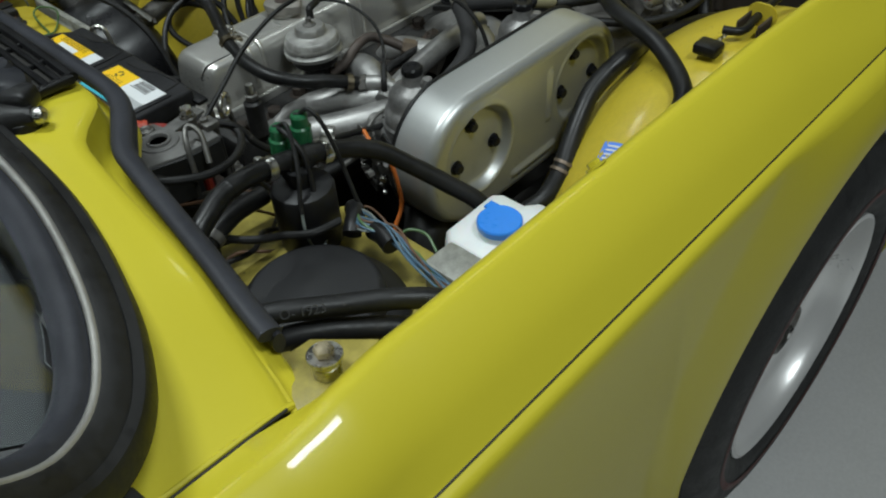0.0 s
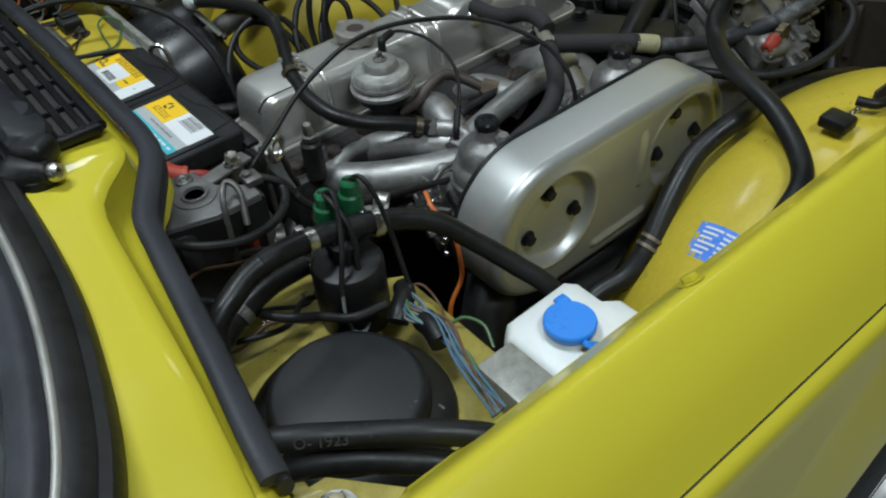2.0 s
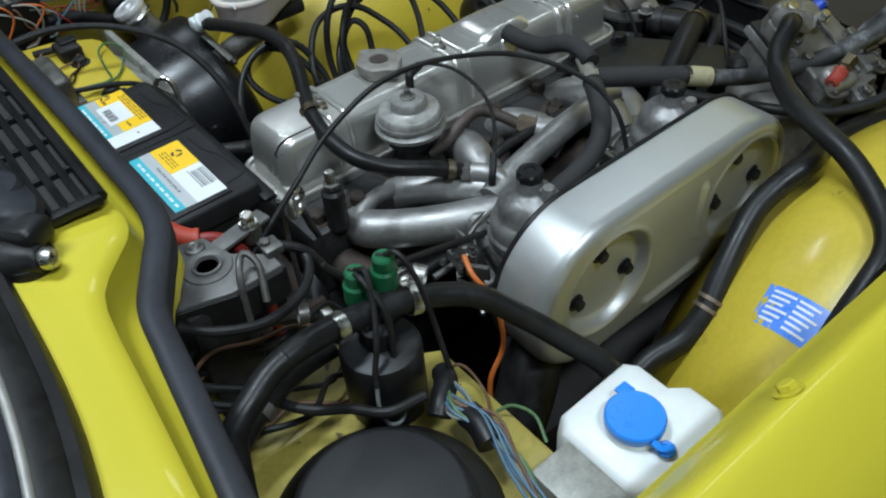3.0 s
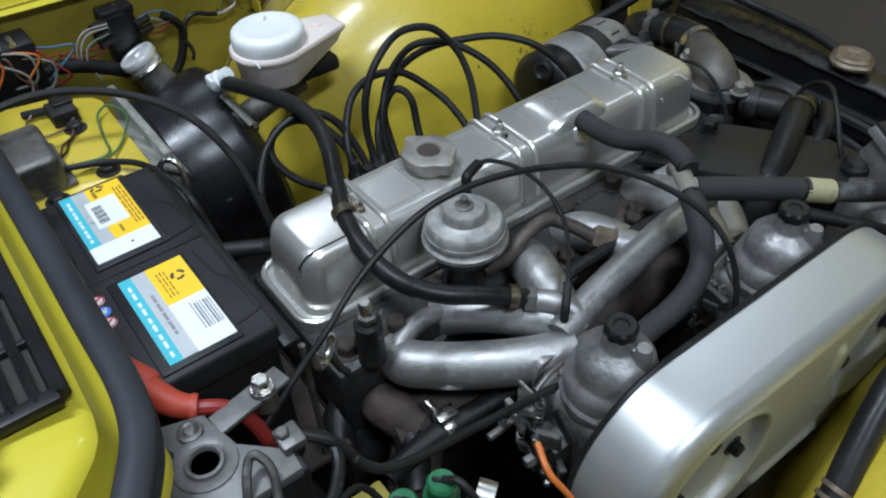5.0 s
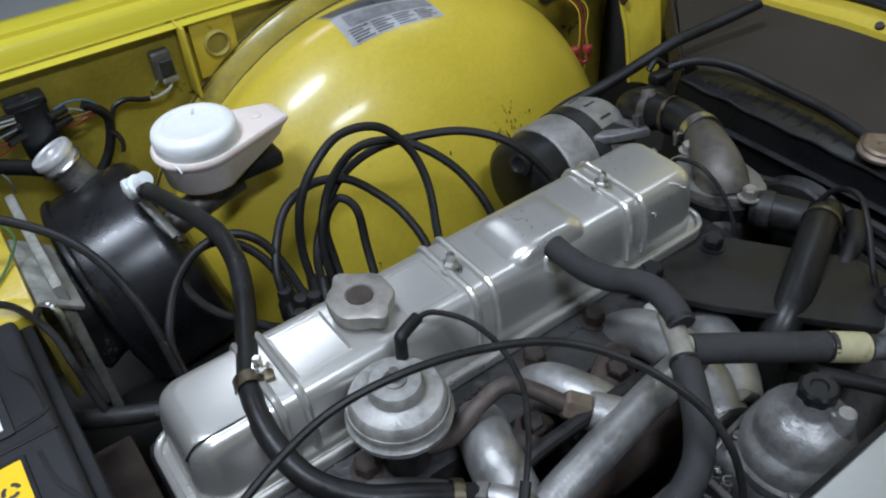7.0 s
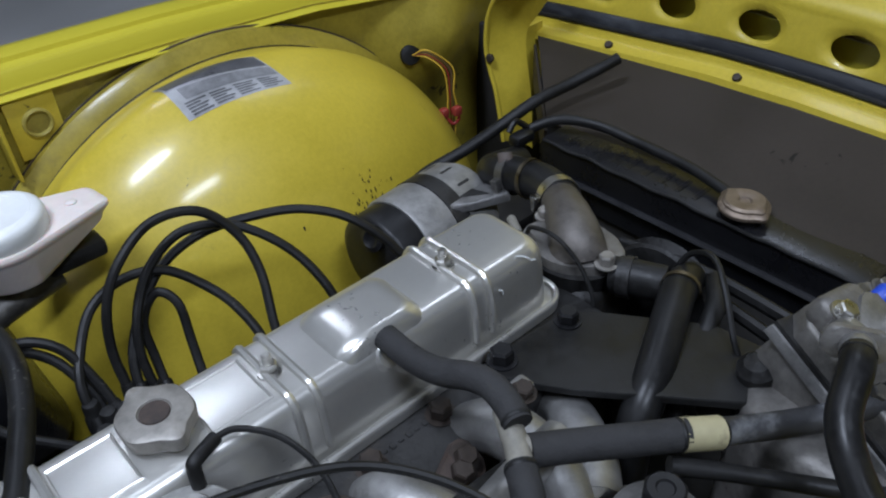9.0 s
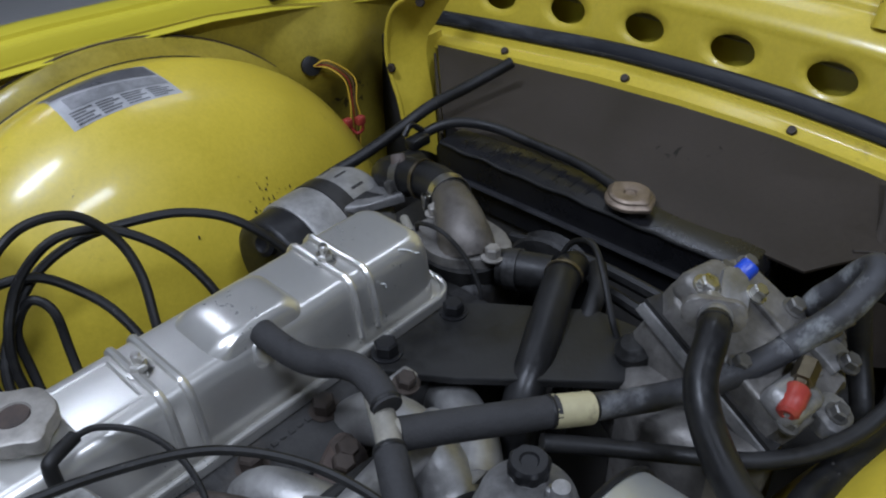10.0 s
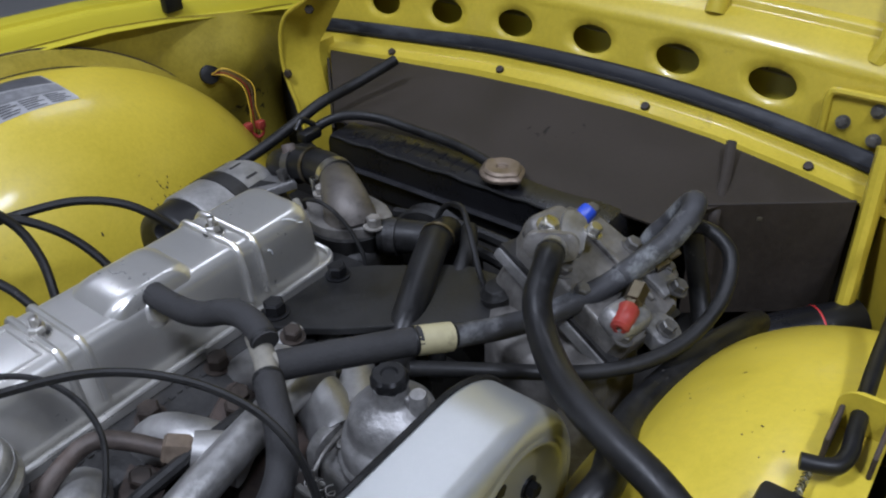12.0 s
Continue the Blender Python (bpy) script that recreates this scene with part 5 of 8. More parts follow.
LEADS = [
    [(-0.066, 0.132, 0.768), (-0.064, 0.150, 0.812), (-0.052, 0.161, 0.850), (-0.029, 0.169, 0.877), (0.007, 0.179, 0.891), (0.045, 0.173, 0.886), (0.068, 0.158, 0.858), (0.072, 0.137, 0.825), (0.061, 0.110, 0.785), (0.055, 0.085, 0.74)],
    [(-0.046, 0.130, 0.756), (-0.045, 0.146, 0.798), (-0.031, 0.162, 0.830), (-0.006, 0.178, 0.852), (0.030, 0.187, 0.864), (0.066, 0.176, 0.860), (0.092, 0.153, 0.845), (0.110, 0.128, 0.822), (0.119, 0.100, 0.790), (0.12, 0.08, 0.745)],
    [(-0.100, 0.112, 0.770), (-0.098, 0.134, 0.808), (-0.082, 0.158, 0.828), (-0.060, 0.174, 0.845), (-0.028, 0.182, 0.850), (0.003, 0.175, 0.845), (0.026, 0.158, 0.826), (0.041, 0.134, 0.805), (0.046, 0.105, 0.775), (0.03, 0.085, 0.74)],
    [(-0.060, 0.128, 0.765), (-0.050, 0.150, 0.800), (-0.022, 0.172, 0.826), (0.010, 0.188, 0.842), (0.050, 0.192, 0.850), (0.092, 0.180, 0.852), (0.135, 0.158, 0.850), (0.17, 0.125, 0.835), (0.20, 0.095, 0.79), (0.205, 0.08, 0.745)],
    [(-0.038, 0.128, 0.752), (-0.034, 0.150, 0.780), (-0.029, 0.168, 0.810), (-0.011, 0.170, 0.831), (0.000, 0.155, 0.822), (-0.004, 0.138, 0.790), (-0.012, 0.110, 0.755)],
    [(-0.206, 0.100, 0.765), (-0.205, 0.135, 0.787), (-0.191, 0.158, 0.806), (-0.172, 0.173, 0.824), (-0.147, 0.178, 0.839), (-0.119, 0.172, 0.845), (-0.097, 0.158, 0.833), (-0.086, 0.138, 0.805), (-0.080, 0.118, 0.770)],
    [(-0.110, 0.112, 0.765), (-0.132, 0.128, 0.775), (-0.158, 0.150, 0.790), (-0.170, 0.170, 0.812), (-0.158, 0.182, 0.830), (-0.130, 0.182, 0.835), (-0.105, 0.165, 0.822), (-0.092, 0.140, 0.795), (-0.09, 0.12, 0.765)],
]
for k, pts in enumerate(LEADS):
    t = thing("spark_plug_lead", "black spark plug lead looping over the engine", "ignition lead", pts[0], "spark plug leads")
    part("cable", tube(pts, 0.0043, 10, 6), RUBBER, t)
    q = pts[-1] if k >= 5 else pts[0]
    q2 = pts[-2] if k >= 5 else pts[1]
    part("boot", lathe([(0.008, -0.012), (0.0085, 0), (0.007, 0.004), (0.0055, 0.018), (0, 0.018)], 14, along(q, q2)), RUBBER, t)

# ---- vacuum valve on the engine side ----
va = thing("vacuum_valve", "round alloy vacuum valve with stepped dome", "valve", (-0.106, -0.080, 0.78))
VM = Matrix.Translation((-0.106, -0.080, 0.010)) @ Matrix.Translation((0, 0, 0.82)) @ Matrix.Diagonal((0.89, 0.89, 0.92, 1)) @ Matrix.Translation((0, 0, -0.82))
part("lower_body", lathe([(0.020, 0.765), (0.020, 0.80), (0.034, 0.812), (0.036, 0.824)], 36, VM), GRIME, va)
part("rim", lathe([(0.036, 0.824), (0.043, 0.826), (0.0435, 0.831), (0.041, 0.833), (0.039, 0.836), (0.0415, 0.838), (0.041, 0.842)], 48, VM), ALLOY_VALVE, va)
part("dome", lathe([(0.040, 0.842), (0.0385, 0.849), (0.036, 0.8515), (0.0245, 0.853), (0.0225, 0.8545), (0.0220, 0.8625), (0.0200, 0.8650), (0.008, 0.8660), (0, 0.866)], 48, VM), ALLOY_VALVE, va)
part("ring_nut", lathe([(0.0095, 0.864), (0.0095, 0.867), (0.0070, 0.868)], 20, VM), DULLSTEEL, va)
part("nipple", lathe([(0.007, 0.865), (0.006, 0.868), (0.004, 0.870), (0.004, 0.876), (0, 0.876)], 16, VM), DULLSTEEL, va)
part("elbow", tube([(-0.0855, -0.0565, 0.852), (-0.0852, -0.0562, 0.866), (-0.0845, -0.0555, 0.8745), (-0.0815, -0.0540, 0.8780), (-0.064, -0.0470, 0.878)], 0.0048, 12, 6), RUBBER, va, "black rubber elbow")
hose("vacuum_pipe", [(-0.066, -0.047, 0.878), (-0.050, -0.048, 0.875), (-0.032, -0.066, 0.868), (-0.024, -0.092, 0.857), (-0.028, -0.120, 0.846), (-0.044, -0.146, 0.838), (-0.066, -0.170, 0.830), (-0.083, -0.185, 0.820)], 0.0022, RUBBER, "thin black vacuum pipe to the manifold", "vacuum pipes", 8)
hose("pipe_boot", [(-0.070, -0.174, 0.830), (-0.083, -0.186, 0.818), (-0.086, -0.188, 0.806)], 0.0040, RUBBER, "small black rubber pipe boot", "", 10)

# control cable arching over the engine
hose("control_cable", [(-0.345, -0.162, 0.855), (-0.312, -0.152, 0.873), (-0.280, -0.146, 0.893), (-0.246, -0.134, 0.909), (-0.208, -0.125, 0.922), (-0.168, -0.123, 0.934), (-0.124, -0.129, 0.938), (-0.077, -0.138, 0.932), (-0.032, -0.156, 0.923), (-0.001, -0.188, 0.912), (0.017, -0.226, 0.897), (0.022, -0.255, 0.875), (0.018, -0.275, 0.84), (0.01, -0.28, 0.80)], 0.0027, RUBBER, "black control cable arching over the engine", "", 8)

# ---- intake manifold ----
im = thing("intake_manifold", "cast alloy intake manifold with curved runners", "intake manifold", (0, -0.15, 0.76))
for pts, r in (
    ([(-0.085, -0.204, 0.779), (-0.118, -0.186, 0.776), (-0.150, -0.163, 0.772), (-0.180, -0.136, 0.768), (-0.200, -0.112, 0.766), (-0.194, -0.090, 0.760), (-0.165, -0.076, 0.754)], 0.0208),
    ([(-0.074, -0.176, 0.784), (-0.090, -0.154, 0.783), (-0.112, -0.126, 0.780), (-0.134, -0.102, 0.774), (-0.150, -0.080, 0.758)], 0.0190),
    ([(-0.068, -0.165, 0.785), (-0.064, -0.135, 0.800), (-0.052, -0.105, 0.792), (-0.040, -0.080, 0.765)], 0.021),
    ([(0.045, -0.165, 0.780), (0.030, -0.130, 0.790), (0.020, -0.100, 0.785), (0.015, -0.078, 0.762)], 0.020),
    ([(0.105, -0.200, 0.775), (0.118, -0.165, 0.785), (0.122, -0.130, 0.788), (0.118, -0.100, 0.780), (0.11, -0.075, 0.755)], 0.022),
    ([(0.125, -0.200, 0.775), (0.160, -0.165, 0.770), (0.185, -0.120, 0.760), (0.190, -0.085, 0.750)], 0.020),
):
    part("runner", tube(pts, r, 18, 8), ALLOY, im)
part("balance_tube", tube([(-0.090, -0.190, 0.790), (-0.060, -0.183, 0.796), (0.02, -0.172, 0.806), (0.10, -0.160, 0.805), (0.135, -0.155, 0.800)], 0.0145, 18, 8), ALLOY, im)
for x in (-0.098, 0.108):
    part("carb_flange", slab(rounded(-0.034, 0.034, -0.024, 0.022, 0.015), 0, 0.009, 0.002, along((x, -0.196, 0.772), (x, -0.3, 0.772))), ALLOY_DARK, im)
part("port_edge", tube([(-0.204, -0.122, 0.768), (-0.205, -0.110, 0.775), (-0.192, -0.100, 0.780), (-0.166, -0.094, 0.782), (-0.140, -0.098, 0.778)], 0.0088, 12, 6), ALLOY, im, "cast loop joining the rear ports")
part("port_boss", lathe([(0.020, 0), (0.018, 0.012), (0.0, 0.012)], 24, along((-0.160, -0.088, 0.757), (-0.165, -0.12, 0.81))), GRIME, im)
part("port_hole", lathe([(0.0095, 0), (0.0095, 0.0125), (0.006, 0.0128), (0.006, 0.006), (0, 0.006)], 20, along((-0.160, -0.088, 0.7575), (-0.165, -0.12, 0.81))), GRIME, im)
part("tee", tube([(-0.092, -0.150, 0.803), (-0.080, -0.166, 0.806), (-0.070, -0.182, 0.802), (-0.072, -0.192, 0.790)], 0.0105, 14, 6), ALLOY, im)
hexm = along((-0.094, -0.149, 0.8035), (-0.080, -0.166, 0.806))
part("tee_nut", hexnut(0.0125, 0.012, hexm), DULLSTEEL, im)
nm = along((0.002, -0.132, 0.811), (0.022, -0.152, 0.803))
part("collar_nut", hexnut(0.0140, 0.006, nm @ Matrix.Translation((0, 0, 0.020))), RADCAP, im)
part("pipe_nut", hexnut(0.0120, 0.020, nm), RADCAP, im, "brownish steel pipe nut")
part("pipe_boss", lathe([(0.0145, 0.02), (0.016, 0.035), (0.016, 0.045)], 20, nm), ALLOY, im)
hose("gas_pipe", [(-0.094, -0.095, 0.802), (-0.080, -0.105, 0.812), (-0.055, -0.104, 0.826), (-0.030, -0.104, 0.830), (-0.012, -0.117, 0.822), (0.004, -0.134, 0.810)], 0.0066, GASPIPE, "weathered brown steel gas pipe", "", 12)
for x in (-0.20, -0.09, -0.02, 0.06, 0.14):
    bolt("manifold_nut", (x, -0.105, 0.745), (x, -0.16, 0.775), 0.0075, 0.012, RUST, im, 0.012)
hose("fuel_pipe", [(-0.060, -0.148, 0.790), (-0.041, -0.148, 0.802), (-0.009, -0.149, 0.806), (0.022, -0.150, 0.808), (0.060, -0.149, 0.806), (0.099, -0.148, 0.800), (0.135, -0.140, 0.790)], 0.0060, RUBBER, "black rubber pipe across the manifold", "", 10)

# exhaust manifold, dark and rusty
ex = thing("exhaust_manifold", "rusty cast-iron exhaust manifold", "exhaust manifold", (0, -0.14, 0.70))
part("log", tube([(-0.23, -0.125, 0.70), (-0.10, -0.14, 0.70), (0.05, -0.14, 0.70), (0.18, -0.125, 0.70)], 0.026, 14, 6), RUST, ex)
for x in (-0.225, -0.03, 0.03, 0.205):
    part("branch", tube([(x, -0.085, 0.725), (x, -0.11, 0.722), (x * 0.93, -0.135, 0.705)], 0.021, 14, 6), RUST, ex)
part("downpipe", tube([(-0.20, -0.13, 0.70), (-0.225, -0.15, 0.66), (-0.24, -0.16, 0.58), (-0.25, -0.16, 0.48)], 0.024, 14, 6), RUST, ex)
part("clamp_plate", slab(rounded(-0.026, 0.026, -0.013, 0.013, 0.011), 0, 0.009, 0.002, Matrix.Translation((0.0720, -0.1100, 0.774)) @ Matrix.Rotation(radians(28), 4, "Z") @ Matrix.Rotation(radians(38), 4, "X")), RUST, ex, "rusty two-ear clamp")
bolt("clamp_bolt", (0.0820, -0.1100, 0.783), (0.0840, -0.1550, 0.86), 0.0085, 0.012, RUSTBOLT, ex, 0.012)

# ---- carburettors ----
def carburettor(x):
    cb = thing("carburettor", "alloy side-draught carburettor with domed suction chamber", "carburettor", (x, -0.255, 0.70), "carburettors")
    M = Matrix.Translation((x, -0.258, 0.0))
    part("body", rbox((0.082, 0.075, 0.075), (x, -0.250, 0.758), 0.012, 3), ALLOY_DULL, cb)
    part("float_bowl", lathe([(0.030, 0.66), (0.034, 0.67), (0.034, 0.715), (0.036, 0.722)], 28, M), ALLOY_DULL, cb)
    part("chamber", lathe([(0.041, 0.792), (0.0415, 0.800), (0.0390, 0.803), (0.0385, 0.812), (0.0365, 0.8185), (0.0335, 0.8215), (0.0325, 0.8235), (0.0322, 0.830), (0.0300, 0.838), (0.0240, 0.8450), (0.0150, 0.8490), (0.0130, 0.852), (0.0125, 0.862), (0, 0.862)], 48, M), ALLOY_DULL, cb, "domed dull alloy suction chamber")
    part("vent_post", lathe([(0.0085, 0.812), (0.0070, 0.830), (0.0064, 0.858), (0.0056, 0.861), (0, 0.8615)], 20, Matrix.Translation((x + 0.004, -0.2785, 0))), ALLOY_DULL, cb, "upright cast vent post")
    part("post_web", rbox((0.007, 0.018, 0.022), (x + 0.002, -0.269, 0.846), 0.002, 2), ALLOY_DULL, cb)
    bm = bmesh.new()
    rings = []
    for r, z in ((0.0112, 0.861), (0.0122, 0.863), (0.0122, 0.870), (0.0108, 0.872), (0.006, 0.872), (0.005, 0.8705)):
        rings.append([bm.verts.new((x + r * (1 + (0.07 if k % 4 < 2 else 0) * (r > 0.0115)) * math.cos(2 * math.pi * k / 32), -0.258 + r * (1 + (0.07 if k % 4 < 2 else 0) * (r > 0.0115)) * math.sin(2 * math.pi * k / 32), z)) for k in range(32)])
    for a, c in zip(rings, rings[1:]):
        for k in range(32):
            bm.faces.new((a[k], a[(k + 1) % 32], c[(k + 1) % 32], c[k]))
    bm.faces.new(rings[0][::-1])
    bm.faces.new(rings[-1])
    part("damper_cap", bm, PLASTIC, cb, "ribbed black damper cap")
    for a in (35, 125, 215, 305):
        px, py = x + 0.039 * math.cos(radians(a)), -0.258 + 0.039 * math.sin(radians(a))
        part("cover_screw", lathe([(0.0045, 0), (0.0045, 0.003), (0.003, 0.0042), (0, 0.0042)], 12, Matrix.Translation((px, py, 0.801))), DULLSTEEL, cb)
    # throttle linkage
    part("throttle_spindle", tube([(x - 0.062, -0.218, 0.765), (x + 0.06, -0.218, 0.765)], 0.004, 10, 2), STEEL, cb)
    part("lever", rbox((0.003, 0.03, 0.045), (x - 0.052, -0.222, 0.775), 0.001, 1, None), STEEL, cb)
    part("spring", tube([(x - 0.055 + 0.004 * math.cos(k * 1.57), -0.235 + 0.004 * math.sin(k * 1.57), 0.80 - 0.0016 * k) for k in range(34)], 0.0009, 5, 2), DULLSTEEL, cb)
    part("choke_box", rbox((0.022, 0.03, 0.03), (x - 0.048, -0.245, 0.745), 0.004, 2), ALLOY_DULL, cb)
    part("link_rod", tube([(x - 0.05, -0.225, 0.80), (x - 0.03, -0.222, 0.806), (x + 0.03, -0.215, 0.80)], 0.0022, 8, 4), DULLSTEEL, cb)
    return cb


carburettor(-0.100)
carburettor(0.106)
part_rod = part("throttle_rod", tube([(-0.19, -0.215, 0.760), (0.16, -0.212, 0.768)], 0.0035, 8, 2), DULLSTEEL)
tagged(part_rod, "dull steel throttle rod between the carburettors", "rod")

# ---- air box ----
ab = thing("air_box", "silver oval air filter box with bolted recesses", "air filter box", (0.0, -0.325, 0.785))
R, CZ, CX = 0.086, 0.785, 0.101


def oval(inset, y, n=28):
    out = []
    r = R - inset
    for k in range(n + 1):
        a = radians(90 + 180 * k / n)
        out.append((-CX + r * math.cos(a), y, CZ + r * math.sin(a)))
    for k in range(n + 1):
        a = radians(-90 + 180 * k / n)
        out.append((CX + r * math.cos(a), y, CZ + r * math.sin(a)))
    return out


sides = [oval(0.004, -0.298), oval(0.0, -0.300), oval(0.0, -0.345)] + [oval(0.014 * (1 - math.cos(radians(a))), -0.345 - 0.014 * math.sin(radians(a))) for a in (15, 30, 45, 60, 75, 90)]
bm = grid(sides, close=True)
bm.faces.new([bm.verts[k] for k in range(58)][::-1]) if bm.verts.ensure_lookup_table() is None else None
part("shell", bm, AIRBOX, ab, smooth=50)
rows = []
RI = R - 0.0139
for i in range(141):
    x = -(CX + RI) + 2 * (CX + RI) * i / 140
    h = RI if abs(x) < CX else math.sqrt(max(0.0, RI ** 2 - (abs(x) - CX) ** 2))
    row = []
    for k in range(61):
        z = CZ + h * (2 * k / 60 - 1)
        d = 0.0
        for cx, cz, cr in ((-0.094, 0.793, 0.055), (0.104, 0.795, 0.055)):
            q = math.hypot(x - cx, z - cz)
            d -= 0.012 * min(1.0, max(0.0, (cr - q) / 0.007)) ** 1.0
            if cr <= q < cr + 0.006:
                d += 0.0015 * math.sin(math.pi * (q - cr) / 0.006)
        # two pressed ribs
        for (x0, z0), (x1, z1) in (((0.033, 0.775), (0.036, 0.835)), ((-0.035, 0.726), (0.045, 0.728))):
            L = math.hypot(x1 - x0, z1 - z0)
            u = min(1, max(0, ((x - x0) * (x1 - x0) + (z - z0) * (z1 - z0)) / L ** 2))
            q = math.hypot(x - x0 - u * (x1 - x0), z - z0 - u * (z1 - z0))
            d += 0.004 * max(0.0, 1 - (q / 0.006) ** 2)
        row.append((x, -0.359 - d, z))
    rows.append(row)
part("face", grid(rows), AIRBOX, ab, "pressed silver face with round recesses", 60)
for x, z in ((-0.127, 0.782), (-0.100, 0.826), (-0.061, 0.785), (0.095, 0.832), (0.139, 0.788), (0.072, 0.787)):
    bolt("face_bolt", (x, -0.347, z), (x, -0.5, z), 0.0065, 0.007, PLASTIC, ab, 0.009)
part("seam_band", tube(oval(-0.001, -0.301)[:58] + [oval(-0.001, -0.301)[0]], 0.0022, 6, 1), RUBBER, ab, "black rubber seam band")
part("gasket_box", rbox((0.30, 0.014, 0.10), (0.0, -0.292, 0.765), 0.004), GRIME, ab)
part("intake_elbow", tube([(-0.13, -0.30, 0.71), (-0.17, -0.33, 0.68), (-0.20, -0.34, 0.62), (-0.20, -0.34, 0.50)], 0.03, 16, 6), RUBBER, ab)

# ---- battery ----
bt = thing("battery", "black car battery with yellow and white labels", "battery", (-0.39, 0.012, 0.71))
part("case", rbox((0.178, 0.244, 0.150), (-0.391, 0.016, 0.786), 0.006, 3), PLASTIC, bt)
part("lid", rbox((0.184, 0.250, 0.026), (-0.391, 0.016, 0.870), 0.005, 3), BATTLID, bt)
for y0, y1 in ((-0.104, 0.008), (0.028, 0.139)):
    part("lid_panel", rbox((0.062, y1 - y0, 0.003), (-0.355, (y0 + y1) / 2, 0.8835), 0.0012), BATTLID, bt)
part("lid_groove", rbox((0.180, 0.003, 0.003), (-0.391, 0.018, 0.8826), 0.001), RUBBER, bt)


def label(name, x0, x1, y0, y1, z, material, text=""):
    return part(name, rbox((abs(x1 - x0), abs(y1 - y0), 0.0007), ((x0 + x1) / 2, (y0 + y1) / 2, z), 0), material, bt, text, 0)


label_ink = mat("label_ink", (0.22, 0.13, 0.01), 0.5, bump=0)
for xa, xb, ya, yb in ((-0.378, -0.327, -0.099, 0.003), (-0.382, -0.330, 0.034, 0.134)):
    zl, w, s = 0.8855, xb - xa, yb - ya
    upper = ya > 0
    label("label", xa, xb, ya, yb, zl, LBL_W, "white label sheet")
    y0 = ya + s * 0.21 if upper else ya
    label("label_strip", xa, xa + w * 0.20, y0, yb, zl + 0.0004, LBL_T, "turquoise label strip")
    label("label_strip", xa + w * 0.20, xa + w * 0.42, y0, yb, zl + 0.0004, LBL_S, "silver label strip")
    label("label_block", xa + w * 0.42, xb, y0 if upper else ya + s * 0.54, yb, zl + 0.0004, LBL_Y, "yellow label block")
    for k in range(9):
        label("text_bar", xa + w * 0.08, xa + w * 0.125, y0 + 0.006 + (yb - y0 - 0.012) * k / 9, y0 + 0.006 + (yb - y0 - 0.012) * (k + 0.55 + 0.2 * (k % 2)) / 9, zl + 0.0008, LBL_W)
    if upper:
        label("price_sticker", xa + w * 0.30, xa + w * 0.80, ya + s * 0.40, ya + s * 0.80, zl + 0.0008, LBL_W, "white paper sticker")
        for k in range(12):
            label("code_bar", xa + w * 0.36, xa + w * 0.52, ya + s * (0.46 + 0.022 * k), ya + s * (0.46 + 0.022 * k) + (0.0007, 0.0012, 0.0005)[k % 3], zl + 0.0012, LBL_K)
        for r, (x0, x1) in enumerate(((0.83, 0.855), (0.885, 0.91), (0.94, 0.965))):
            for k in range(8):
                label("text_bar", xa + w * x0, xa + w * x1, ya + s * (0.30 + 0.075 * k), ya + s * (0.30 + 0.075 * k + 0.05 + 0.012 * ((k + r) % 2)), zl + 0.0008, label_ink)
        label("text_bar", xa + w * 0.50, xa + w * 0.56, ya + s * 0.83, ya + s * 0.92, zl + 0.0008, label_ink)
        label("text_bar", xa + w * 0.58, xa + w * 0.62, ya + s * 0.26, ya + s * 0.36, zl + 0.0008, label_ink)
        label("label_dot", xa + w * 0.60, xa + w * 0.635, ya + s * 0.09, ya + s * 0.105, zl + 0.0008, LBL_K)
    else:
        for k in range(7):
            label("code_bar", xa + w * (0.68 + 0.045 * k), xa + w * (0.68 + 0.045 * k) + (0.0006, 0.0013, 0.0009)[k % 3], ya + s * 0.16, ya + s * (0.44 if k else 0.47), zl + 0.0012, INK)
        for r in range(3):
            for k in range(5):
                label("text_bar", xa + w * (0.52 + 0.055 * r), xa + w * (0.54 + 0.055 * r), ya + s * (0.60 + 0.065 * k), ya + s * (0.60 + 0.065 * k + 0.040 + 0.012 * ((k + r) % 2)), zl + 0.0008, label_ink)
        for k in range(9):
            label("text_bar", xa + w * 0.29, xa + w * 0.335, ya + s * (0.24 + 0.055 * k), ya + s * (0.24 + 0.055 * k + 0.034 + 0.012 * (k % 2)), zl + 0.0008, INK)
    m = bmesh.new()
    for k in range(3):
        a0 = 2 * math.pi * k / 3
        tube([(xa + w * (0.80 if not upper else 0.62) + 0.0046 * math.cos(a0 + 0.28 * j), ya + s * (0.80 if not upper else 0.95) + (0.0046 if not upper else 0.0030) * math.sin(a0 + 0.28 * j), zl + 0.0008) for j in range(6)], 0.0014, 5, 1, m, flat=0.3, up=(0, 0, 1))
    part("symbol", m, LBL_K, bt)
for y1, y2 in ((0.120, 0.030), (0.004, -0.090)):
    part("handle_groove", tube([(-0.316, y1, 0.8835), (-0.313, y1 - 0.03, 0.8835), (-0.305, y1 - 0.05, 0.8835), (-0.303, y2 + 0.012, 0.8835), (-0.306, y2 + 0.004, 0.8835), (-0.330, y2, 0.8835)], 0.0018, 6, 6, flat=0.4, up=(0, 0, 1)), RUBBER, bt, "moulded groove in the lid")
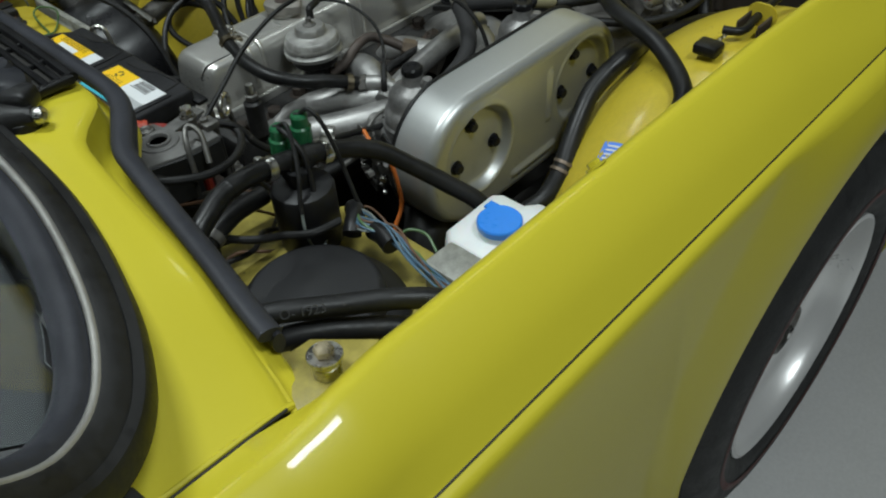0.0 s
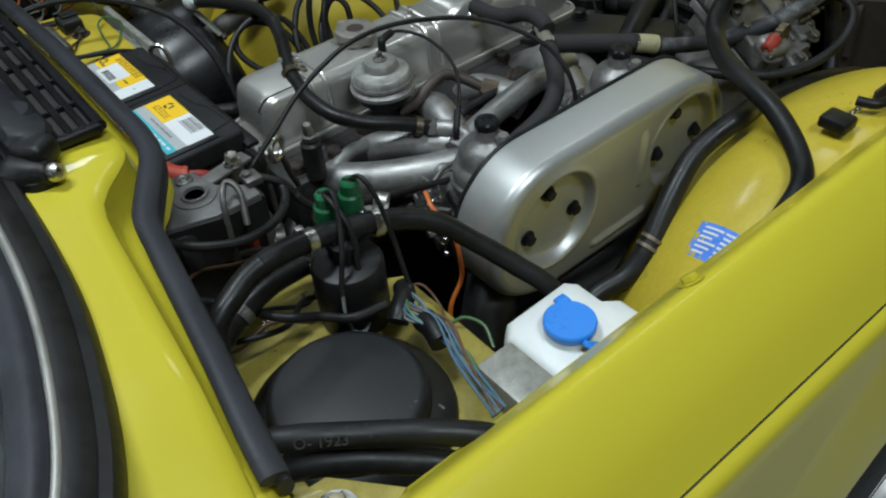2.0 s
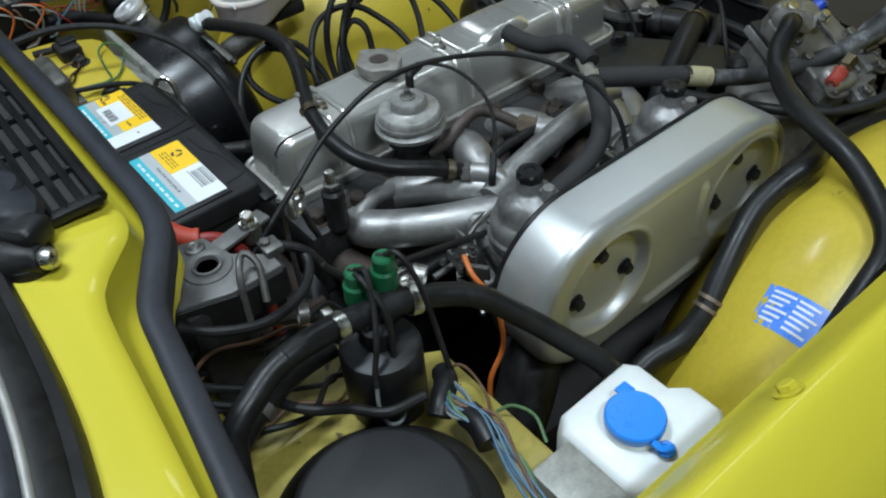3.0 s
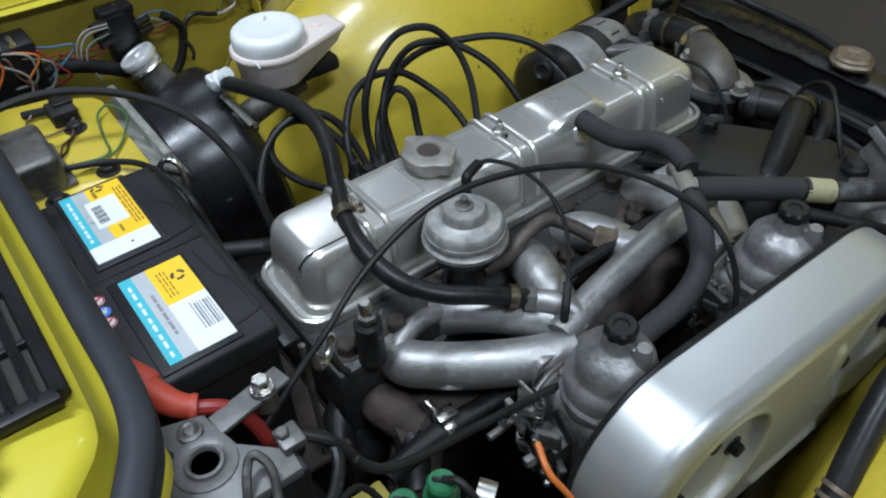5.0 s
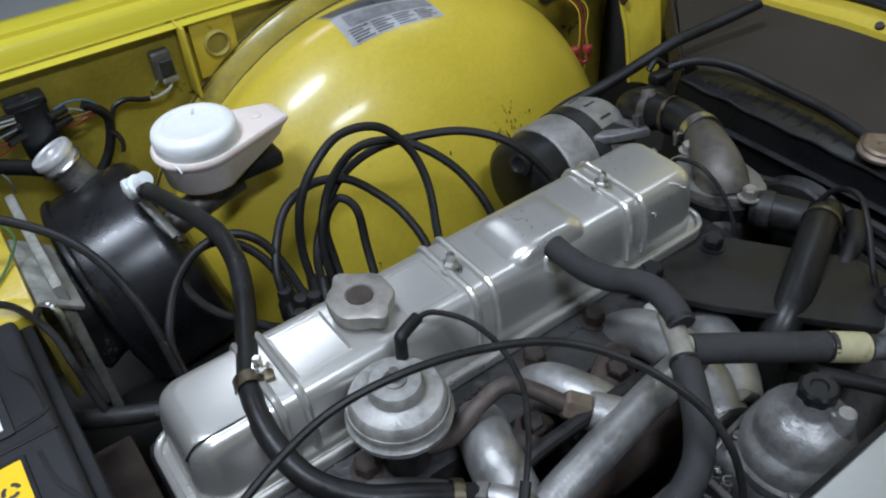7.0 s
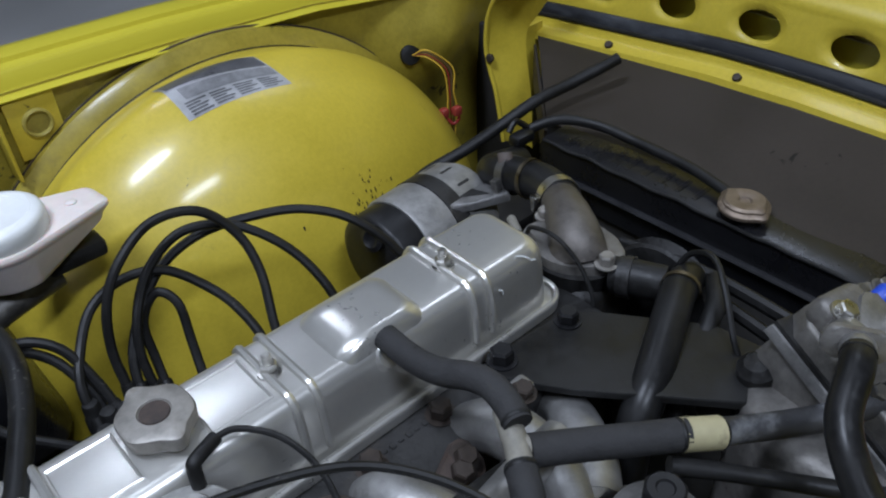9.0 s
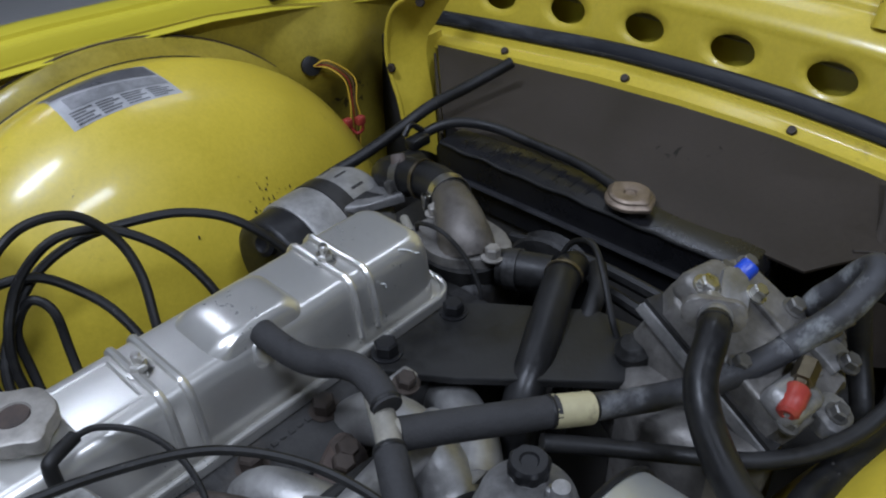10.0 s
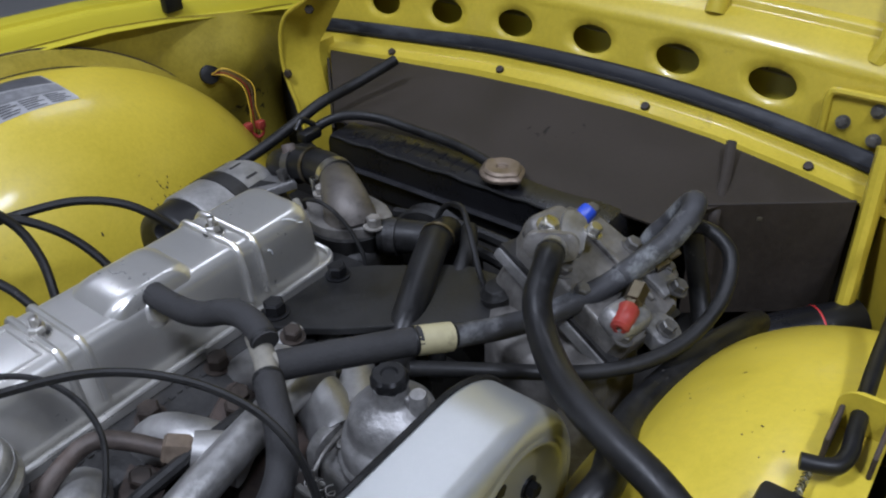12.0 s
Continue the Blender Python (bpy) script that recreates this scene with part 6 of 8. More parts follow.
for x, y, mt, mt2 in ((-0.397, -0.003, LBL_W, LBL_R), (-0.397, -0.017, LBL_B, LBL_W), (-0.397, -0.030, LBL_W, LBL_R), (-0.412, -0.003, LBL_Y, LBL_K), (-0.412, -0.016, LBL_B, LBL_W), (-0.412, -0.029, LBL_Y, LBL_K)):
    mk = part("warning_mark", lathe([(0.0058, 0), (0.0058, 0.0006)], 20, Matrix.Translation((x, y, 0.8835))), mt, bt, "round printed warning symbol")
    part("mark_ring", lathe([(0.0057, 0.0008), (0.0045, 0.0008)] if mt2 is LBL_R else [(0.0030, 0.0008), (0.0008, 0.0008)], 20, Matrix.Translation((x, y, 0.8835)), cap=False), mt2, mk)
    part("mark_bar", rbox((0.0085, 0.0013, 0.0004), (0, 0, 0), 0, 1, Matrix.Translation((x, y, 0.8845)) @ Matrix.Rotation(radians(35), 4, "Z")), mt2, mk)
for x, y in ((-0.420, 0.125), (-0.405, 0.058)):
    part("vent_plug", rbox((0.020, 0.024, 0.008), (x, y, 0.8855), 0.003, 2), BATTLID, bt)
tc = thing("terminal_cover", "red rubber battery terminal cover with cable", "terminal cover", (-0.400, -0.10, 0.88))
part("cover", rbox((0.026, 0.040, 0.020), (0, 0, 0), 0.008, 3, Matrix.Translation((-0.404, -0.096, 0.888)) @ Matrix.Rotation(radians(22), 4, "Z")), REDRUB, tc)
part("sleeve", tube([(-0.398, -0.112, 0.888), (-0.390, -0.130, 0.887), (-0.380, -0.140, 0.884)], 0.0095, 16, 6, taper=lambda u: 1.1 - 0.25 * u), REDRUB, tc)
part("collar", lathe([(0.0092, -0.002), (0.0098, 0), (0.0092, 0.003)], 18, along((-0.380, -0.140, 0.884), (-0.362, -0.150, 0.880))), REDRUB, tc)
part("cable", tube([(-0.382, -0.139, 0.884), (-0.362, -0.150, 0.879), (-0.350, -0.160, 0.862), (-0.345, -0.170, 0.83), (-0.345, -0.175, 0.76)], 0.0055, 10, 6), WRED, tc)
hk = thing("battery_clamp", "steel battery clamp bar with hooked rod", "clamp", (-0.30, 0.0, 0.8))
part("bar", rbox((0.014, 0.26, 0.006), (-0.297, 0.010, 0.868), 0.002), PLASTIC, hk)
part("hook", tube([(-0.272, 0.148, 0.80), (-0.269, 0.149, 0.846), (-0.272, 0.155, 0.864), (-0.281, 0.163, 0.864), (-0.286, 0.166, 0.852), (-0.283, 0.162, 0.843)], 0.0030, 10, 6), STEEL, hk, "bright hooked steel rod")
part("rod", tube([(-0.290, -0.118, 0.72), (-0.290, -0.118, 0.86)], 0.003, 8, 2), DULLSTEEL, hk)

# ---- bracket beside the battery ----
br = thing("mounting_bracket", "dull steel bracket plate with a round bush", "bracket", (-0.38, -0.18, 0.86))
part("plate", slab([(-0.455, -0.150), (-0.407, -0.153), (-0.378, -0.162), (-0.3735, -0.196), (-0.347, -0.218), (-0.348, -0.235), (-0.392, -0.235), (-0.433, -0.222), (-0.455, -0.215)], 0.894, 0.900, 0.0015), BRACKET, br)
part("skirt", rbox((0.062, 0.004, 0.050), (0, 0, 0), 0.001, 1, Matrix.Translation((-0.418, -0.2265, 0.872)) @ Matrix.Rotation(radians(-17), 4, "Z")), PLATE, br)
part("skirt", rbox((0.044, 0.004, 0.030), (0, 0, 0), 0.001, 1, Matrix.Translation((-0.370, -0.2340, 0.880))), PLATE, br)
part("end_skirt", rbox((0.004, 0.018, 0.030), (-0.3465, -0.2260, 0.882), 0.001, 1), PLATE, br)
part("hook_rod", tube([(-0.388, -0.243, 0.870), (-0.383, -0.233, 0.902), (-0.374, -0.221, 0.914), (-0.368, -0.222, 0.916), (-0.365, -0.232, 0.908), (-0.372, -0.247, 0.885)], 0.0030, 10, 6), DULLSTEEL, br, "bent steel hook through the plate")
part("leg", rbox((0.05, 0.05, 0.20), (-0.405, -0.205, 0.79), 0.004), GRIME, br, "dark grimy support leg")
part("bush", lathe([(0.0205, 0.900), (0.0200, 0.9012), (0.0150, 0.9018), (0.0125, 0.9005), (0.0118, 0.9028), (0.0098, 0.9030), (0.0088, 0.9010), (0.0080, 0.8930), (0, 0.8925)], 36, Matrix.Translation((-0.393, -0.196, 0))), BRACKET, br, "pressed round bush")
# dark discs: the shade inside the bracket's holes, done by colour
part("bush_bore", lathe([(0.0079, 0.8940), (0.0079, 0.8946), (0, 0.8946)], 28, Matrix.Translation((-0.393, -0.196, 0))), BAYDARK, br, "dark bore")
part("slot_hole", lathe([(0.0072, 0.9000), (0.0072, 0.9006), (0, 0.9006)], 20, Matrix.Translation((-0.416, -0.182, 0)), None, (1.0, 0.75)), BAYDARK, br, "dark oval slot")
part("rivet", lathe([(0.0085, 0.9000), (0.0082, 0.9022), (0.0060, 0.9030), (0.0045, 0.9018), (0.0030, 0.9032), (0, 0.9034)], 24, Matrix.Translation((-0.391, -0.170, 0))), DULLSTEEL, br)
part("plate_hole", lathe([(0.0068, 0.9002), (0.0066, 0.9006), (0, 0.9005)], 20, Matrix.Translation((-0.412, -0.178, 0))), BAYDARK, br, "dark round hole")
part("link_bar", rbox((0.075, 0.017, 0.004), (0, 0, 0), 0.001, 2, Matrix.Translation((-0.356, -0.158, 0.882)) @ Matrix.Rotation(radians(12), 4, "Z")), BRACKET, br)
part("stud_post", lathe([(0.009, 0.868), (0.009, 0.884), (0.0075, 0.886)], 16, Matrix.Translation((-0.337, -0.156, 0))), DULLSTEEL, br)
bolt("bracket_bolt", (-0.337, -0.156, 0.886), (-0.337, -0.156, 1.0), 0.0065, 0.009, STEEL, br, 0.008)
part("cable_clamp", rbox((0.016, 0.018, 0.008), (-0.345, -0.214, 0.903), 0.002, 2), DULLSTEEL, br)
bolt("clamp_screw", (-0.348, -0.212, 0.906), (-0.348, -0.212, 1.0), 0.0045, 0.005, DULLSTEEL, br, 0)
hose("bracket_loop", [(-0.440, -0.242, 0.902), (-0.418, -0.262, 0.898), (-0.385, -0.272, 0.892), (-0.350, -0.262, 0.888), (-0.328, -0.240, 0.888), (-0.325, -0.222, 0.893), (-0.340, -0.214, 0.902)], 0.0042, RUBBER, "black cable loop round the bracket", "", 10)
hose("throttle_cable", [(-0.340, -0.214, 0.903), (-0.322, -0.228, 0.893), (-0.310, -0.240, 0.870), (-0.285, -0.242, 0.850), (-0.214, -0.235, 0.822), (-0.150, -0.230, 0.800), (-0.124, -0.228, 0.790)], 0.0038, RUBBER, "black throttle cable to the carburettors", "", 10)
hose("lower_hose", [(-0.278, -0.115, 0.690), (-0.262, -0.088, 0.705), (-0.238, -0.080, 0.712), (-0.220, -0.100, 0.712), (-0.219, -0.138, 0.705), (-0.240, -0.175, 0.68)], 0.0155, HOSE, "short bent black water hose behind the engine", "", 16)
hose_set("rusty_pipe", [(-0.26, -0.165, 0.71), (-0.207, -0.163, 0.718), (-0.154, -0.168, 0.722), (-0.10, -0.176, 0.725)], 0.0105, RUBBER, "black hose over the exhaust with a bright clamp", [(0.42, 0.010, 1.12, STEEL, "clamp_band")])
t = thing("hose_clamp", "bright steel hose clamp with screw", "clip", (-0.19, -0.160, 0.73), "hose clips")
part("body", rbox((0.020, 0.014, 0.010), (-0.193, -0.160, 0.733), 0.002, 2), STEEL, t)
part("screw", lathe([(0.0045, 0), (0.0045, 0.012), (0.004, 0.013), (0, 0.013)], 12, along((-0.199, -0.152, 0.735), (-0.205, -0.135, 0.750))), STEEL, t)
# carburettor linkage clutter
lk = thing("throttle_linkage", "oily throttle and choke linkage with levers and screws", "linkage", (-0.155, -0.23, 0.75))
random.seed(11)
for k in range(9):
    x, y, z = -0.158 + random.uniform(-0.012, 0.012), -0.236 + random.uniform(-0.022, 0.020), 0.725 + 0.009 * k
    part("lever_plate", rbox((random.uniform(0.003, 0.006), random.uniform(0.014, 0.030), random.uniform(0.008, 0.018)), (0, 0, 0), 0.001, 1, Matrix.Translation((x, y, z)) @ Matrix.Rotation(random.uniform(-0.6, 0.6), 4, "X") @ Matrix.Rotation(random.uniform(-0.5, 0.5), 4, "Z")), (DULLSTEEL, GRIME, ALLOY_DARK)[k % 3], lk)
for k in range(8):
    p = Vector((-0.168 + random.uniform(-0.008, 0.012), -0.236 + random.uniform(-0.026, 0.022), 0.728 + 0.009 * k))
    part("screw", hexnut(random.uniform(0.0032, 0.0055), 0.009, along(p, p + Vector((-0.6, random.uniform(-0.6, 0.2), random.uniform(-0.2, 0.5))))), (STEEL, DULLSTEEL)[k % 2], lk)
for x, y in ((-0.165, -0.226), (0.048, -0.228), (0.052, -0.244)):
    part("spring", tube([(x + 0.0035 * math.cos(k * 1.57), y + 0.0035 * math.sin(k * 1.57), 0.80 - 0.0017 * k) for k in range(34)], 0.0008, 5, 2), DULLSTEEL, lk)
for k in range(7):
    x, y, z = 0.045 + random.uniform(-0.010, 0.012), -0.236 + random.uniform(-0.022, 0.020), 0.745 + 0.009 * k
    part("lever_plate", rbox((random.uniform(0.003, 0.006), random.uniform(0.014, 0.030), random.uniform(0.008, 0.018)), (0, 0, 0), 0.001, 1, Matrix.Translation((x, y, z)) @ Matrix.Rotation(random.uniform(-0.6, 0.6), 4, "X") @ Matrix.Rotation(random.uniform(-0.5, 0.5), 4, "Z")), (DULLSTEEL, GRIME, ALLOY_DARK)[k % 3], lk)
sb = thing("threaded_stud", "steel stud with nuts on the cylinder head", "stud", (-0.225, -0.10, 0.79))
part("post", lathe([(0.012, 0.78), (0.012, 0.825), (0.009, 0.828)], 18, Matrix.Translation((-0.225, -0.102, 0))), GRIME, sb)
part("stud", lathe([(0.0055, 0.826), (0.0055, 0.848), (0.0045, 0.850)], 14, Matrix.Translation((-0.225, -0.102, 0))), STEEL, sb)
part("nut", hexnut(0.009, 0.008, Matrix.Translation((-0.225, -0.102, 0.829))), DULLSTEEL, sb)
le = thing("lifting_eye", "steel engine lifting eye ring", "lifting eye", (-0.268, -0.115, 0.80))
part("ring", tube([(-0.279 + 0.011 * math.cos(a), -0.132 + 0.008 * math.cos(a), 0.860 + 0.012 * math.sin(a)) for a in [2 * math.pi * k / 16 for k in range(17)]], 0.0032, 10, 3), STEEL, le)
part("stem", tube([(-0.274, -0.128, 0.849), (-0.262, -0.115, 0.81), (-0.25, -0.10, 0.78)], 0.0035, 8, 4), DULLSTEEL, le)

# ---- brake servo and reservoirs ----
sv = thing("brake_servo", "round gloss-black brake servo on the bulkhead", "brake servo", (-0.2, 0.30, 0.73))
SM = along((-0.2295, 0.388, 0.668), (-0.109, 0.381, 0.696)) @ Matrix.Diagonal((1.07, 1.07, 1.0, 1.0))
part("mount_cone", lathe([(0.070, -0.030), (0.064, -0.01), (0.062, 0.012)], 40, SM), GRIME, sv, "grimy mounting neck")
part("shell", lathe([(0.060, 0.008), (0.103, 0.009), (0.110, 0.011), (0.1135, 0.015), (0.1135, 0.020), (0.1105, 0.023), (0.1110, 0.030), (0.1110, 0.098), (0.108, 0.110), (0.099, 0.119), (0.085, 0.123), (0.04, 0.124), (0, 0.124)], 64, SM), SERVOBLK, sv)
part("pale_bracket", rbox((0.040, 0.108, 0.005), (0, 0, 0), 0.0015, 2, Matrix.Translation((-0.266, 0.262, 0.820)) @ Matrix.Rotation(radians(38), 4, "Y")), SCUFF, sv, "scuffed pale bracket plate")
part("edge_clamp", tube([(-0.153, 0.330, 0.806), (-0.148, 0.307, 0.796), (-0.142, 0.282, 0.783)], 0.0050, 8, 6, flat=0.45), SCUFF, sv, "bright zinc edge clamp")
part("clamp_nut", hexnut(0.0055, 0.006, along((-0.142, 0.281, 0.781), (-0.13, 0.275, 0.781))), DULLSTEEL, sv)
part("valve_block", rbox((0.022, 0.020, 0.016), (-0.156, 0.329, 0.826), 0.004, 2), WHITEPL, sv)
part("check_valve", lathe([(0.011, 0), (0.012, 0.012), (0.009, 0.014), (0.008, 0.026), (0, 0.026)], 18, along((-0.158, 0.330, 0.822), (-0.145, 0.316, 0.838))), WHITEPL, sv, "white plastic check valve")
part("mount_plate", rbox((0.010, 0.17, 0.17), (-0.262, 0.30, 0.752), 0.003), SCUFF, sv, "scuffed steel mounting plate")
mc = thing("master_cylinder", "brake master cylinder with white plastic fluid reservoir", "master cylinder", (-0.07, 0.33, 0.74))
part("cylinder", tube([(-0.150, 0.315, 0.770), (-0.10, 0.325, 0.778), (-0.05, 0.335, 0.782)], 0.016, 20, 6), DULLSTEEL, mc)
part("feed_boss", lathe([(0.014, 0), (0.012, 0.024)], 16, Matrix.Translation((-0.075, 0.334, 0.776))), DULLSTEEL, mc)
part("feed_neck", rbox((0.060, 0.030, 0.020), (-0.030, 0.325, 0.800), 0.006, 2, None), GRIME, mc, "dark grimy cylinder casting")
out = []
for k in range(64):
    c, s = math.cos(2 * math.pi * k / 64), math.sin(2 * math.pi * k / 64)
    (cx, cy, cr) = max(((-0.081, 0.331, 0.047), (0.002, 0.341, 0.009), (0.006, 0.318, 0.008)), key=lambda q: q[0] * c + q[1] * s + q[2])
    out.append((cx + cr * c, cy + cr * s))
bm = bmesh.new()
RL = []
for f, low, z in ((0.62, 1.0, 0.804), (0.84, 1.0, 0.806), (0.90, 0.8, 0.811), (0.94, 0.0, 0.836), (0.985, 0.0, 0.840), (1.02, 0.0, 0.8425), (1.02, 0.0, 0.8460), (0.985, 0.0, 0.8485), (0.90, 0.0, 0.8490), (0.3, 0.0, 0.8495)):
    RL.append([bm.verts.new((-0.072 + (x + 0.072) * f, 0.331 + (y - 0.331) * f, z + low * 0.024 * max(0.0, (x + 0.060) / 0.075))) for x, y in out])
for p, q in zip(RL, RL[1:]):
    for k in range(64):
        bm.faces.new((p[k], p[(k + 1) % 64], q[(k + 1) % 64], q[k]))
bm.faces.new(RL[0][::-1])
bm.faces.new(RL[-1])
part("reservoir", bm, RESERV, mc, "yellowed translucent fluid reservoir", 40)
part("level_nib", lathe([(0.006, 0.848), (0.0055, 0.8505), (0.003, 0.8515), (0, 0.8515)], 16, Matrix.Translation((-0.014, 0.330, 0))), RESERV, mc)
part("seam_mark", tube([(-0.118, 0.2985, 0.849), (-0.116, 0.2930, 0.8475), (-0.1155, 0.2900, 0.8440)], 0.0012, 6, 3), RESCAP, mc)
part("cap", lathe([(0.0425, 0.848), (0.0435, 0.850), (0.0438, 0.862), (0.0425, 0.8665), (0.0395, 0.8690), (0.0350, 0.8700), (0.0335, 0.8692), (0.012, 0.8690), (0, 0.8690)], 56, Matrix.Translation((-0.081, 0.330, 0))), RESCAP, mc, "ribbed white screw cap")
part("cap_ring", lathe([(0.0345, 0.8697), (0.0335, 0.8703), (0.0300, 0.8700), (0.0295, 0.8692)], 56, Matrix.Translation((-0.081, 0.330, 0)), cap=False), RESCAP, mc, "raised ring on the cap")
for k in range(3):
    part("print_bar", rbox((0.004, 0.0010, 0.0004), (-0.074 + 0.002 * k, 0.346 + 0.004 * k, 0.8693), 0), WGREY, mc)

cm = thing("clutch_cylinder", "clutch master cylinder with bright metal cap", "master cylinder", (-0.2, 0.455, 0.74))
CMM = along((-0.180, 0.445, 0.762), (-0.2085, 0.459, 0.83))
part("body", lathe([(0.021, 0), (0.021, 0.046), (0.019, 0.048)], 28, CMM), ALLOY_DARK, cm)
part("bright_ring", lathe([(0.0235, 0.047), (0.0250, 0.0485), (0.0250, 0.051), (0.0235, 0.0525)], 36, CMM), STEEL, cm, "thin bright ring")
part("cap", lathe([(0.0215, 0.0525), (0.0215, 0.0600), (0.0240, 0.0604), (0.0242, 0.0665), (0.0232, 0.0685), (0.0180, 0.0692), (0.0165, 0.0680), (0.0070, 0.0682), (0.0055, 0.0705), (0.0, 0.0708)], 36, CMM), BRIGHTCAP, cm, "shiny metal screw cap")
hose_set("servo_hose", [(-0.150, 0.316, 0.827), (-0.145, 0.281, 0.836), (-0.140, 0.240, 0.846), (-0.135, 0.200, 0.855), (-0.131, 0.160, 0.860), (-0.134, 0.120, 0.860), (-0.146, 0.080, 0.856), (-0.168, 0.030, 0.852), (-0.185, -0.012, 0.852), (-0.190, -0.050, 0.845), (-0.183, -0.088, 0.836), (-0.160, -0.116, 0.828), (-0.128, -0.134, 0.820), (-0.092, -0.151, 0.806)], 0.0086, HOSE, "thick black servo vacuum hose", [(0.02, 0.008, 1.06, HOSE, "end_cuff"), (0.98, 0.008, 1.06, HOSE, "end_cuff")], "", 16)
t = thing("hose_clip", "brass hose clip on the servo hose", "clip", (-0.183, -0.005, 0.852), "hose clips")
clip_band("band", (-0.182, -0.004, 0.852), (-0.186, -0.02, 0.852), 0.0105, 0.011, BRASS, t)
t = thing("hose_clip", "brass hose clip at the manifold tee", "clip", (-0.1, -0.147, 0.81), "hose clips")
clip_band("band", (-0.106, -0.144, 0.811), (-0.097, -0.149, 0.808), 0.0102, 0.008, BRASS, t, False)

# far side: relay box, fuse box, harness
ry = thing("relay_box", "black relay box with wires on the inner wing", "relay", (-0.2, 0.505, 0.83))
part("box", rbox((0.040, 0.026, 0.070), (-0.205, 0.498, 0.835), 0.004, 2), PLASTIC, ry)
part("lid", rbox((0.043, 0.028, 0.010), (-0.205, 0.498, 0.869), 0.003, 2), PLASTIC, ry)
part("screw", lathe([(0.004, 0), (0.004, 0.004), (0, 0.005)], 10, Matrix.Translation((-0.203, 0.495, 0.873))), STEEL, ry)
fb = thing("fuse_box", "open fuse box with coloured wires", "fuse box", (-0.33, 0.49, 0.83))
part("base", rbox((0.11, 0.050, 0.075), (-0.365, 0.484, 0.842), 0.005), PLASTIC, fb)
for k in range(5):
    part("fuse", lathe([(0.0035, 0), (0.0035, 0.022)], 10, along((-0.400 + 0.017 * k, 0.462, 0.8805), (-0.400 + 0.017 * k, 0.50, 0.8805))), (WWHITE, STEEL, WGREY)[k % 3], fb)
part("cover", rbox((0.075, 0.020, 0.016), (-0.375, 0.506, 0.886), 0.004), DULLSTEEL, fb)
rnd = random.Random(17)
for k, (mt, lab) in enumerate(((ORANGE, "orange"), (WWHITE, "white"), (WBROWN, "brown"), (WWHITE, "white"), (ORANGE, "orange"), (WGREY, "grey"), (WRED, "dark red"), (WBLUE, "blue"))):
    x, z = -0.395 + 0.011 * k + rnd.uniform(-0.006, 0.006), 0.862 + rnd.uniform(-0.008, 0.014)
    j = [rnd.uniform(-0.014, 0.014) for _ in range(8)]
    wire("loom_wire", [(x, 0.476, z), (x + 0.016 + j[0], 0.458 + j[1] / 3, z + 0.006 + j[2] / 2), (x + 0.036 + j[3], 0.452, z - 0.012 + j[4] / 2), (x + 0.030 + j[5], 0.455, z - 0.034 + j[6] / 2), (x + 0.006 + j[7], 0.464, z - 0.042), (x - 0.018 + j[0], 0.470, z - 0.030)], 0.0015, mt, lab + " wire looping from the fuse box", "loom wires")
hose("wiring_loom", [(-0.45, 0.465, 0.835), (-0.36, 0.468, 0.838), (-0.311, 0.470, 0.836), (-0.293, 0.470, 0.834), (-0.271, 0.471, 0.827), (-0.250, 0.472, 0.817), (-0.231, 0.474, 0.806), (-0.205, 0.476, 0.79)], 0.0090, RUBBER, "thick taped black wiring loom along the inner wing", "", 12)
hose("wiring_loom", [(-0.152, 0.491, 0.845), (-0.142, 0.491, 0.838), (-0.134, 0.492, 0.829), (-0.130, 0.492, 0.817), (-0.136, 0.491, 0.795), (-0.146, 0.490, 0.776), (-0.163, 0.488, 0.758), (-0.185, 0.486, 0.74)], 0.0058, RUBBER, "taped black loom curving down past the relay", "", 12)
hose("wiring_loom", [(-0.128, 0.496, 0.812), (-0.118, 0.500, 0.826), (-0.103, 0.500, 0.829), (-0.088, 0.500, 0.823), (-0.077, 0.500, 0.820)], 0.0032, RUBBER, "thin black loom branch to a clip", "", 8)
t = thing("tape_end", "loose black tape end on the loom", "tape", (-0.135, 0.488, 0.79))
part("tape", tube([(-0.133, 0.490, 0.806), (-0.128, 0.487, 0.797), (-0.126, 0.485, 0.786), (-0.129, 0.484, 0.777)], 0.0050, 10, 4, flat=0.5), RUBBER, t)
cl = thing("cable_clip", "grey metal connector block on the inner wing", "connector", (-0.05, 0.505, 0.85))
part("housing", rbox((0.024, 0.016, 0.036), (-0.049, 0.507, 0.852), 0.003, 2, None), DULLSTEEL, cl)
part("socket", rbox((0.015, 0.004, 0.020), (-0.047, 0.4985, 0.850), 0.001, 1), GRIME, cl, "dark open socket")
part("foot", rbox((0.020, 0.012, 0.008), (-0.046, 0.504, 0.834), 0.002, 2), SCUFF, cl)
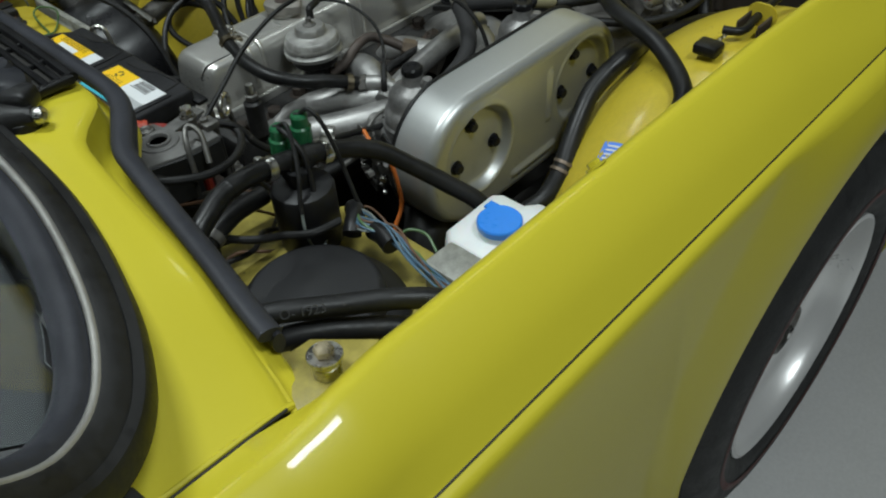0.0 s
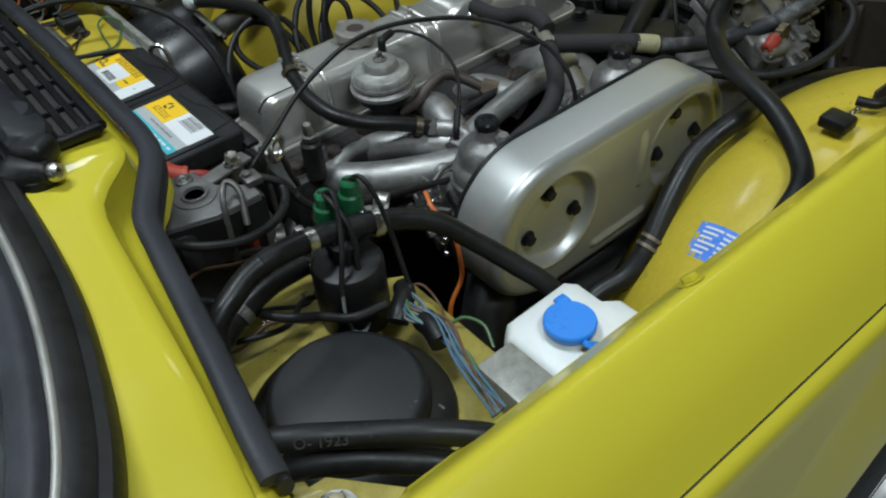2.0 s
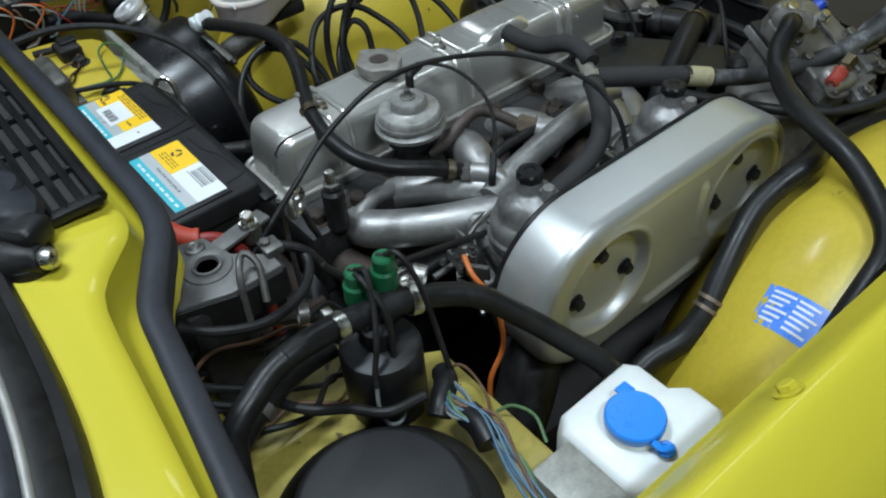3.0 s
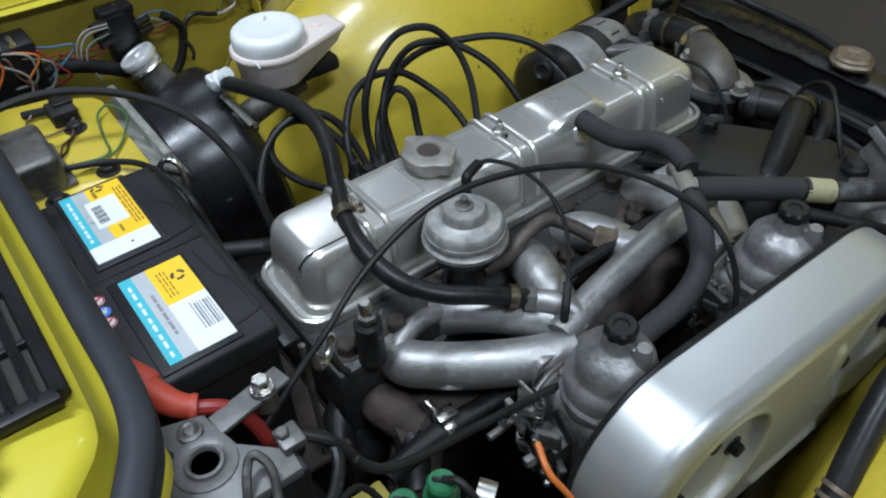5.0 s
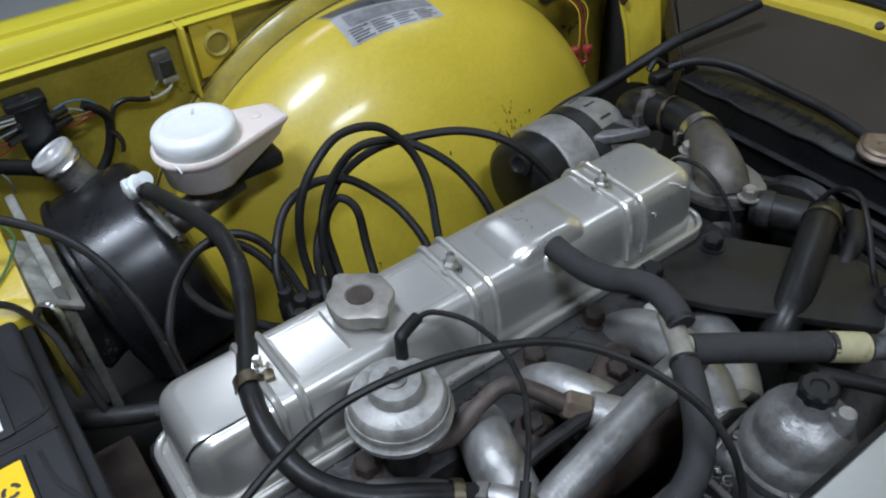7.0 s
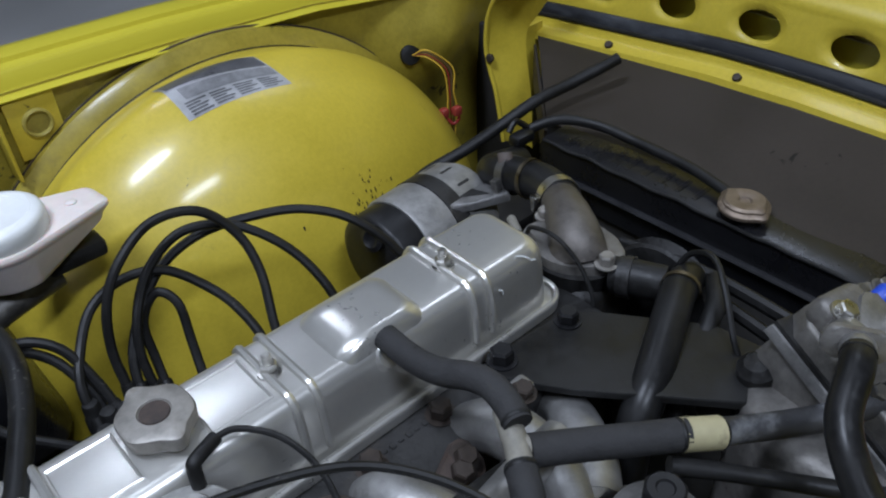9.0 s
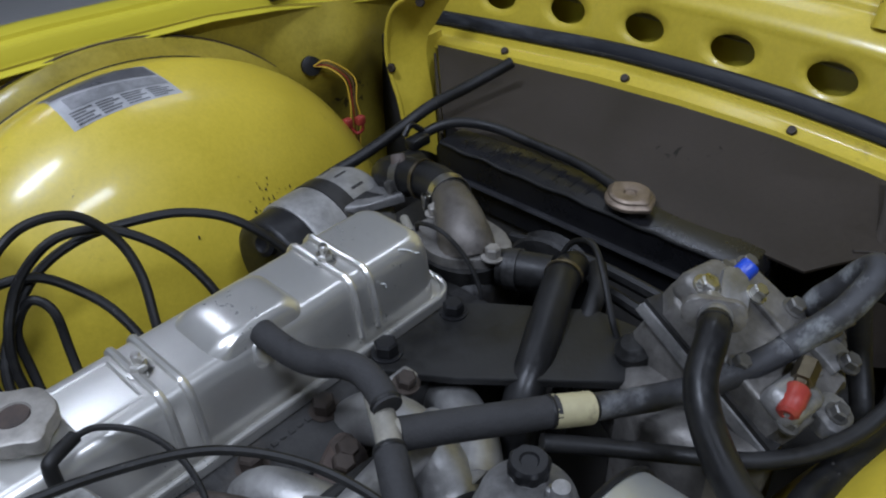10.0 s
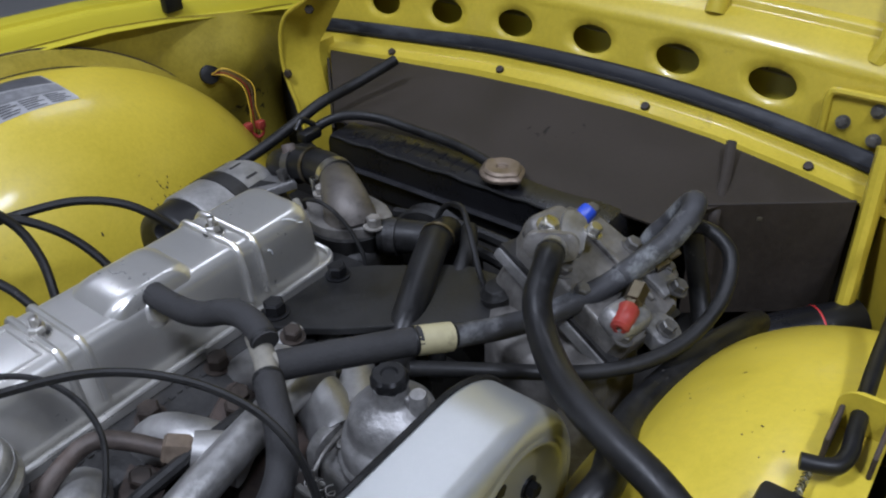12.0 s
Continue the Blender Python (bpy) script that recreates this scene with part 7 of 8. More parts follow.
for k, (mt, lab, pts) in enumerate((
        (WWHITE, "white", [(-0.222, 0.480, 0.862), (-0.249, 0.474, 0.865), (-0.262, 0.472, 0.857), (-0.268, 0.472, 0.843), (-0.270, 0.472, 0.826)]),
        (WWHITE, "white", [(-0.222, 0.480, 0.858), (-0.246, 0.473, 0.861), (-0.258, 0.471, 0.854), (-0.264, 0.470, 0.842), (-0.267, 0.471, 0.828)]),
        (WGREY, "grey", [(-0.224, 0.480, 0.850), (-0.248, 0.473, 0.849), (-0.258, 0.471, 0.839), (-0.260, 0.468, 0.822), (-0.254, 0.462, 0.806), (-0.253, 0.466, 0.788)]),
        (WRED, "dark red", [(-0.225, 0.482, 0.840), (-0.255, 0.478, 0.838), (-0.280, 0.476, 0.845), (-0.296, 0.476, 0.838)]),
        (WRED, "dark red", [(-0.225, 0.482, 0.836), (-0.250, 0.476, 0.830), (-0.275, 0.474, 0.838), (-0.290, 0.476, 0.848), (-0.302, 0.478, 0.842)]),
        (WBLUE, "blue", [(-0.182, 0.486, 0.854), (-0.166, 0.488, 0.856), (-0.150, 0.490, 0.852), (-0.138, 0.491, 0.842), (-0.132, 0.492, 0.826)]),
        (WRED, "red", [(-0.182, 0.486, 0.836), (-0.167, 0.486, 0.828), (-0.152, 0.488, 0.831), (-0.138, 0.490, 0.832)]),
        (WGREY, "mauve-grey", [(-0.182, 0.486, 0.850), (-0.166, 0.487, 0.848), (-0.152, 0.488, 0.840), (-0.138, 0.490, 0.834)]),
        (WBROWN, "brown", [(-0.186, 0.486, 0.842), (-0.160, 0.484, 0.838), (-0.142, 0.488, 0.836), (-0.134, 0.492, 0.824)]))):
    wire("relay_wire", pts, 0.0012, mt, lab + " wire at the relay box", "relay wires")
for px, pz in ((-0.232, 0.862), (-0.230, 0.850), (-0.228, 0.838), (-0.180, 0.850), (-0.178, 0.838)):
    t = thing("wire_boot", "dark rubber terminal boot at the relay", "connector", (px, 0.484, pz), "terminal boots")
    part("boot", tube([(px - 0.010, 0.480, pz), (px + 0.010, 0.488, pz)], 0.0050, 10, 3), RUBBER, t)
wire("clip_wire", [(-0.079, 0.500, 0.820), (-0.070, 0.499, 0.8195), (-0.061, 0.498, 0.821), (-0.050, 0.499, 0.825), (-0.045, 0.502, 0.832)], 0.0020, WWHITE, "grey-white wire to the wing connector")
wire("clip_wire", [(-0.068, 0.499, 0.821), (-0.068, 0.499, 0.830), (-0.063, 0.500, 0.837), (-0.054, 0.502, 0.838)], 0.0010, WGREEN, "thin green wire to the wing connector")
# shelf clutter
rg = thing("regulator_box", "dull metal regulator cover on the shelf", "regulator", (-0.38, 0.225, 0.842))
part("cover", rbox((0.078, 0.076, 0.038), (-0.398, 0.250, 0.862), 0.007, 3), DULLSTEEL, rg)
part("skirt", rbox((0.086, 0.084, 0.006), (-0.395, 0.255, 0.844), 0.002, 2), DULLSTEEL, rg)
sw = thing("terminal_block", "black terminal block with wires on the shelf", "terminal block", (-0.33, 0.345, 0.842))
part("block", rbox((0.028, 0.034, 0.017), (-0.326, 0.341, 0.849), 0.003, 2, None), GRIME, sw)
part("block_lid", rbox((0.022, 0.018, 0.004), (-0.322, 0.348, 0.859), 0.001, 1), PLASTIC, sw)
part("boot", tube([(-0.340, 0.356, 0.849), (-0.352, 0.360, 0.849), (-0.362, 0.364, 0.848)], 0.0045, 10, 4), RUBBER, sw, "black rubber terminal boot")
for x, y in ((-0.322, 0.217), (-0.377, 0.201), (-0.323, 0.313), (-0.425, 0.335)):
    t = thing("shelf_bolt", "dark bolt head on the yellow shelf", "bolt", (x, y, 0.841), "shelf bolts")
    bolt("head", (x, y, 0.841), (x, y, 0.9), 0.008, 0.007, GRIME, t, 0.012)
wire("shelf_wire", [(-0.280, 0.322, 0.848), (-0.287, 0.321, 0.850), (-0.299, 0.309, 0.848), (-0.306, 0.272, 0.845), (-0.310, 0.244, 0.845), (-0.323, 0.233, 0.848), (-0.345, 0.232, 0.852)], 0.0014, WGREEN, "grey-green wire curling on the shelf", "shelf wires")
wire("shelf_wire", [(-0.282, 0.322, 0.849), (-0.276, 0.305, 0.851), (-0.275, 0.283, 0.850), (-0.290, 0.258, 0.845), (-0.304, 0.240, 0.845), (-0.318, 0.228, 0.850), (-0.340, 0.229, 0.853)], 0.0014, WGREEN, "grey-green wire curling on the shelf", "shelf wires")
wire("shelf_wire", [(-0.352, 0.358, 0.850), (-0.362, 0.350, 0.845), (-0.365, 0.330, 0.844), (-0.355, 0.315, 0.844), (-0.332, 0.315, 0.845), (-0.318, 0.327, 0.848)], 0.0012, WBROWN, "brown wire curling on the shelf", "shelf wires")
wire("shelf_wire", [(-0.316, 0.332, 0.850), (-0.324, 0.312, 0.846), (-0.332, 0.296, 0.844), (-0.345, 0.286, 0.844), (-0.352, 0.268, 0.845)], 0.0012, WBROWN, "brown wire curling on the shelf", "shelf wires")
wire("shelf_wire", [(-0.314, 0.330, 0.850), (-0.320, 0.306, 0.845), (-0.336, 0.290, 0.844), (-0.346, 0.272, 0.844), (-0.355, 0.262, 0.846)], 0.0012, RUBBER, "black wire curling on the shelf", "shelf wires")
hose("bonnet_cable", [(-0.45, 0.27, 0.90), (-0.40, 0.285, 0.905), (-0.34, 0.285, 0.905), (-0.28, 0.255, 0.895), (-0.235, 0.205, 0.875), (-0.215, 0.155, 0.84), (-0.21, 0.12, 0.79), (-0.21, 0.09, 0.73)], 0.0042, RUBBER, "black cable arching past the servo", "", 10)
hose("shelf_cable", [(-0.420, 0.246, 0.893), (-0.397, 0.240, 0.866), (-0.368, 0.234, 0.855), (-0.344, 0.227, 0.852), (-0.321, 0.216, 0.852), (-0.301, 0.195, 0.854), (-0.289, 0.168, 0.855), (-0.280, 0.136, 0.852), (-0.277, 0.105, 0.842), (-0.272, 0.08, 0.80)], 0.0032, RUBBER, "thin black cable over the shelf edge", "", 8)
hose("heater_pipe", [(-0.30, 0.10, 0.80), (-0.25, 0.07, 0.80), (-0.20, 0.06, 0.79), (-0.15, 0.06, 0.78)], 0.008, RUBBER, "black pipe behind the engine", "", 12)
# grommet, wires and red connectors at the far front corner
gm = thing("grommet", "black rubber grommet in the yellow panel", "grommet", (0.535, 0.478, 0.768))
part("ring", lathe([(0.015, -0.004), (0.016, 0), (0.015, 0.004), (0.008, 0.006), (0, 0.006)], 24, along((0.535, 0.484, 0.768), (0.51, 0.40, 0.80))), RUBBER, gm)
for k, mt in enumerate((WYELLOW, WRED, WBROWN, WYELLOW)):
    wire("corner_wire", [(0.533, 0.476, 0.770), (0.545, 0.455, 0.768 + 0.004 * k), (0.556 + 0.006 * k, 0.435, 0.75), (0.556 + 0.004 * k, 0.428, 0.715), (0.552 + 0.006 * k, 0.425, 0.685), (0.555, 0.42, 0.62)], 0.0011, mt, ("yellow", "dark red", "brown", "yellow")[k] + " wire from the grommet", "corner wires")
for dx in (0, 0.016):
    t = thing("wire_connector", "red snap-on wire connector", "connector", (0.545 + dx, 0.424 - dx, 0.69), "red connectors")
    part("shell", rbox((0.014, 0.012, 0.014), (0.543 + dx, 0.424 - dx * 0.7, 0.690 + 0.1 * dx), 0.003), RED, t)
wire("corner_wire", [(0.545, 0.424, 0.685), (0.552, 0.415, 0.672), (0.56, 0.41, 0.678), (0.56, 0.412, 0.69)], 0.0025, WRED, "red wire loop between connectors", "corner wires")
hose("stay_rod", [(0.34, 0.255, 0.735), (0.366, 0.251, 0.745), (0.412, 0.236, 0.760), (0.462, 0.225, 0.777), (0.509, 0.211, 0.797), (0.556, 0.199, 0.806), (0.598, 0.183, 0.819), (0.622, 0.175, 0.826)], 0.0075, RUBBER, "black hose running to the duct cover", "", 12)

# ---- radiator ----
rd = thing("radiator", "black radiator with top tank and filler cap", "radiator", (0.465, -0.02, 0.5))
rows = []
for y, s in ((0.176, 0.0), (0.176, 0.8), (0.172, 1.0), (0.10, 1.0), (0.0, 1.0), (-0.10, 1.0), (-0.20, 1.0), (-0.225, 0.97), (-0.232, 0.75), (-0.232, 0.0)):
    z = 0.735 + 0.038 * s
    rows.append([(0.482, y, 0.700), (0.480, y, 0.735), (0.478 + 0.002 * s, y, z - 0.008), (0.480, y, z - 0.002), (0.484, y, z), (0.530, y, z), (0.54, y, z - 0.003), (0.545, y, z - 0.012), (0.546, y, 0.70)])
part("top_tank", grid(rows), SERVOBLK, rd, "gloss black top tank", 40)
part("tank_rim", tube([(0.478, 0.18, 0.733), (0.477, 0.05, 0.735), (0.477, -0.10, 0.735), (0.478, -0.235, 0.733)], 0.0045, 8, 4, flat=0.7), BATTLID, rd, "worn seam flange under the tank")
part("tank_ridge", tube([(0.4795 + 0.0005 * math.sin(2.7 * k), 0.168 - 0.385 * k / 22, 0.7715 + 0.0007 * math.sin(1.9 * k + 0.6) + (0.002 if k in (4, 11) else 0)) for k in range(23)], 0.0022, 8, 3), PLATE, rd, "uneven soldered tank edge")
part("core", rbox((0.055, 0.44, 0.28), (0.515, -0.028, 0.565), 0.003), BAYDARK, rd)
for k in range(9):
    part("tank_rib", rbox((0.030, 0.007, 0.002), (0.507, 0.145 - 0.022 * k, 0.7730), 0.0010, 1, None), SERVOBLK, rd)
part("filler_neck", lathe([(0.020, 0.772), (0.019, 0.784), (0.022, 0.786)], 28, Matrix.Translation((0.500, -0.084, 0))), SERVOBLK, rd)
bm = bmesh.new()
rings = []
for r, z in ((0.80, 0.780), (0.92, 0.782), (1.0, 0.7845), (1.0, 0.7875), (0.93, 0.7895), (0.86, 0.7905), (0.84, 0.7925), (0.74, 0.7945), (0.40, 0.7948), (0.26, 0.7935), (0.22, 0.7915), (0.02, 0.791)):
    rings.append([bm.verts.new((0.500 + r * (0.0262 + 0.0048 * max(0, math.cos(2 * (2 * math.pi * k / 48) - 2.58)) ** 9) * math.cos(2 * math.pi * k / 48), -0.084 + r * (0.0262 + 0.0048 * max(0, math.cos(2 * (2 * math.pi * k / 48) - 2.58)) ** 9) * math.sin(2 * math.pi * k / 48), z)) for k in range(48)])
for a, c in zip(rings, rings[1:]):
    for k in range(48):
        bm.faces.new((a[k], a[(k + 1) % 48], c[(k + 1) % 48], c[k]))
bm.faces.new(rings[0][::-1])
bm.faces.new(rings[-1])
part("filler_cap", bm, RADCAP, rd, "tarnished pressed metal filler cap")
hose("overflow_pipe", [(0.455, 0.195, 0.760), (0.470, 0.185, 0.783), (0.498, 0.160, 0.795), (0.520, 0.120, 0.793), (0.528, 0.07, 0.787), (0.525, 0.0, 0.786), (0.512, -0.055, 0.785), (0.508, -0.066, 0.783)], 0.0062, RUBBER, "black overflow pipe along the radiator", "", 12)
t = thing("pipe_clip", "black sprung pipe clip on the radiator", "clip", (0.462, 0.185, 0.765))
part("jaw", rbox((0.03, 0.018, 0.014), (0.452, 0.180, 0.782), 0.004, 2, None), PLASTIC, t)
part("leg", tube([(0.44, 0.19, 0.79), (0.452, 0.19, 0.80), (0.465, 0.185, 0.79)], 0.004, 8, 4), PLASTIC, t)

# hoses between thermostat and manifold
hose_set("bypass_hose", [(0.372, -0.100, 0.770), (0.355, -0.115, 0.795), (0.325, -0.125, 0.806), (0.290, -0.140, 0.805), (0.245, -0.160, 0.795), (0.210, -0.172, 0.775), (0.19, -0.18, 0.72), (0.18, -0.18, 0.60)], 0.0155, HOSE, "black lower water hose", [(0.03, 0.012, 1.05, HOSE, "end_cuff")], "", 16)
t = thing("hose_clip", "thin wire hose clip on the water hose", "clip", (0.32, -0.126, 0.806), "hose clips")
clip_band("band", (0.328, -0.124, 0.806), (0.305, -0.133, 0.806), 0.0162, 0.004, BRASS, t, False)
hose("small_hose", [(0.365, -0.135, 0.80), (0.335, -0.155, 0.80), (0.300, -0.165, 0.785), (0.265, -0.175, 0.765), (0.24, -0.185, 0.72)], 0.0085, RUBBER, "black small-bore hose beside the water hose", "", 12)
wire("sensor_lead", [(0.30, 0.03, 0.80), (0.285, 0.01, 0.825), (0.282, -0.02, 0.832), (0.285, -0.045, 0.815), (0.283, -0.065, 0.79), (0.28, -0.07, 0.77)], 0.0022, RUBBER, "thin black sensor lead over the housing", category="cable")
wire("clutch_lead", [(0.345, -0.10, 0.79), (0.350, -0.115, 0.825), (0.345, -0.14, 0.838), (0.325, -0.165, 0.830), (0.305, -0.190, 0.805), (0.295, -0.21, 0.78), (0.28, -0.215, 0.75)], 0.0028, RUBBER, "thin black lead arching to the compressor", category="cable")

# ---- breather hoses ----
hose_set("breather_hose", [(0.079, -0.034, 0.857), (0.079, -0.054, 0.856), (0.080, -0.076, 0.857), (0.083, -0.096, 0.862), (0.087, -0.116, 0.871), (0.089, -0.134, 0.874), (0.086, -0.152, 0.873), (0.081, -0.166, 0.870)], 0.0100, FOAM, "grey foam breather hose from the rocker cover", [(0.98, 0.003, 1.06, RUBBER, "end_ring")])
tj = thing("hose_joint", "grubby pale plastic hose joint", "pipe joint", (0.07, -0.17, 0.86))
part("tee", tube([(0.086, -0.149, 0.865), (0.073, -0.172, 0.861), (0.060, -0.190, 0.860)], 0.0085, 14, 6), JOINT, tj)
part("side_branch", tube([(0.073, -0.172, 0.860), (0.090, -0.185, 0.856)], 0.0080, 14, 4), JOINT, tj)
hose_set("breather_hose", [(0.064, -0.184, 0.861), (0.052, -0.202, 0.858), (0.040, -0.220, 0.848), (0.024, -0.235, 0.837), (0.004, -0.242, 0.826), (-0.018, -0.243, 0.816), (-0.040, -0.240, 0.806), (-0.062, -0.238, 0.792), (-0.085, -0.238, 0.770)], 0.0105, FOAM, "grey hose down to the carburettor", [(0.02, 0.003, 1.05, RUBBER, "end_ring")])
hose_set("breather_hose", [(0.078, -0.178, 0.857), (0.105, -0.194, 0.853), (0.135, -0.213, 0.849), (0.168, -0.233, 0.844)], 0.0111, FOAM, "thick grey foam-covered hose", [(0.97, 0.003, 1.05, RUBBER, "end_ring")])
t = thing("sleeve", "cream plastic sleeve on the hose", "pipe joint", (0.178, -0.241, 0.841))
part("sleeve", tube([(0.165, -0.231, 0.844), (0.178, -0.239, 0.841), (0.189, -0.245, 0.838)], 0.0115, 18, 4), BAND, t)
hose_set("refrigerant_hose", [(0.187, -0.243, 0.838), (0.216, -0.258, 0.831), (0.240, -0.274, 0.830), (0.262, -0.291, 0.834), (0.288, -0.305, 0.839), (0.314, -0.318, 0.845), (0.340, -0.330, 0.855), (0.358, -0.340, 0.866), (0.374, -0.345, 0.876), (0.386, -0.347, 0.882)], 0.0096, HOSE_GREY, "worn grey refrigerant hose with flaking cover", [(0.02, 0.004, 1.06, RUBBER, "end_ring")])
t = thing("hose_cover", "pale flaking outer cover of the worn hose", "hose cover", (0.36, -0.34, 0.866))
part("cover", tube([(0.318, -0.3197, 0.8465), (0.340, -0.330, 0.855), (0.358, -0.340, 0.866), (0.374, -0.345, 0.876), (0.384, -0.3468, 0.881)], 0.0101, 16, 8), FLAKE, t)
hose("refrigerant_hose", [(0.380, -0.3465, 0.8795), (0.388, -0.347, 0.8855), (0.396, -0.344, 0.8865), (0.401, -0.336, 0.876), (0.399, -0.325, 0.857), (0.394, -0.311, 0.834), (0.388, -0.302, 0.79)], 0.0098, FLAKE, "grey refrigerant hose bent downwards", "", 14)

# ---- air-conditioning compressor ----
cp = thing("compressor", "alloy air-conditioning compressor with red and blue caps", "compressor", (0.33, -0.29, 0.70))
CM = Matrix.Translation((0.322, -0.296, 0.838)) @ Matrix.Rotation(radians(-12), 4, "Z") @ Matrix.Rotation(radians(24), 4, "X") @ Matrix.Rotation(radians(8), 4, "Y")
part("crankcase", rbox((0.100, 0.115, 0.15), (0.008, 0.004, -0.085), 0.016, 3, CM), COMPALLOY, cp)
part("cylinder_block", slab([(0.236, -0.262), (0.258, -0.228), (0.300, -0.205), (0.345, -0.212), (0.350, -0.33), (0.258, -0.345), (0.236, -0.315)], 0.60, 0.802, 0.014, None, 4), COMPALLOY, cp, "dull alloy cylinder block")
part("block_boss", lathe([(0.017, 0), (0.016, 0.012), (0.010, 0.018), (0, 0.019)], 24, along((0.292, -0.222, 0.796), (0.282, -0.215, 0.84))), GRIME, cp)
part("head_plate", slab([(-0.042, -0.058), (-0.034, -0.068), (-0.012, -0.068), (0.000, -0.061), (0.040, -0.062), (0.058, -0.048), (0.060, 0.000), (0.050, 0.012), (0.054, 0.044), (0.040, 0.060), (-0.030, 0.064), (-0.044, 0.050)], -0.012, 0.006, 0.004, CM, 3), COMPALLOY, cp, "flat grey alloy cylinder head plate")
part("gasket", slab([(-0.046, -0.068), (0.060, -0.064), (0.064, 0.060), (-0.047, 0.066)], -0.016, -0.012, 0, CM), GRIME, cp)
part("valve_plate", slab([(-0.048, -0.066), (0.058, -0.062), (0.062, 0.058), (-0.049, 0.066)], -0.026, -0.016, 0.002, CM), ALLOY_DULL, cp)
part("suction_fitting", rbox((0.046, 0.038, 0.026), (-0.018, 0.044, 0.013), 0.009, 3, CM), COMPALLOY, cp, "grubby alloy suction fitting")
part("suction_clamp", slab(rounded(-0.026, 0.026, -0.011, 0.011, 0.010), 0.024, 0.030, 0.002, CM @ Matrix.Translation((-0.018, 0.030, 0.0)) @ Matrix.Rotation(radians(35), 4, "Z")), ALLOY_DULL, cp, "two-bolt hose clamp")
part("discharge_fitting", rbox((0.040, 0.030, 0.022), (-0.024, -0.048, 0.012), 0.008, 3, CM), ALLOY_DULL, cp)
part("side_ear", slab(rounded(-0.016, 0.016, -0.014, 0.014, 0.010), -0.004, 0.008, 0.002, CM @ Matrix.Translation((0.006, -0.070, 0))), ALLOY_DULL, cp)
part("side_ear", slab(rounded(-0.014, 0.014, -0.012, 0.012, 0.010), -0.002, 0.007, 0.002, CM @ Matrix.Translation((0.060, -0.030, 0))), COMPALLOY, cp)
part("rib", rbox((0.006, 0.085, 0.006), (0.022, -0.004, 0.007), 0.002, 2, CM), COMPALLOY, cp)
part("raised_pad", rbox((0.030, 0.026, 0.008), (0.046, -0.038, 0.008), 0.003, 2, CM), ALLOY_DULL, cp)
for px, py, pz, pr in ((-0.034, 0.044, 0.027, 0.0075), (-0.002, 0.022, 0.030, 0.0060), (-0.034, 0.014, 0.006, 0.007), (0.044, 0.050, 0.006, 0.0065), (0.048, -0.050, 0.012, 0.007), (-0.036, -0.058, 0.006, 0.007), (0.006, -0.072, 0.008, 0.0065), (0.052, 0.004, 0.006, 0.007), (0.018, 0.054, 0.006, 0.0065), (-0.036, -0.010, 0.006, 0.0065), (0.062, -0.030, 0.007, 0.006)):
    m2 = CM @ Matrix.Translation((px, py, pz))
    bm = hexnut(pr, 0.008, m2)
    lathe([(pr * 1.35, -0.001), (pr * 1.35, 0.001)], 18, m2, bm)
    part("head_bolt", bm, DULLSTEEL if pz < 0.02 else STEEL, cp)
BMX = along((0.337, -0.266, 0.866), (0.345, -0.269, 0.872))
part("blue_cap", lathe([(0.0070, 0.004), (0.0076, 0.007), (0.0076, 0.018), (0.0066, 0.0205), (0, 0.021)], 12, BMX), BLUECAP, cp, "dark blue plastic service cap")
part("cap_stem", lathe([(0.0075, -0.012), (0.0075, 0.0), (0.0060, 0.001), (0.0060, 0.008)], 6, BMX), BRASS, cp)
RM = along((0.3000, -0.3405, 0.843), (0.2560, -0.3465, 0.835))
bm = bmesh.new()
RR = []
for r, z in ((0.0078, 0.008), (0.0087, 0.010), (0.0087, 0.022), (0.0080, 0.024), (0.0076, 0.030), (0.0050, 0.032), (0.0026, 0.032), (0.0022, 0.030)):
    RR.append([bm.verts.new(RM @ Vector((r * (1 + (0.05 if k % 2 and 0.0083 < r else 0)) * math.cos(2 * math.pi * k / 28), r * (1 + (0.05 if k % 2 and 0.0083 < r else 0)) * math.sin(2 * math.pi * k / 28), z))) for k in range(28)])
for p, q in zip(RR, RR[1:]):
    for k in range(28):
        bm.faces.new((p[k], p[(k + 1) % 28], q[(k + 1) % 28], q[k]))
bm.faces.new(RR[0][::-1])
bm.faces.new(RR[-1])
part("red_cap", bm, RED, cp, "red ribbed plastic service cap")
part("cap_stem", lathe([(0.0085, -0.016), (0.0085, 0.002), (0.0065, 0.003), (0.0065, 0.010)], 6, RM), BRASS, cp)
part("stem_elbow", tube([(0.314, -0.338, 0.845), (0.319, -0.336, 0.840), (0.320, -0.335, 0.826)], 0.007, 12, 4), BRASS, cp)
part("high_side_plug", lathe([(0.008, 0), (0.008, 0.012), (0.005, 0.014), (0.005, 0.024), (0, 0.024)], 6, along((0.360, -0.330, 0.838), (0.380, -0.345, 0.850))), BRASS, cp)
part("clutch", lathe([(0.060, 0), (0.063, 0.004), (0.055, 0.012), (0.063, 0.020), (0.060, 0.024), (0.03, 0.026), (0.028, 0.034), (0, 0.034)], 40, along((0.375, -0.265, 0.755), (0.46, -0.265, 0.755))), DULLSTEEL, cp)
HC = along((0.268, -0.284, 0.8915), (0.252, -0.2925, 0.8955))
part("hose_clamp", slab(rounded(-0.021, 0.021, -0.0115, 0.0115, 0.010), -0.003, 0.003, 0.0012, HC), COMPALLOY, cp, "grey two-bolt flange clamp")
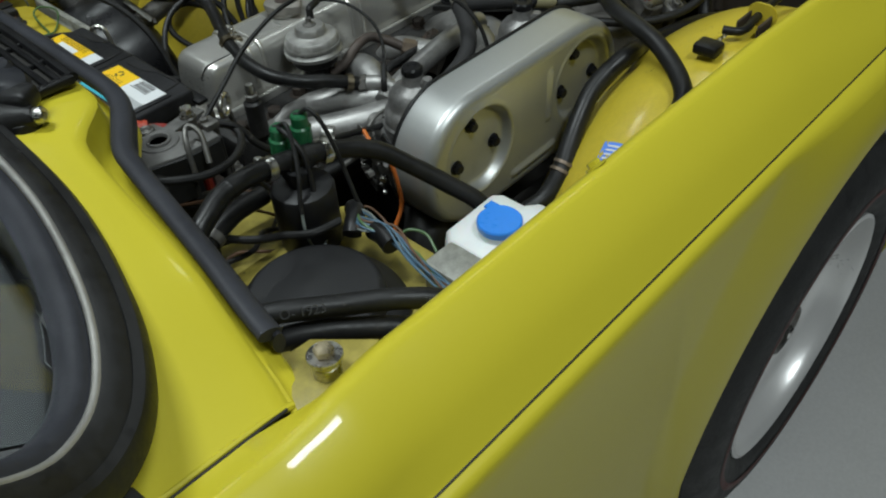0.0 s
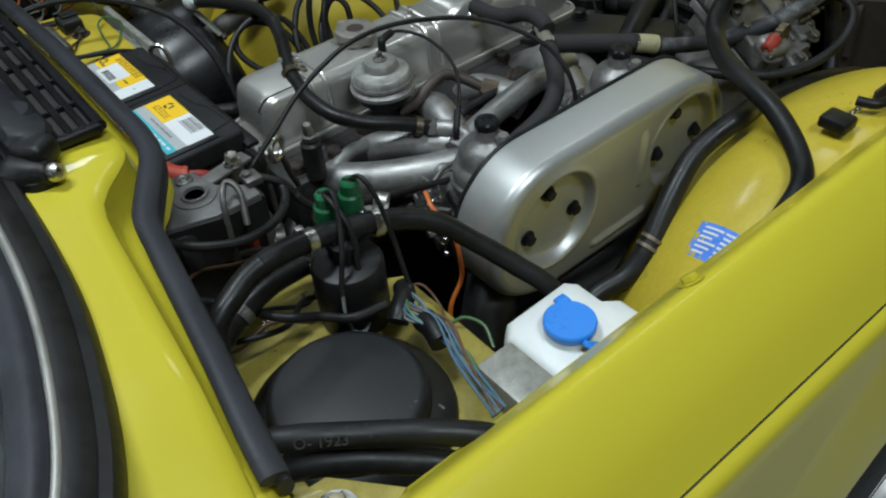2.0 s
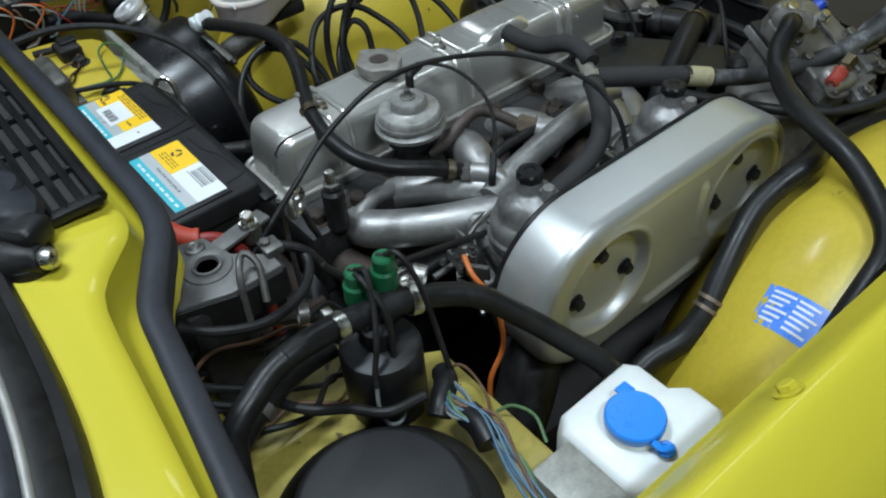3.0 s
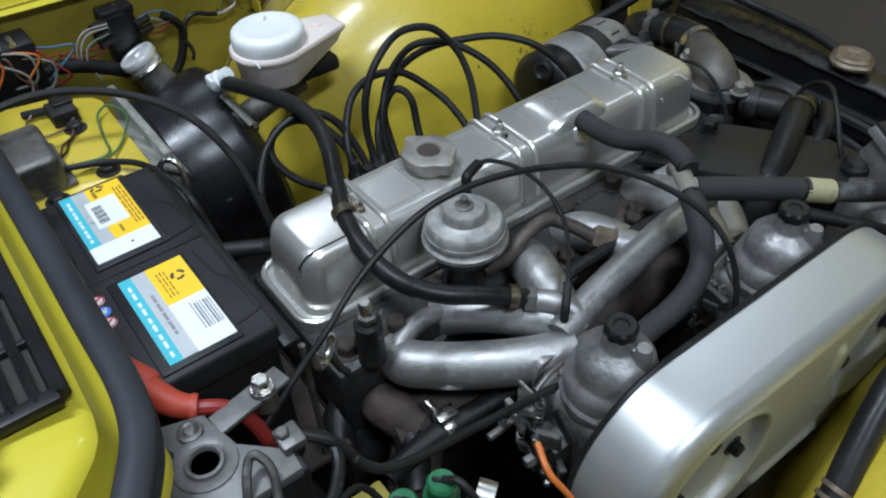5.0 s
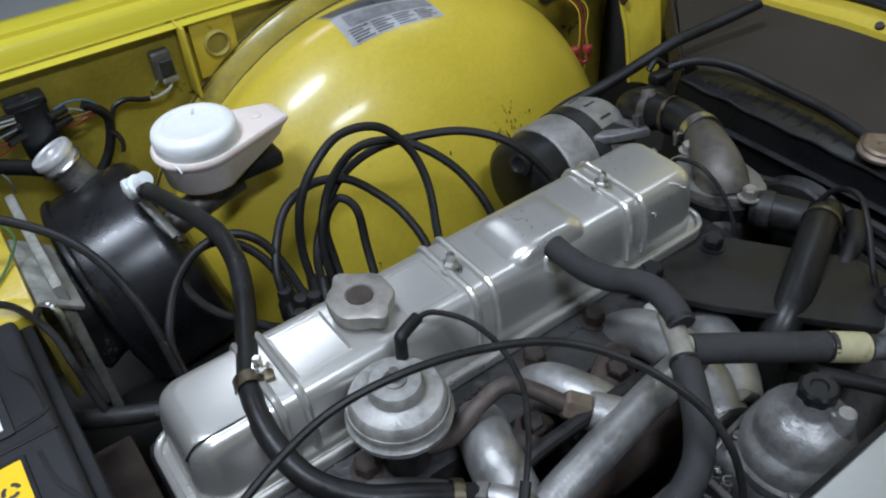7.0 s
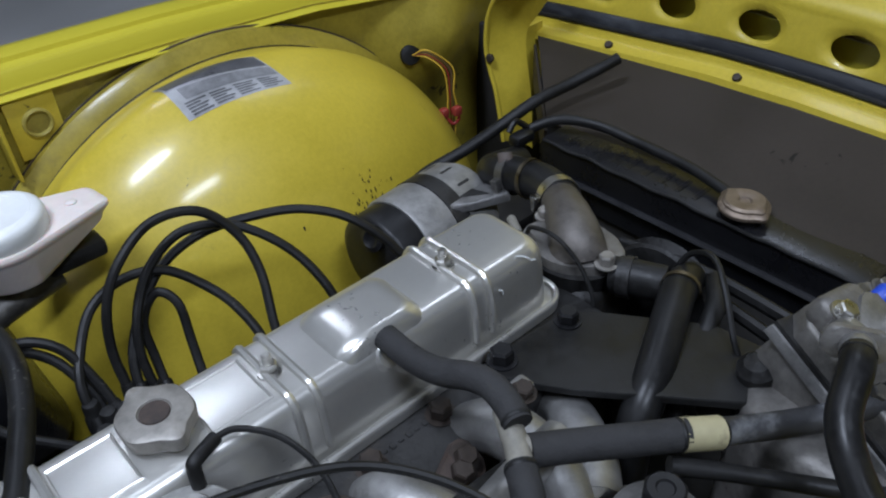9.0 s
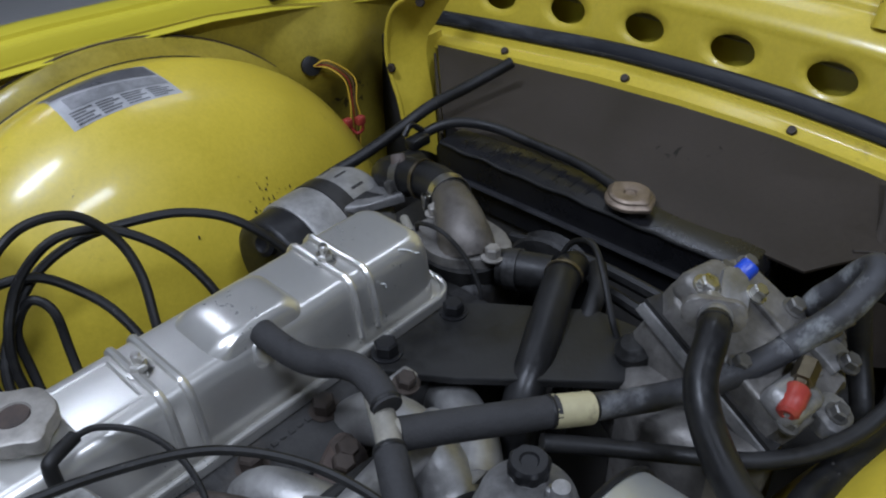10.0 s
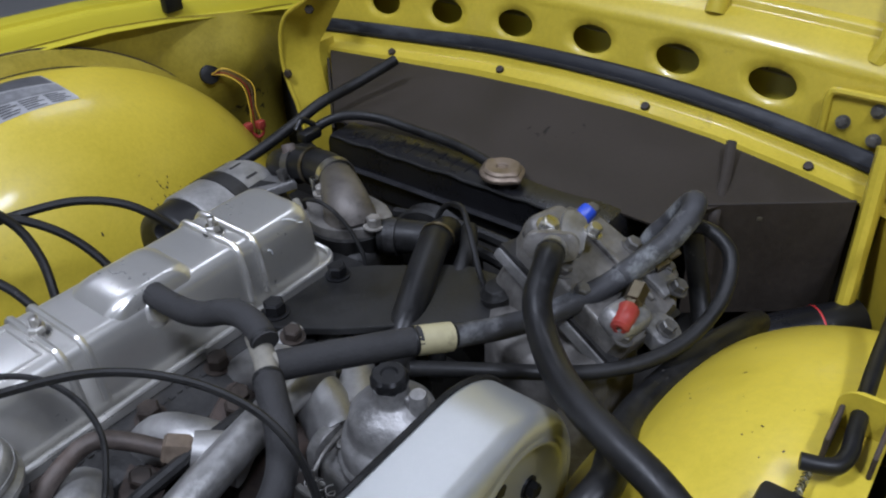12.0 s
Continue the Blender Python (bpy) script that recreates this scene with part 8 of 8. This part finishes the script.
for cx in (-0.016, 0.016):
    part("clamp_bolt", hexnut(0.0045, 0.006, HC @ Matrix.Translation((cx, 0, -0.009))), STEEL, cp)
part("fitting", tube([(0.298, -0.262, 0.862), (0.290, -0.270, 0.878), (0.272, -0.283, 0.890), (0.258, -0.290, 0.894)], 0.0105, 14, 4), ALLOY_DULL, cp)
hose_set("suction_hose", [(0.262, -0.288, 0.893), (0.252, -0.292, 0.896), (0.239, -0.297, 0.895), (0.214, -0.305, 0.884), (0.194, -0.322, 0.874), (0.169, -0.349, 0.872), (0.149, -0.378, 0.874), (0.136, -0.408, 0.873), (0.126, -0.440, 0.868), (0.114, -0.470, 0.858), (0.096, -0.497, 0.849), (0.078, -0.513, 0.844), (0.060, -0.521, 0.838), (0.040, -0.524, 0.828), (0.015, -0.525, 0.808), (-0.01, -0.526, 0.78)], 0.0108, HOSE, "thick black refrigerant hose over the wheel arch", [(0.01, 0.010, 1.04, ALLOY_DULL, "ferrule"), (0.06, 0.002, 1.05, RUBBER, "ridge")], "", 18)
hose_set("loop_hose", [(0.150, -0.235, 0.830), (0.175, -0.258, 0.822), (0.200, -0.284, 0.815), (0.223, -0.312, 0.811), (0.244, -0.341, 0.811), (0.277, -0.367, 0.811), (0.316, -0.385, 0.817), (0.357, -0.392, 0.833), (0.388, -0.382, 0.855), (0.400, -0.352, 0.862), (0.40, -0.325, 0.84)], 0.0062, RUBBER, "black hose looping round the compressor", [(0.98, 0.008, 1.1, HOSE, "end_cuff")], "", 14)
hose("loop_hose", [(0.404, -0.336, 0.852), (0.428, -0.326, 0.850), (0.450, -0.328, 0.82), (0.453, -0.335, 0.79), (0.448, -0.345, 0.76), (0.42, -0.365, 0.73), (0.37, -0.385, 0.72), (0.30, -0.39, 0.70)], 0.010, RUBBER, "black hose beside the duct flap", "", 12)
hose_set("arch_hose", [(0.46, -0.40, 0.74), (0.40, -0.398, 0.768), (0.33, -0.388, 0.786), (0.276, -0.380, 0.791), (0.226, -0.378, 0.797), (0.180, -0.390, 0.815), (0.141, -0.402, 0.829), (0.110, -0.396, 0.819), (0.079, -0.392, 0.803), (0.048, -0.397, 0.783), (0.017, -0.405, 0.760), (-0.011, -0.413, 0.737), (-0.039, -0.411, 0.714), (-0.075, -0.400, 0.700), (-0.12, -0.40, 0.68)], 0.0122, HOSE, "black heater hose along the wheel arch", [(0.97, 0.010, 1.05, HOSE, "end_cuff")], "", 16)
t = thing("hose_clip", "tan hose clip on the heater hose", "clip", (-0.011, -0.413, 0.737), "hose clips")
clip_band("band", (-0.002, -0.4115, 0.744), (-0.021, -0.4125, 0.729), 0.0130, 0.004, RADCAP, t)
clip_band("band", (-0.010, -0.4125, 0.738), (-0.029, -0.4135, 0.723), 0.0130, 0.004, RADCAP, t, False)

# ---- heater hose, valve and coil ----
hose_set("heater_hose", [(-0.470, -0.370, 0.845), (-0.456, -0.347, 0.885), (-0.446, -0.341, 0.896), (-0.432, -0.336, 0.902), (-0.411, -0.328, 0.907), (-0.386, -0.324, 0.908), (-0.353, -0.319, 0.901), (-0.313, -0.321, 0.893), (-0.273, -0.327, 0.882), (-0.238, -0.343, 0.868), (-0.213, -0.368, 0.845), (-0.190, -0.395, 0.820), (-0.169, -0.420, 0.795), (-0.15, -0.44, 0.75)], 0.0098, HOSE, "thick black heater hose", [(0.35, 0.003, 1.03, HOSE, "ridge")], "", 18)
hose("heater_hose", [(-0.475, -0.33, 0.83), (-0.43, -0.31, 0.85), (-0.39, -0.30, 0.858), (-0.35, -0.295, 0.855)], 0.0098, HOSE, "second black heater hose below", "", 16)
for p, q, mt in (((-0.352, -0.320, 0.900), (-0.338, -0.320, 0.897), STEEL), ((-0.288, -0.324, 0.886), (-0.276, -0.326, 0.883), STEEL), ((-0.42, -0.307, 0.853), (-0.41, -0.304, 0.855), DULLSTEEL)):
    t = thing("hose_clip", "steel worm-drive hose clip", "clip", p, "hose clips")
    clip_band("band", p, q, 0.0108, 0.009, mt, t)
hv = thing("heater_valve", "black heater valve with green vacuum connectors", "valve", (-0.315, -0.315, 0.80))
part("can", lathe([(0.030, 0.800), (0.032, 0.803), (0.032, 0.866), (0.030, 0.870), (0.028, 0.871), (0.012, 0.873), (0.012, 0.89), (0, 0.89)], 36, Matrix.Translation((-0.326, -0.330, 0))), DRUM, hv)
part("pipe_mount", tube([(-0.335, -0.318, 0.888), (-0.300, -0.318, 0.888)], 0.0125, 16, 4), PLASTIC, hv)
for px, py, pz in ((-0.299, -0.306, 0.914), (-0.321, -0.300, 0.909)):
    M = along((px, py, pz - 0.016), (px + 0.002, py - 0.002, pz + 0.05))
    c = part("vacuum_connector", lathe([(0.0105, 0), (0.0105, 0.016), (0.0085, 0.018), (0.0085, 0.028), (0.007, 0.030), (0, 0.0302)], 20, M), GREEN, hv, "green plastic connector")
    part("slot", rbox((0.003, 0.011, 0.004), (0, 0, 0.0300), 0.001, 1, M), GRIME, c)
part("clip_loop", lathe([(0.0092, -0.0055), (0.0096, -0.0055), (0.0096, 0.0055), (0.0092, 0.0055)], 28, cap=False, m=along((-0.273, -0.313, 0.893), (-0.26, -0.330, 0.890))), STEEL, hv, "bright steel clip band")
hose("valve_lead", [(-0.297, -0.307, 0.928), (-0.293, -0.318, 0.935), (-0.289, -0.331, 0.920), (-0.288, -0.346, 0.890), (-0.291, -0.365, 0.855), (-0.292, -0.375, 0.838)], 0.0023, RUBBER, "black sleeved valve lead", "valve leads", 8)
hose("valve_lead", [(-0.320, -0.301, 0.923), (-0.318, -0.313, 0.928), (-0.326, -0.330, 0.910), (-0.337, -0.345, 0.892), (-0.346, -0.352, 0.872), (-0.349, -0.356, 0.862)], 0.0023, RUBBER, "black sleeved valve lead", "valve leads", 8)
hose("valve_lead", [(-0.322, -0.304, 0.923), (-0.322, -0.316, 0.922), (-0.320, -0.335, 0.905), (-0.326, -0.348, 0.872), (-0.334, -0.356, 0.842)], 0.0026, RUBBER, "black sleeved valve lead", "valve leads", 8)
wire("lead_end", [(-0.349, -0.356, 0.862), (-0.352, -0.360, 0.845), (-0.348, -0.361, 0.822), (-0.338, -0.362, 0.814), (-0.330, -0.360, 0.820)], 0.0016, WGREY, "grey bare wire end", "loose wires")

# drum on the ledge
dr = thing("canister", "satin black round canister with flat lid", "canister", (-0.389, -0.417, 0.80))
DM = Matrix.Translation((-0.394, -0.420, 0.0))
part("base", lathe([(0.086, 0.799), (0.086, 0.803), (0.083, 0.808), (0.070, 0.8165), (0.065, 0.818)], 56, DM), DRUM, dr)
part("lid", lathe([(0.0660, 0.816), (0.0652, 0.828), (0.0636, 0.8335), (0.0605, 0.8365), (0.057, 0.8375), (0, 0.838)], 64, DM), DRUM, dr, "flat satin black lid")
dh = hose_set("demister_hose", [(-0.520, -0.440, 0.893), (-0.485, -0.464, 0.903), (-0.462, -0.479, 0.904), (-0.441, -0.492, 0.900), (-0.423, -0.504, 0.897), (-0.407, -0.516, 0.896), (-0.391, -0.529, 0.895), (-0.365, -0.549, 0.888), (-0.34, -0.568, 0.872)], 0.0090, HOSE, "thick black hose with a faint printed number", [], "", 18)
cu = bpy.data.curves.new("print", "FONT")
cu.body, cu.size, cu.extrude = "O- 1923", 0.0105, 0.0003
fo = bpy.data.objects.new("print", cu)
me = bpy.data.meshes.new_from_object(fo)
bpy.data.objects.remove(fo)
bm = bmesh.new()
bm.from_mesh(me)
part("print", place(bm, Matrix.Translation((-0.4689, -0.4861, 0.9054)) @ Matrix.Rotation(radians(-36), 4, "Z") @ Matrix.Rotation(radians(58), 4, "X")), PRINT, dh, "faint grey printed number", 0)
hose("demister_hose", [(-0.520, -0.450, 0.862), (-0.485, -0.472, 0.876), (-0.462, -0.485, 0.880), (-0.441, -0.498, 0.878), (-0.423, -0.510, 0.874), (-0.391, -0.535, 0.866), (-0.36, -0.560, 0.85)], 0.0098, HOSE, "thick black lower hose in the corner", "", 18)

# wiring in the near corner
WP = [(-0.300, -0.372, 0.842), (-0.318, -0.395, 0.840), (-0.316, -0.425, 0.838), (-0.318, -0.465, 0.838), (-0.322, -0.51, 0.84)]
t = thing("taped_loom", "black taped wiring joint", "wiring loom", WP[0])
part("tape", tube([(-0.293, -0.362, 0.836), (-0.300, -0.374, 0.842), (-0.314, -0.386, 0.842), (-0.322, -0.392, 0.838)], 0.0095, 12, 6), PLASTIC, t)
part("tape", tube([(-0.305, -0.405, 0.840), (-0.306, -0.420, 0.842), (-0.310, -0.436, 0.840)], 0.0105, 12, 6), PLASTIC, t)
random.seed(7)
for k in range(11):
    mt, lab = ((WBLUE, "light blue"), (WGREEN, "green"), (WBLUE, "light blue"), (WBROWN, "brown"), (WGREY, "grey"))[k % 5]
    o = [random.uniform(-0.010, 0.010) for _ in range(8)]
    wire("corner_loom_wire", [(-0.300 + o[0], -0.372, 0.845), (-0.309 + o[1], -0.398, 0.848 + o[2] / 3), (-0.302 + o[3], -0.425, 0.846 + o[4] / 2), (-0.308 + o[5], -0.462, 0.842 + o[6] / 2), (-0.325 + o[7], -0.52, 0.845)], 0.0013, mt, lab + " wire in the corner loom", "corner loom")
wire("orange_lead", [(-0.205, -0.285, 0.850), (-0.212, -0.305, 0.845), (-0.205, -0.322, 0.825), (-0.203, -0.330, 0.795), (-0.204, -0.332, 0.765), (-0.222, -0.335, 0.740), (-0.226, -0.338, 0.700)], 0.0024, ORANGE, "bright orange wire beside the air box")
wire("green_lead", [(-0.272, -0.40, 0.806), (-0.262, -0.408, 0.812), (-0.255, -0.425, 0.81), (-0.262, -0.445, 0.803)], 0.0015, WGREEN, "green wire over the ledge edge")
wire("brown_lead", [(-0.285, -0.345, 0.81), (-0.270, -0.355, 0.82), (-0.268, -0.38, 0.81), (-0.285, -0.41, 0.815), (-0.30, -0.45, 0.82)], 0.0013, WBROWN, "brown wire over the ledge")
hose("corner_loom", [(-0.462, -0.235, 0.850), (-0.436, -0.258, 0.842), (-0.413, -0.276, 0.836), (-0.402, -0.305, 0.838), (-0.388, -0.326, 0.839), (-0.368, -0.343, 0.840), (-0.350, -0.368, 0.845), (-0.320, -0.374, 0.844)], 0.0042, RUBBER, "black loom across the bay corner", "", 10)

# washer bottle
wb = thing("washer_bottle", "white plastic washer bottle with blue cap", "washer bottle", (-0.2, -0.48, 0.70))
bm = bmesh.new()
rings = []
base = [(-0.256, -0.516), (-0.256, -0.452), (-0.244, -0.438), (-0.168, -0.436), (-0.160, -0.446), (-0.160, -0.478), (-0.146, -0.490), (-0.146, -0.520), (-0.158, -0.532), (-0.244, -0.532)]
cx, cy = -0.203, -0.484
for s, z in ((0.93, 0.690), (0.97, 0.696), (1.0, 0.72), (1.0, 0.795), (0.985, 0.806), (0.94, 0.814), (0.86, 0.818), (0.5, 0.820)):
    rings.append([bm.verts.new((cx + (x - cx) * s, cy + (y - cy) * s, z)) for x, y in base])
for a, c in zip(rings, rings[1:]):
    for k in range(len(base)):
        bm.faces.new((a[k], a[(k + 1) % len(base)], c[(k + 1) % len(base)], c[k]))
bm.faces.new(rings[0][::-1])
bm.faces.new(rings[-1])
bmesh.ops.bevel(bm, geom=[e for e in bm.edges if abs(e.verts[0].co.z - e.verts[1].co.z) > 0.01], offset=0.006, segments=3, profile=0.5, affect="EDGES")
part("bottle", bm, WHITEPL, wb, smooth=60)
part("neck", lathe([(0.022, 0.818), (0.021, 0.828)], 32, Matrix.Translation((-0.2125, -0.4855, 0))), WHITEPL, wb)
cap = part("cap", lathe([(0.0218, 0.826), (0.0228, 0.828), (0.0228, 0.8335), (0.0215, 0.835), (0.004, 0.8352), (0, 0.8352)], 48, Matrix.Translation((-0.2125, -0.4855, 0))), BLUE, wb, "flat blue snap cap")
part("tab", rbox((0.012, 0.011, 0.003), (-0.200, -0.4645, 0.8325), 0.001), BLUE, cap)
part("strap", tube([(-0.2195, -0.5075, 0.8315), (-0.217, -0.515, 0.829), (-0.209, -0.518, 0.826), (-0.2160, -0.5180, 0.824)], 0.0032, 8, 4, flat=0.5, up=(0, 0, 1)), BLUE, cap)
part("strap_ring", tube([(-0.2120 + 0.0055 * math.cos(q), -0.5150 + 0.0055 * math.sin(q), 0.823) for q in [2 * math.pi * k / 16 for k in range(17)]], 0.0018, 8, 2), BLUE, cap)
bb = thing("bottle_bracket", "dull sheet-metal bracket beside the washer bottle", "bracket", (-0.28, -0.50, 0.80))
part("box", rbox((0.040, 0.080, 0.055), (-0.281, -0.505, 0.803), 0.004, 2), SCUFF, bb)

wbt = thing("wing_bolt", "yellow painted bolt in the wing flange", "bolt", (-0.181, -0.572, 0.921))
bolt("head", (-0.181, -0.569, 0.919), (-0.181, -0.555, 0.932), 0.0065, 0.005, YELLOW, wbt, 0.010)

# warning label on the near arch
wl = thing("warning_label", "blue warning label stuck on the yellow arch", "label", (0.02, -0.47, 0.77))


def arch_point(u, v, lift):
    (cx, cy, cz), (sx, sy, sz) = DOME
    x = (1 - v) * ((1 - u) * 0.018 + u * -0.014) + v * ((1 - u) * 0.012 + u * -0.02)
    y = (1 - v) * ((1 - u) * -0.454 + u * -0.458) + v * ((1 - u) * -0.518 + u * -0.514)
    sb = min(1.0, (0.535 + y) / 0.228) ** (1 / 0.85)
    cb = math.sqrt(max(0, 1 - sb * sb)) ** 0.85
    return (x, y - lift * 0.3, cz - 0.018 + sz * math.sqrt(max(0.0, cb * cb - ((x - cx) / sx) ** 2)) + lift)


part("sheet", grid([[arch_point(u / 8, v / 8, 0.0015) for u in range(9)] for v in range(9)]), LBL_B, wl)
for r in range(6):
    for c, (v0, v1) in enumerate(((0.10, 0.46), (0.50, 0.90))):
        part("text_bar", grid([[arch_point(0.12 + 0.14 * r + 0.06 * k, v0 + (v1 - v0 - 0.06 * ((r + c) % 3)) * v / 4, 0.0022) for k in (0, 1)] for v in range(5)]), LBL_W, wl)

# bonnet cone and its bracket in the corner
bc = thing("bonnet_buffer", "zinc bonnet buffer bolt on a yellow bracket", "bolt", (-0.465, -0.54, 0.90))
part("bracket", slab([(-0.510, -0.506), (-0.462, -0.510), (-0.428, -0.550), (-0.470, -0.566), (-0.515, -0.560)], 0.893, 0.896, 0.001), YELLOW_DIRT_SHADE, bc)
BM = along((-0.4735, -0.5445, 0.896), (-0.4700, -0.5405, 0.97)) @ Matrix.Diagonal((0.8, 0.8, 0.8, 1))
part("spring_seat", lathe([(0.0135, 0.0), (0.0135, 0.010), (0.011, 0.012)], 28, BM), STEEL, bc)
part("washer", lathe([(0.0165, 0.020), (0.0170, 0.0215), (0.0165, 0.023), (0.006, 0.023)], 36, BM), STEEL, bc)
part("shank", lathe([(0.008, 0.01), (0.008, 0.021)], 20, BM), DULLSTEEL, bc)
part("spring_turns", tube([tuple(BM @ Vector((0.0125 * math.cos(k * 0.785), 0.0125 * math.sin(k * 0.785), 0.011 + 0.00042 * k))) for k in range(22)], 0.0017, 6, 2), STEEL, bc)
part("bolt_head", hexnut(0.0095, 0.009, BM @ Matrix.Translation((0, 0, 0.023))), GOLDZINC, bc, "gold-passivated hexagon head")

# bonnet release rod on the near arch
lv = thing("release_lever", "black bent bonnet release rod on a bracket", "lever", (0.25, -0.5, 0.86))
part("rod", tube([(0.60, -0.506, 0.850), (0.45, -0.508, 0.864), (0.300, -0.512, 0.874), (0.226, -0.517, 0.876), (0.204, -0.519, 0.875), (0.192, -0.516, 0.874), (0.187, -0.508, 0.874), (0.184, -0.498, 0.874)], 0.0052, 12, 6), PLASTIC, lv)
part("bracket", slab(rounded(-0.020, 0.020, -0.016, 0.020, 0.012), 0, 0.003, 0.001, Matrix.Translation((0.236, -0.522, 0.872)) @ Matrix.Rotation(radians(90), 4, "Y")), YELLOW_BAY, lv, "yellow painted bracket plate")
part("bracket_cheek", rbox((0.034, 0.003, 0.032), (0.220, -0.506, 0.864), 0.001, 1), RUST, lv, "rusty inner cheek")
part("bracket_cheek", rbox((0.034, 0.003, 0.032), (0.220, -0.532, 0.864), 0.001, 1), RUST, lv)
part("return_spring", tube([(0.186 - 0.0008 * k, -0.504 + 0.002 * math.cos(k * 1.57), 0.870 + 0.002 * math.sin(k * 1.57)) for k in range(36)], 0.0008, 5, 2), STEEL, lv)
part("bob", rbox((0.026, 0.030, 0.014), (0.150, -0.500, 0.866), 0.004, 2), PLASTIC, lv, "black rubber block")

# ---- oil spatter and scuffs on the arches ----
def arch_z(side, x, y):
    (cx, cy, cz), (sx, sy, sz) = DOME
    d = (cy - y) / sy if side > 0 else (0.535 + y) / 0.228
    cb = math.sqrt(max(0, 1 - min(1.0, d) ** (2 / 0.85))) ** 0.85
    return (cz if side > 0 else cz - 0.018) + sz * math.sqrt(max(0.0, cb * cb - ((x - cx) / sx) ** 2))


random.seed(5)
for side, spots, nm, lab in ((1, [(random.gauss(0.318, 0.032), 0.274 + abs(random.gauss(0.0, 0.010)), random.uniform(0.0004, 0.0012)) for _ in range(140)], "oil_spatter", "black oil spatter on the yellow arch"), (-1, [(random.uniform(0.16, 0.36), random.uniform(-0.49, -0.40), random.uniform(0.0003, 0.0009)) for _ in range(14)], "paint_chips", "dark chips and scuffs in the yellow arch paint")):
    bm = bmesh.new()
    for x, y, r in spots:
        if side > 0 and not 0.258 < y < 0.42:
            continue
        stretch = random.uniform(1.0, 2.6) if side < 0 else random.uniform(0.8, 1.6)
        turn = random.uniform(0, 3.14)
        vs = []
        for k in range(7):
            q = 2 * math.pi * k / 7
            u, w = r * stretch * math.cos(q) * random.uniform(0.7, 1.2), r * math.sin(q) * random.uniform(0.7, 1.2)
            px, py = x + u * math.cos(turn) - w * math.sin(turn), y + u * math.sin(turn) + w * math.cos(turn)
            vs.append(bm.verts.new((px, py - (0.0016 if side > 0 else 0), arch_z(side, px, py) + 0.0014)))
        bm.faces.new(vs)
    tagged(part(nm, bm, GRIME if side > 0 else RUST, None, "", 0), lab, "stain", kind="stuff")

# ---- cables in the bulkhead corner ----
random.seed(21)
for k in range(8):
    y0 = -0.295 + 0.012 * k
    z0 = 0.815 + random.uniform(-0.02, 0.03)
    pts = [(-0.462, y0 + random.uniform(-0.02, 0.02), z0 + 0.02), (-0.425, y0 + random.uniform(-0.015, 0.015), z0 + random.uniform(-0.01, 0.02)), (-0.385, y0 + random.uniform(-0.02, 0.02), z0 + random.uniform(-0.015, 0.012)), (-0.345, y0 + random.uniform(-0.02, 0.03), z0 - 0.01 + random.uniform(-0.01, 0.01)), (-0.305, y0 + random.uniform(-0.03, 0.02), z0 - 0.03), (-0.285, y0 + random.uniform(-0.03, 0.02), z0 - 0.09)]
    mt, lab = ((RUBBER, "black"), (WBROWN, "brown"), (RUBBER, "black"), (RUBBER, "black"), (WBROWN, "brown"))[k % 5]
    wire("corner_cable", pts, (0.0028, 0.0018, 0.0034, 0.0022, 0.0018)[k % 5], mt, lab + " cable in the bulkhead corner", "corner cables", category="cable")
for k, (x, y, z) in enumerate(((-0.352, -0.262, 0.868), (-0.432, -0.300, 0.838), (-0.318, -0.285, 0.842))):
    t = thing("hose_clip", "dull steel hose clip in the bulkhead corner", "clip", (x, y, z), "hose clips")
    clip_band("band", (x, y, z), (x + 0.02, y - 0.008, z - 0.004), 0.0075, 0.008, DULLSTEEL, t)
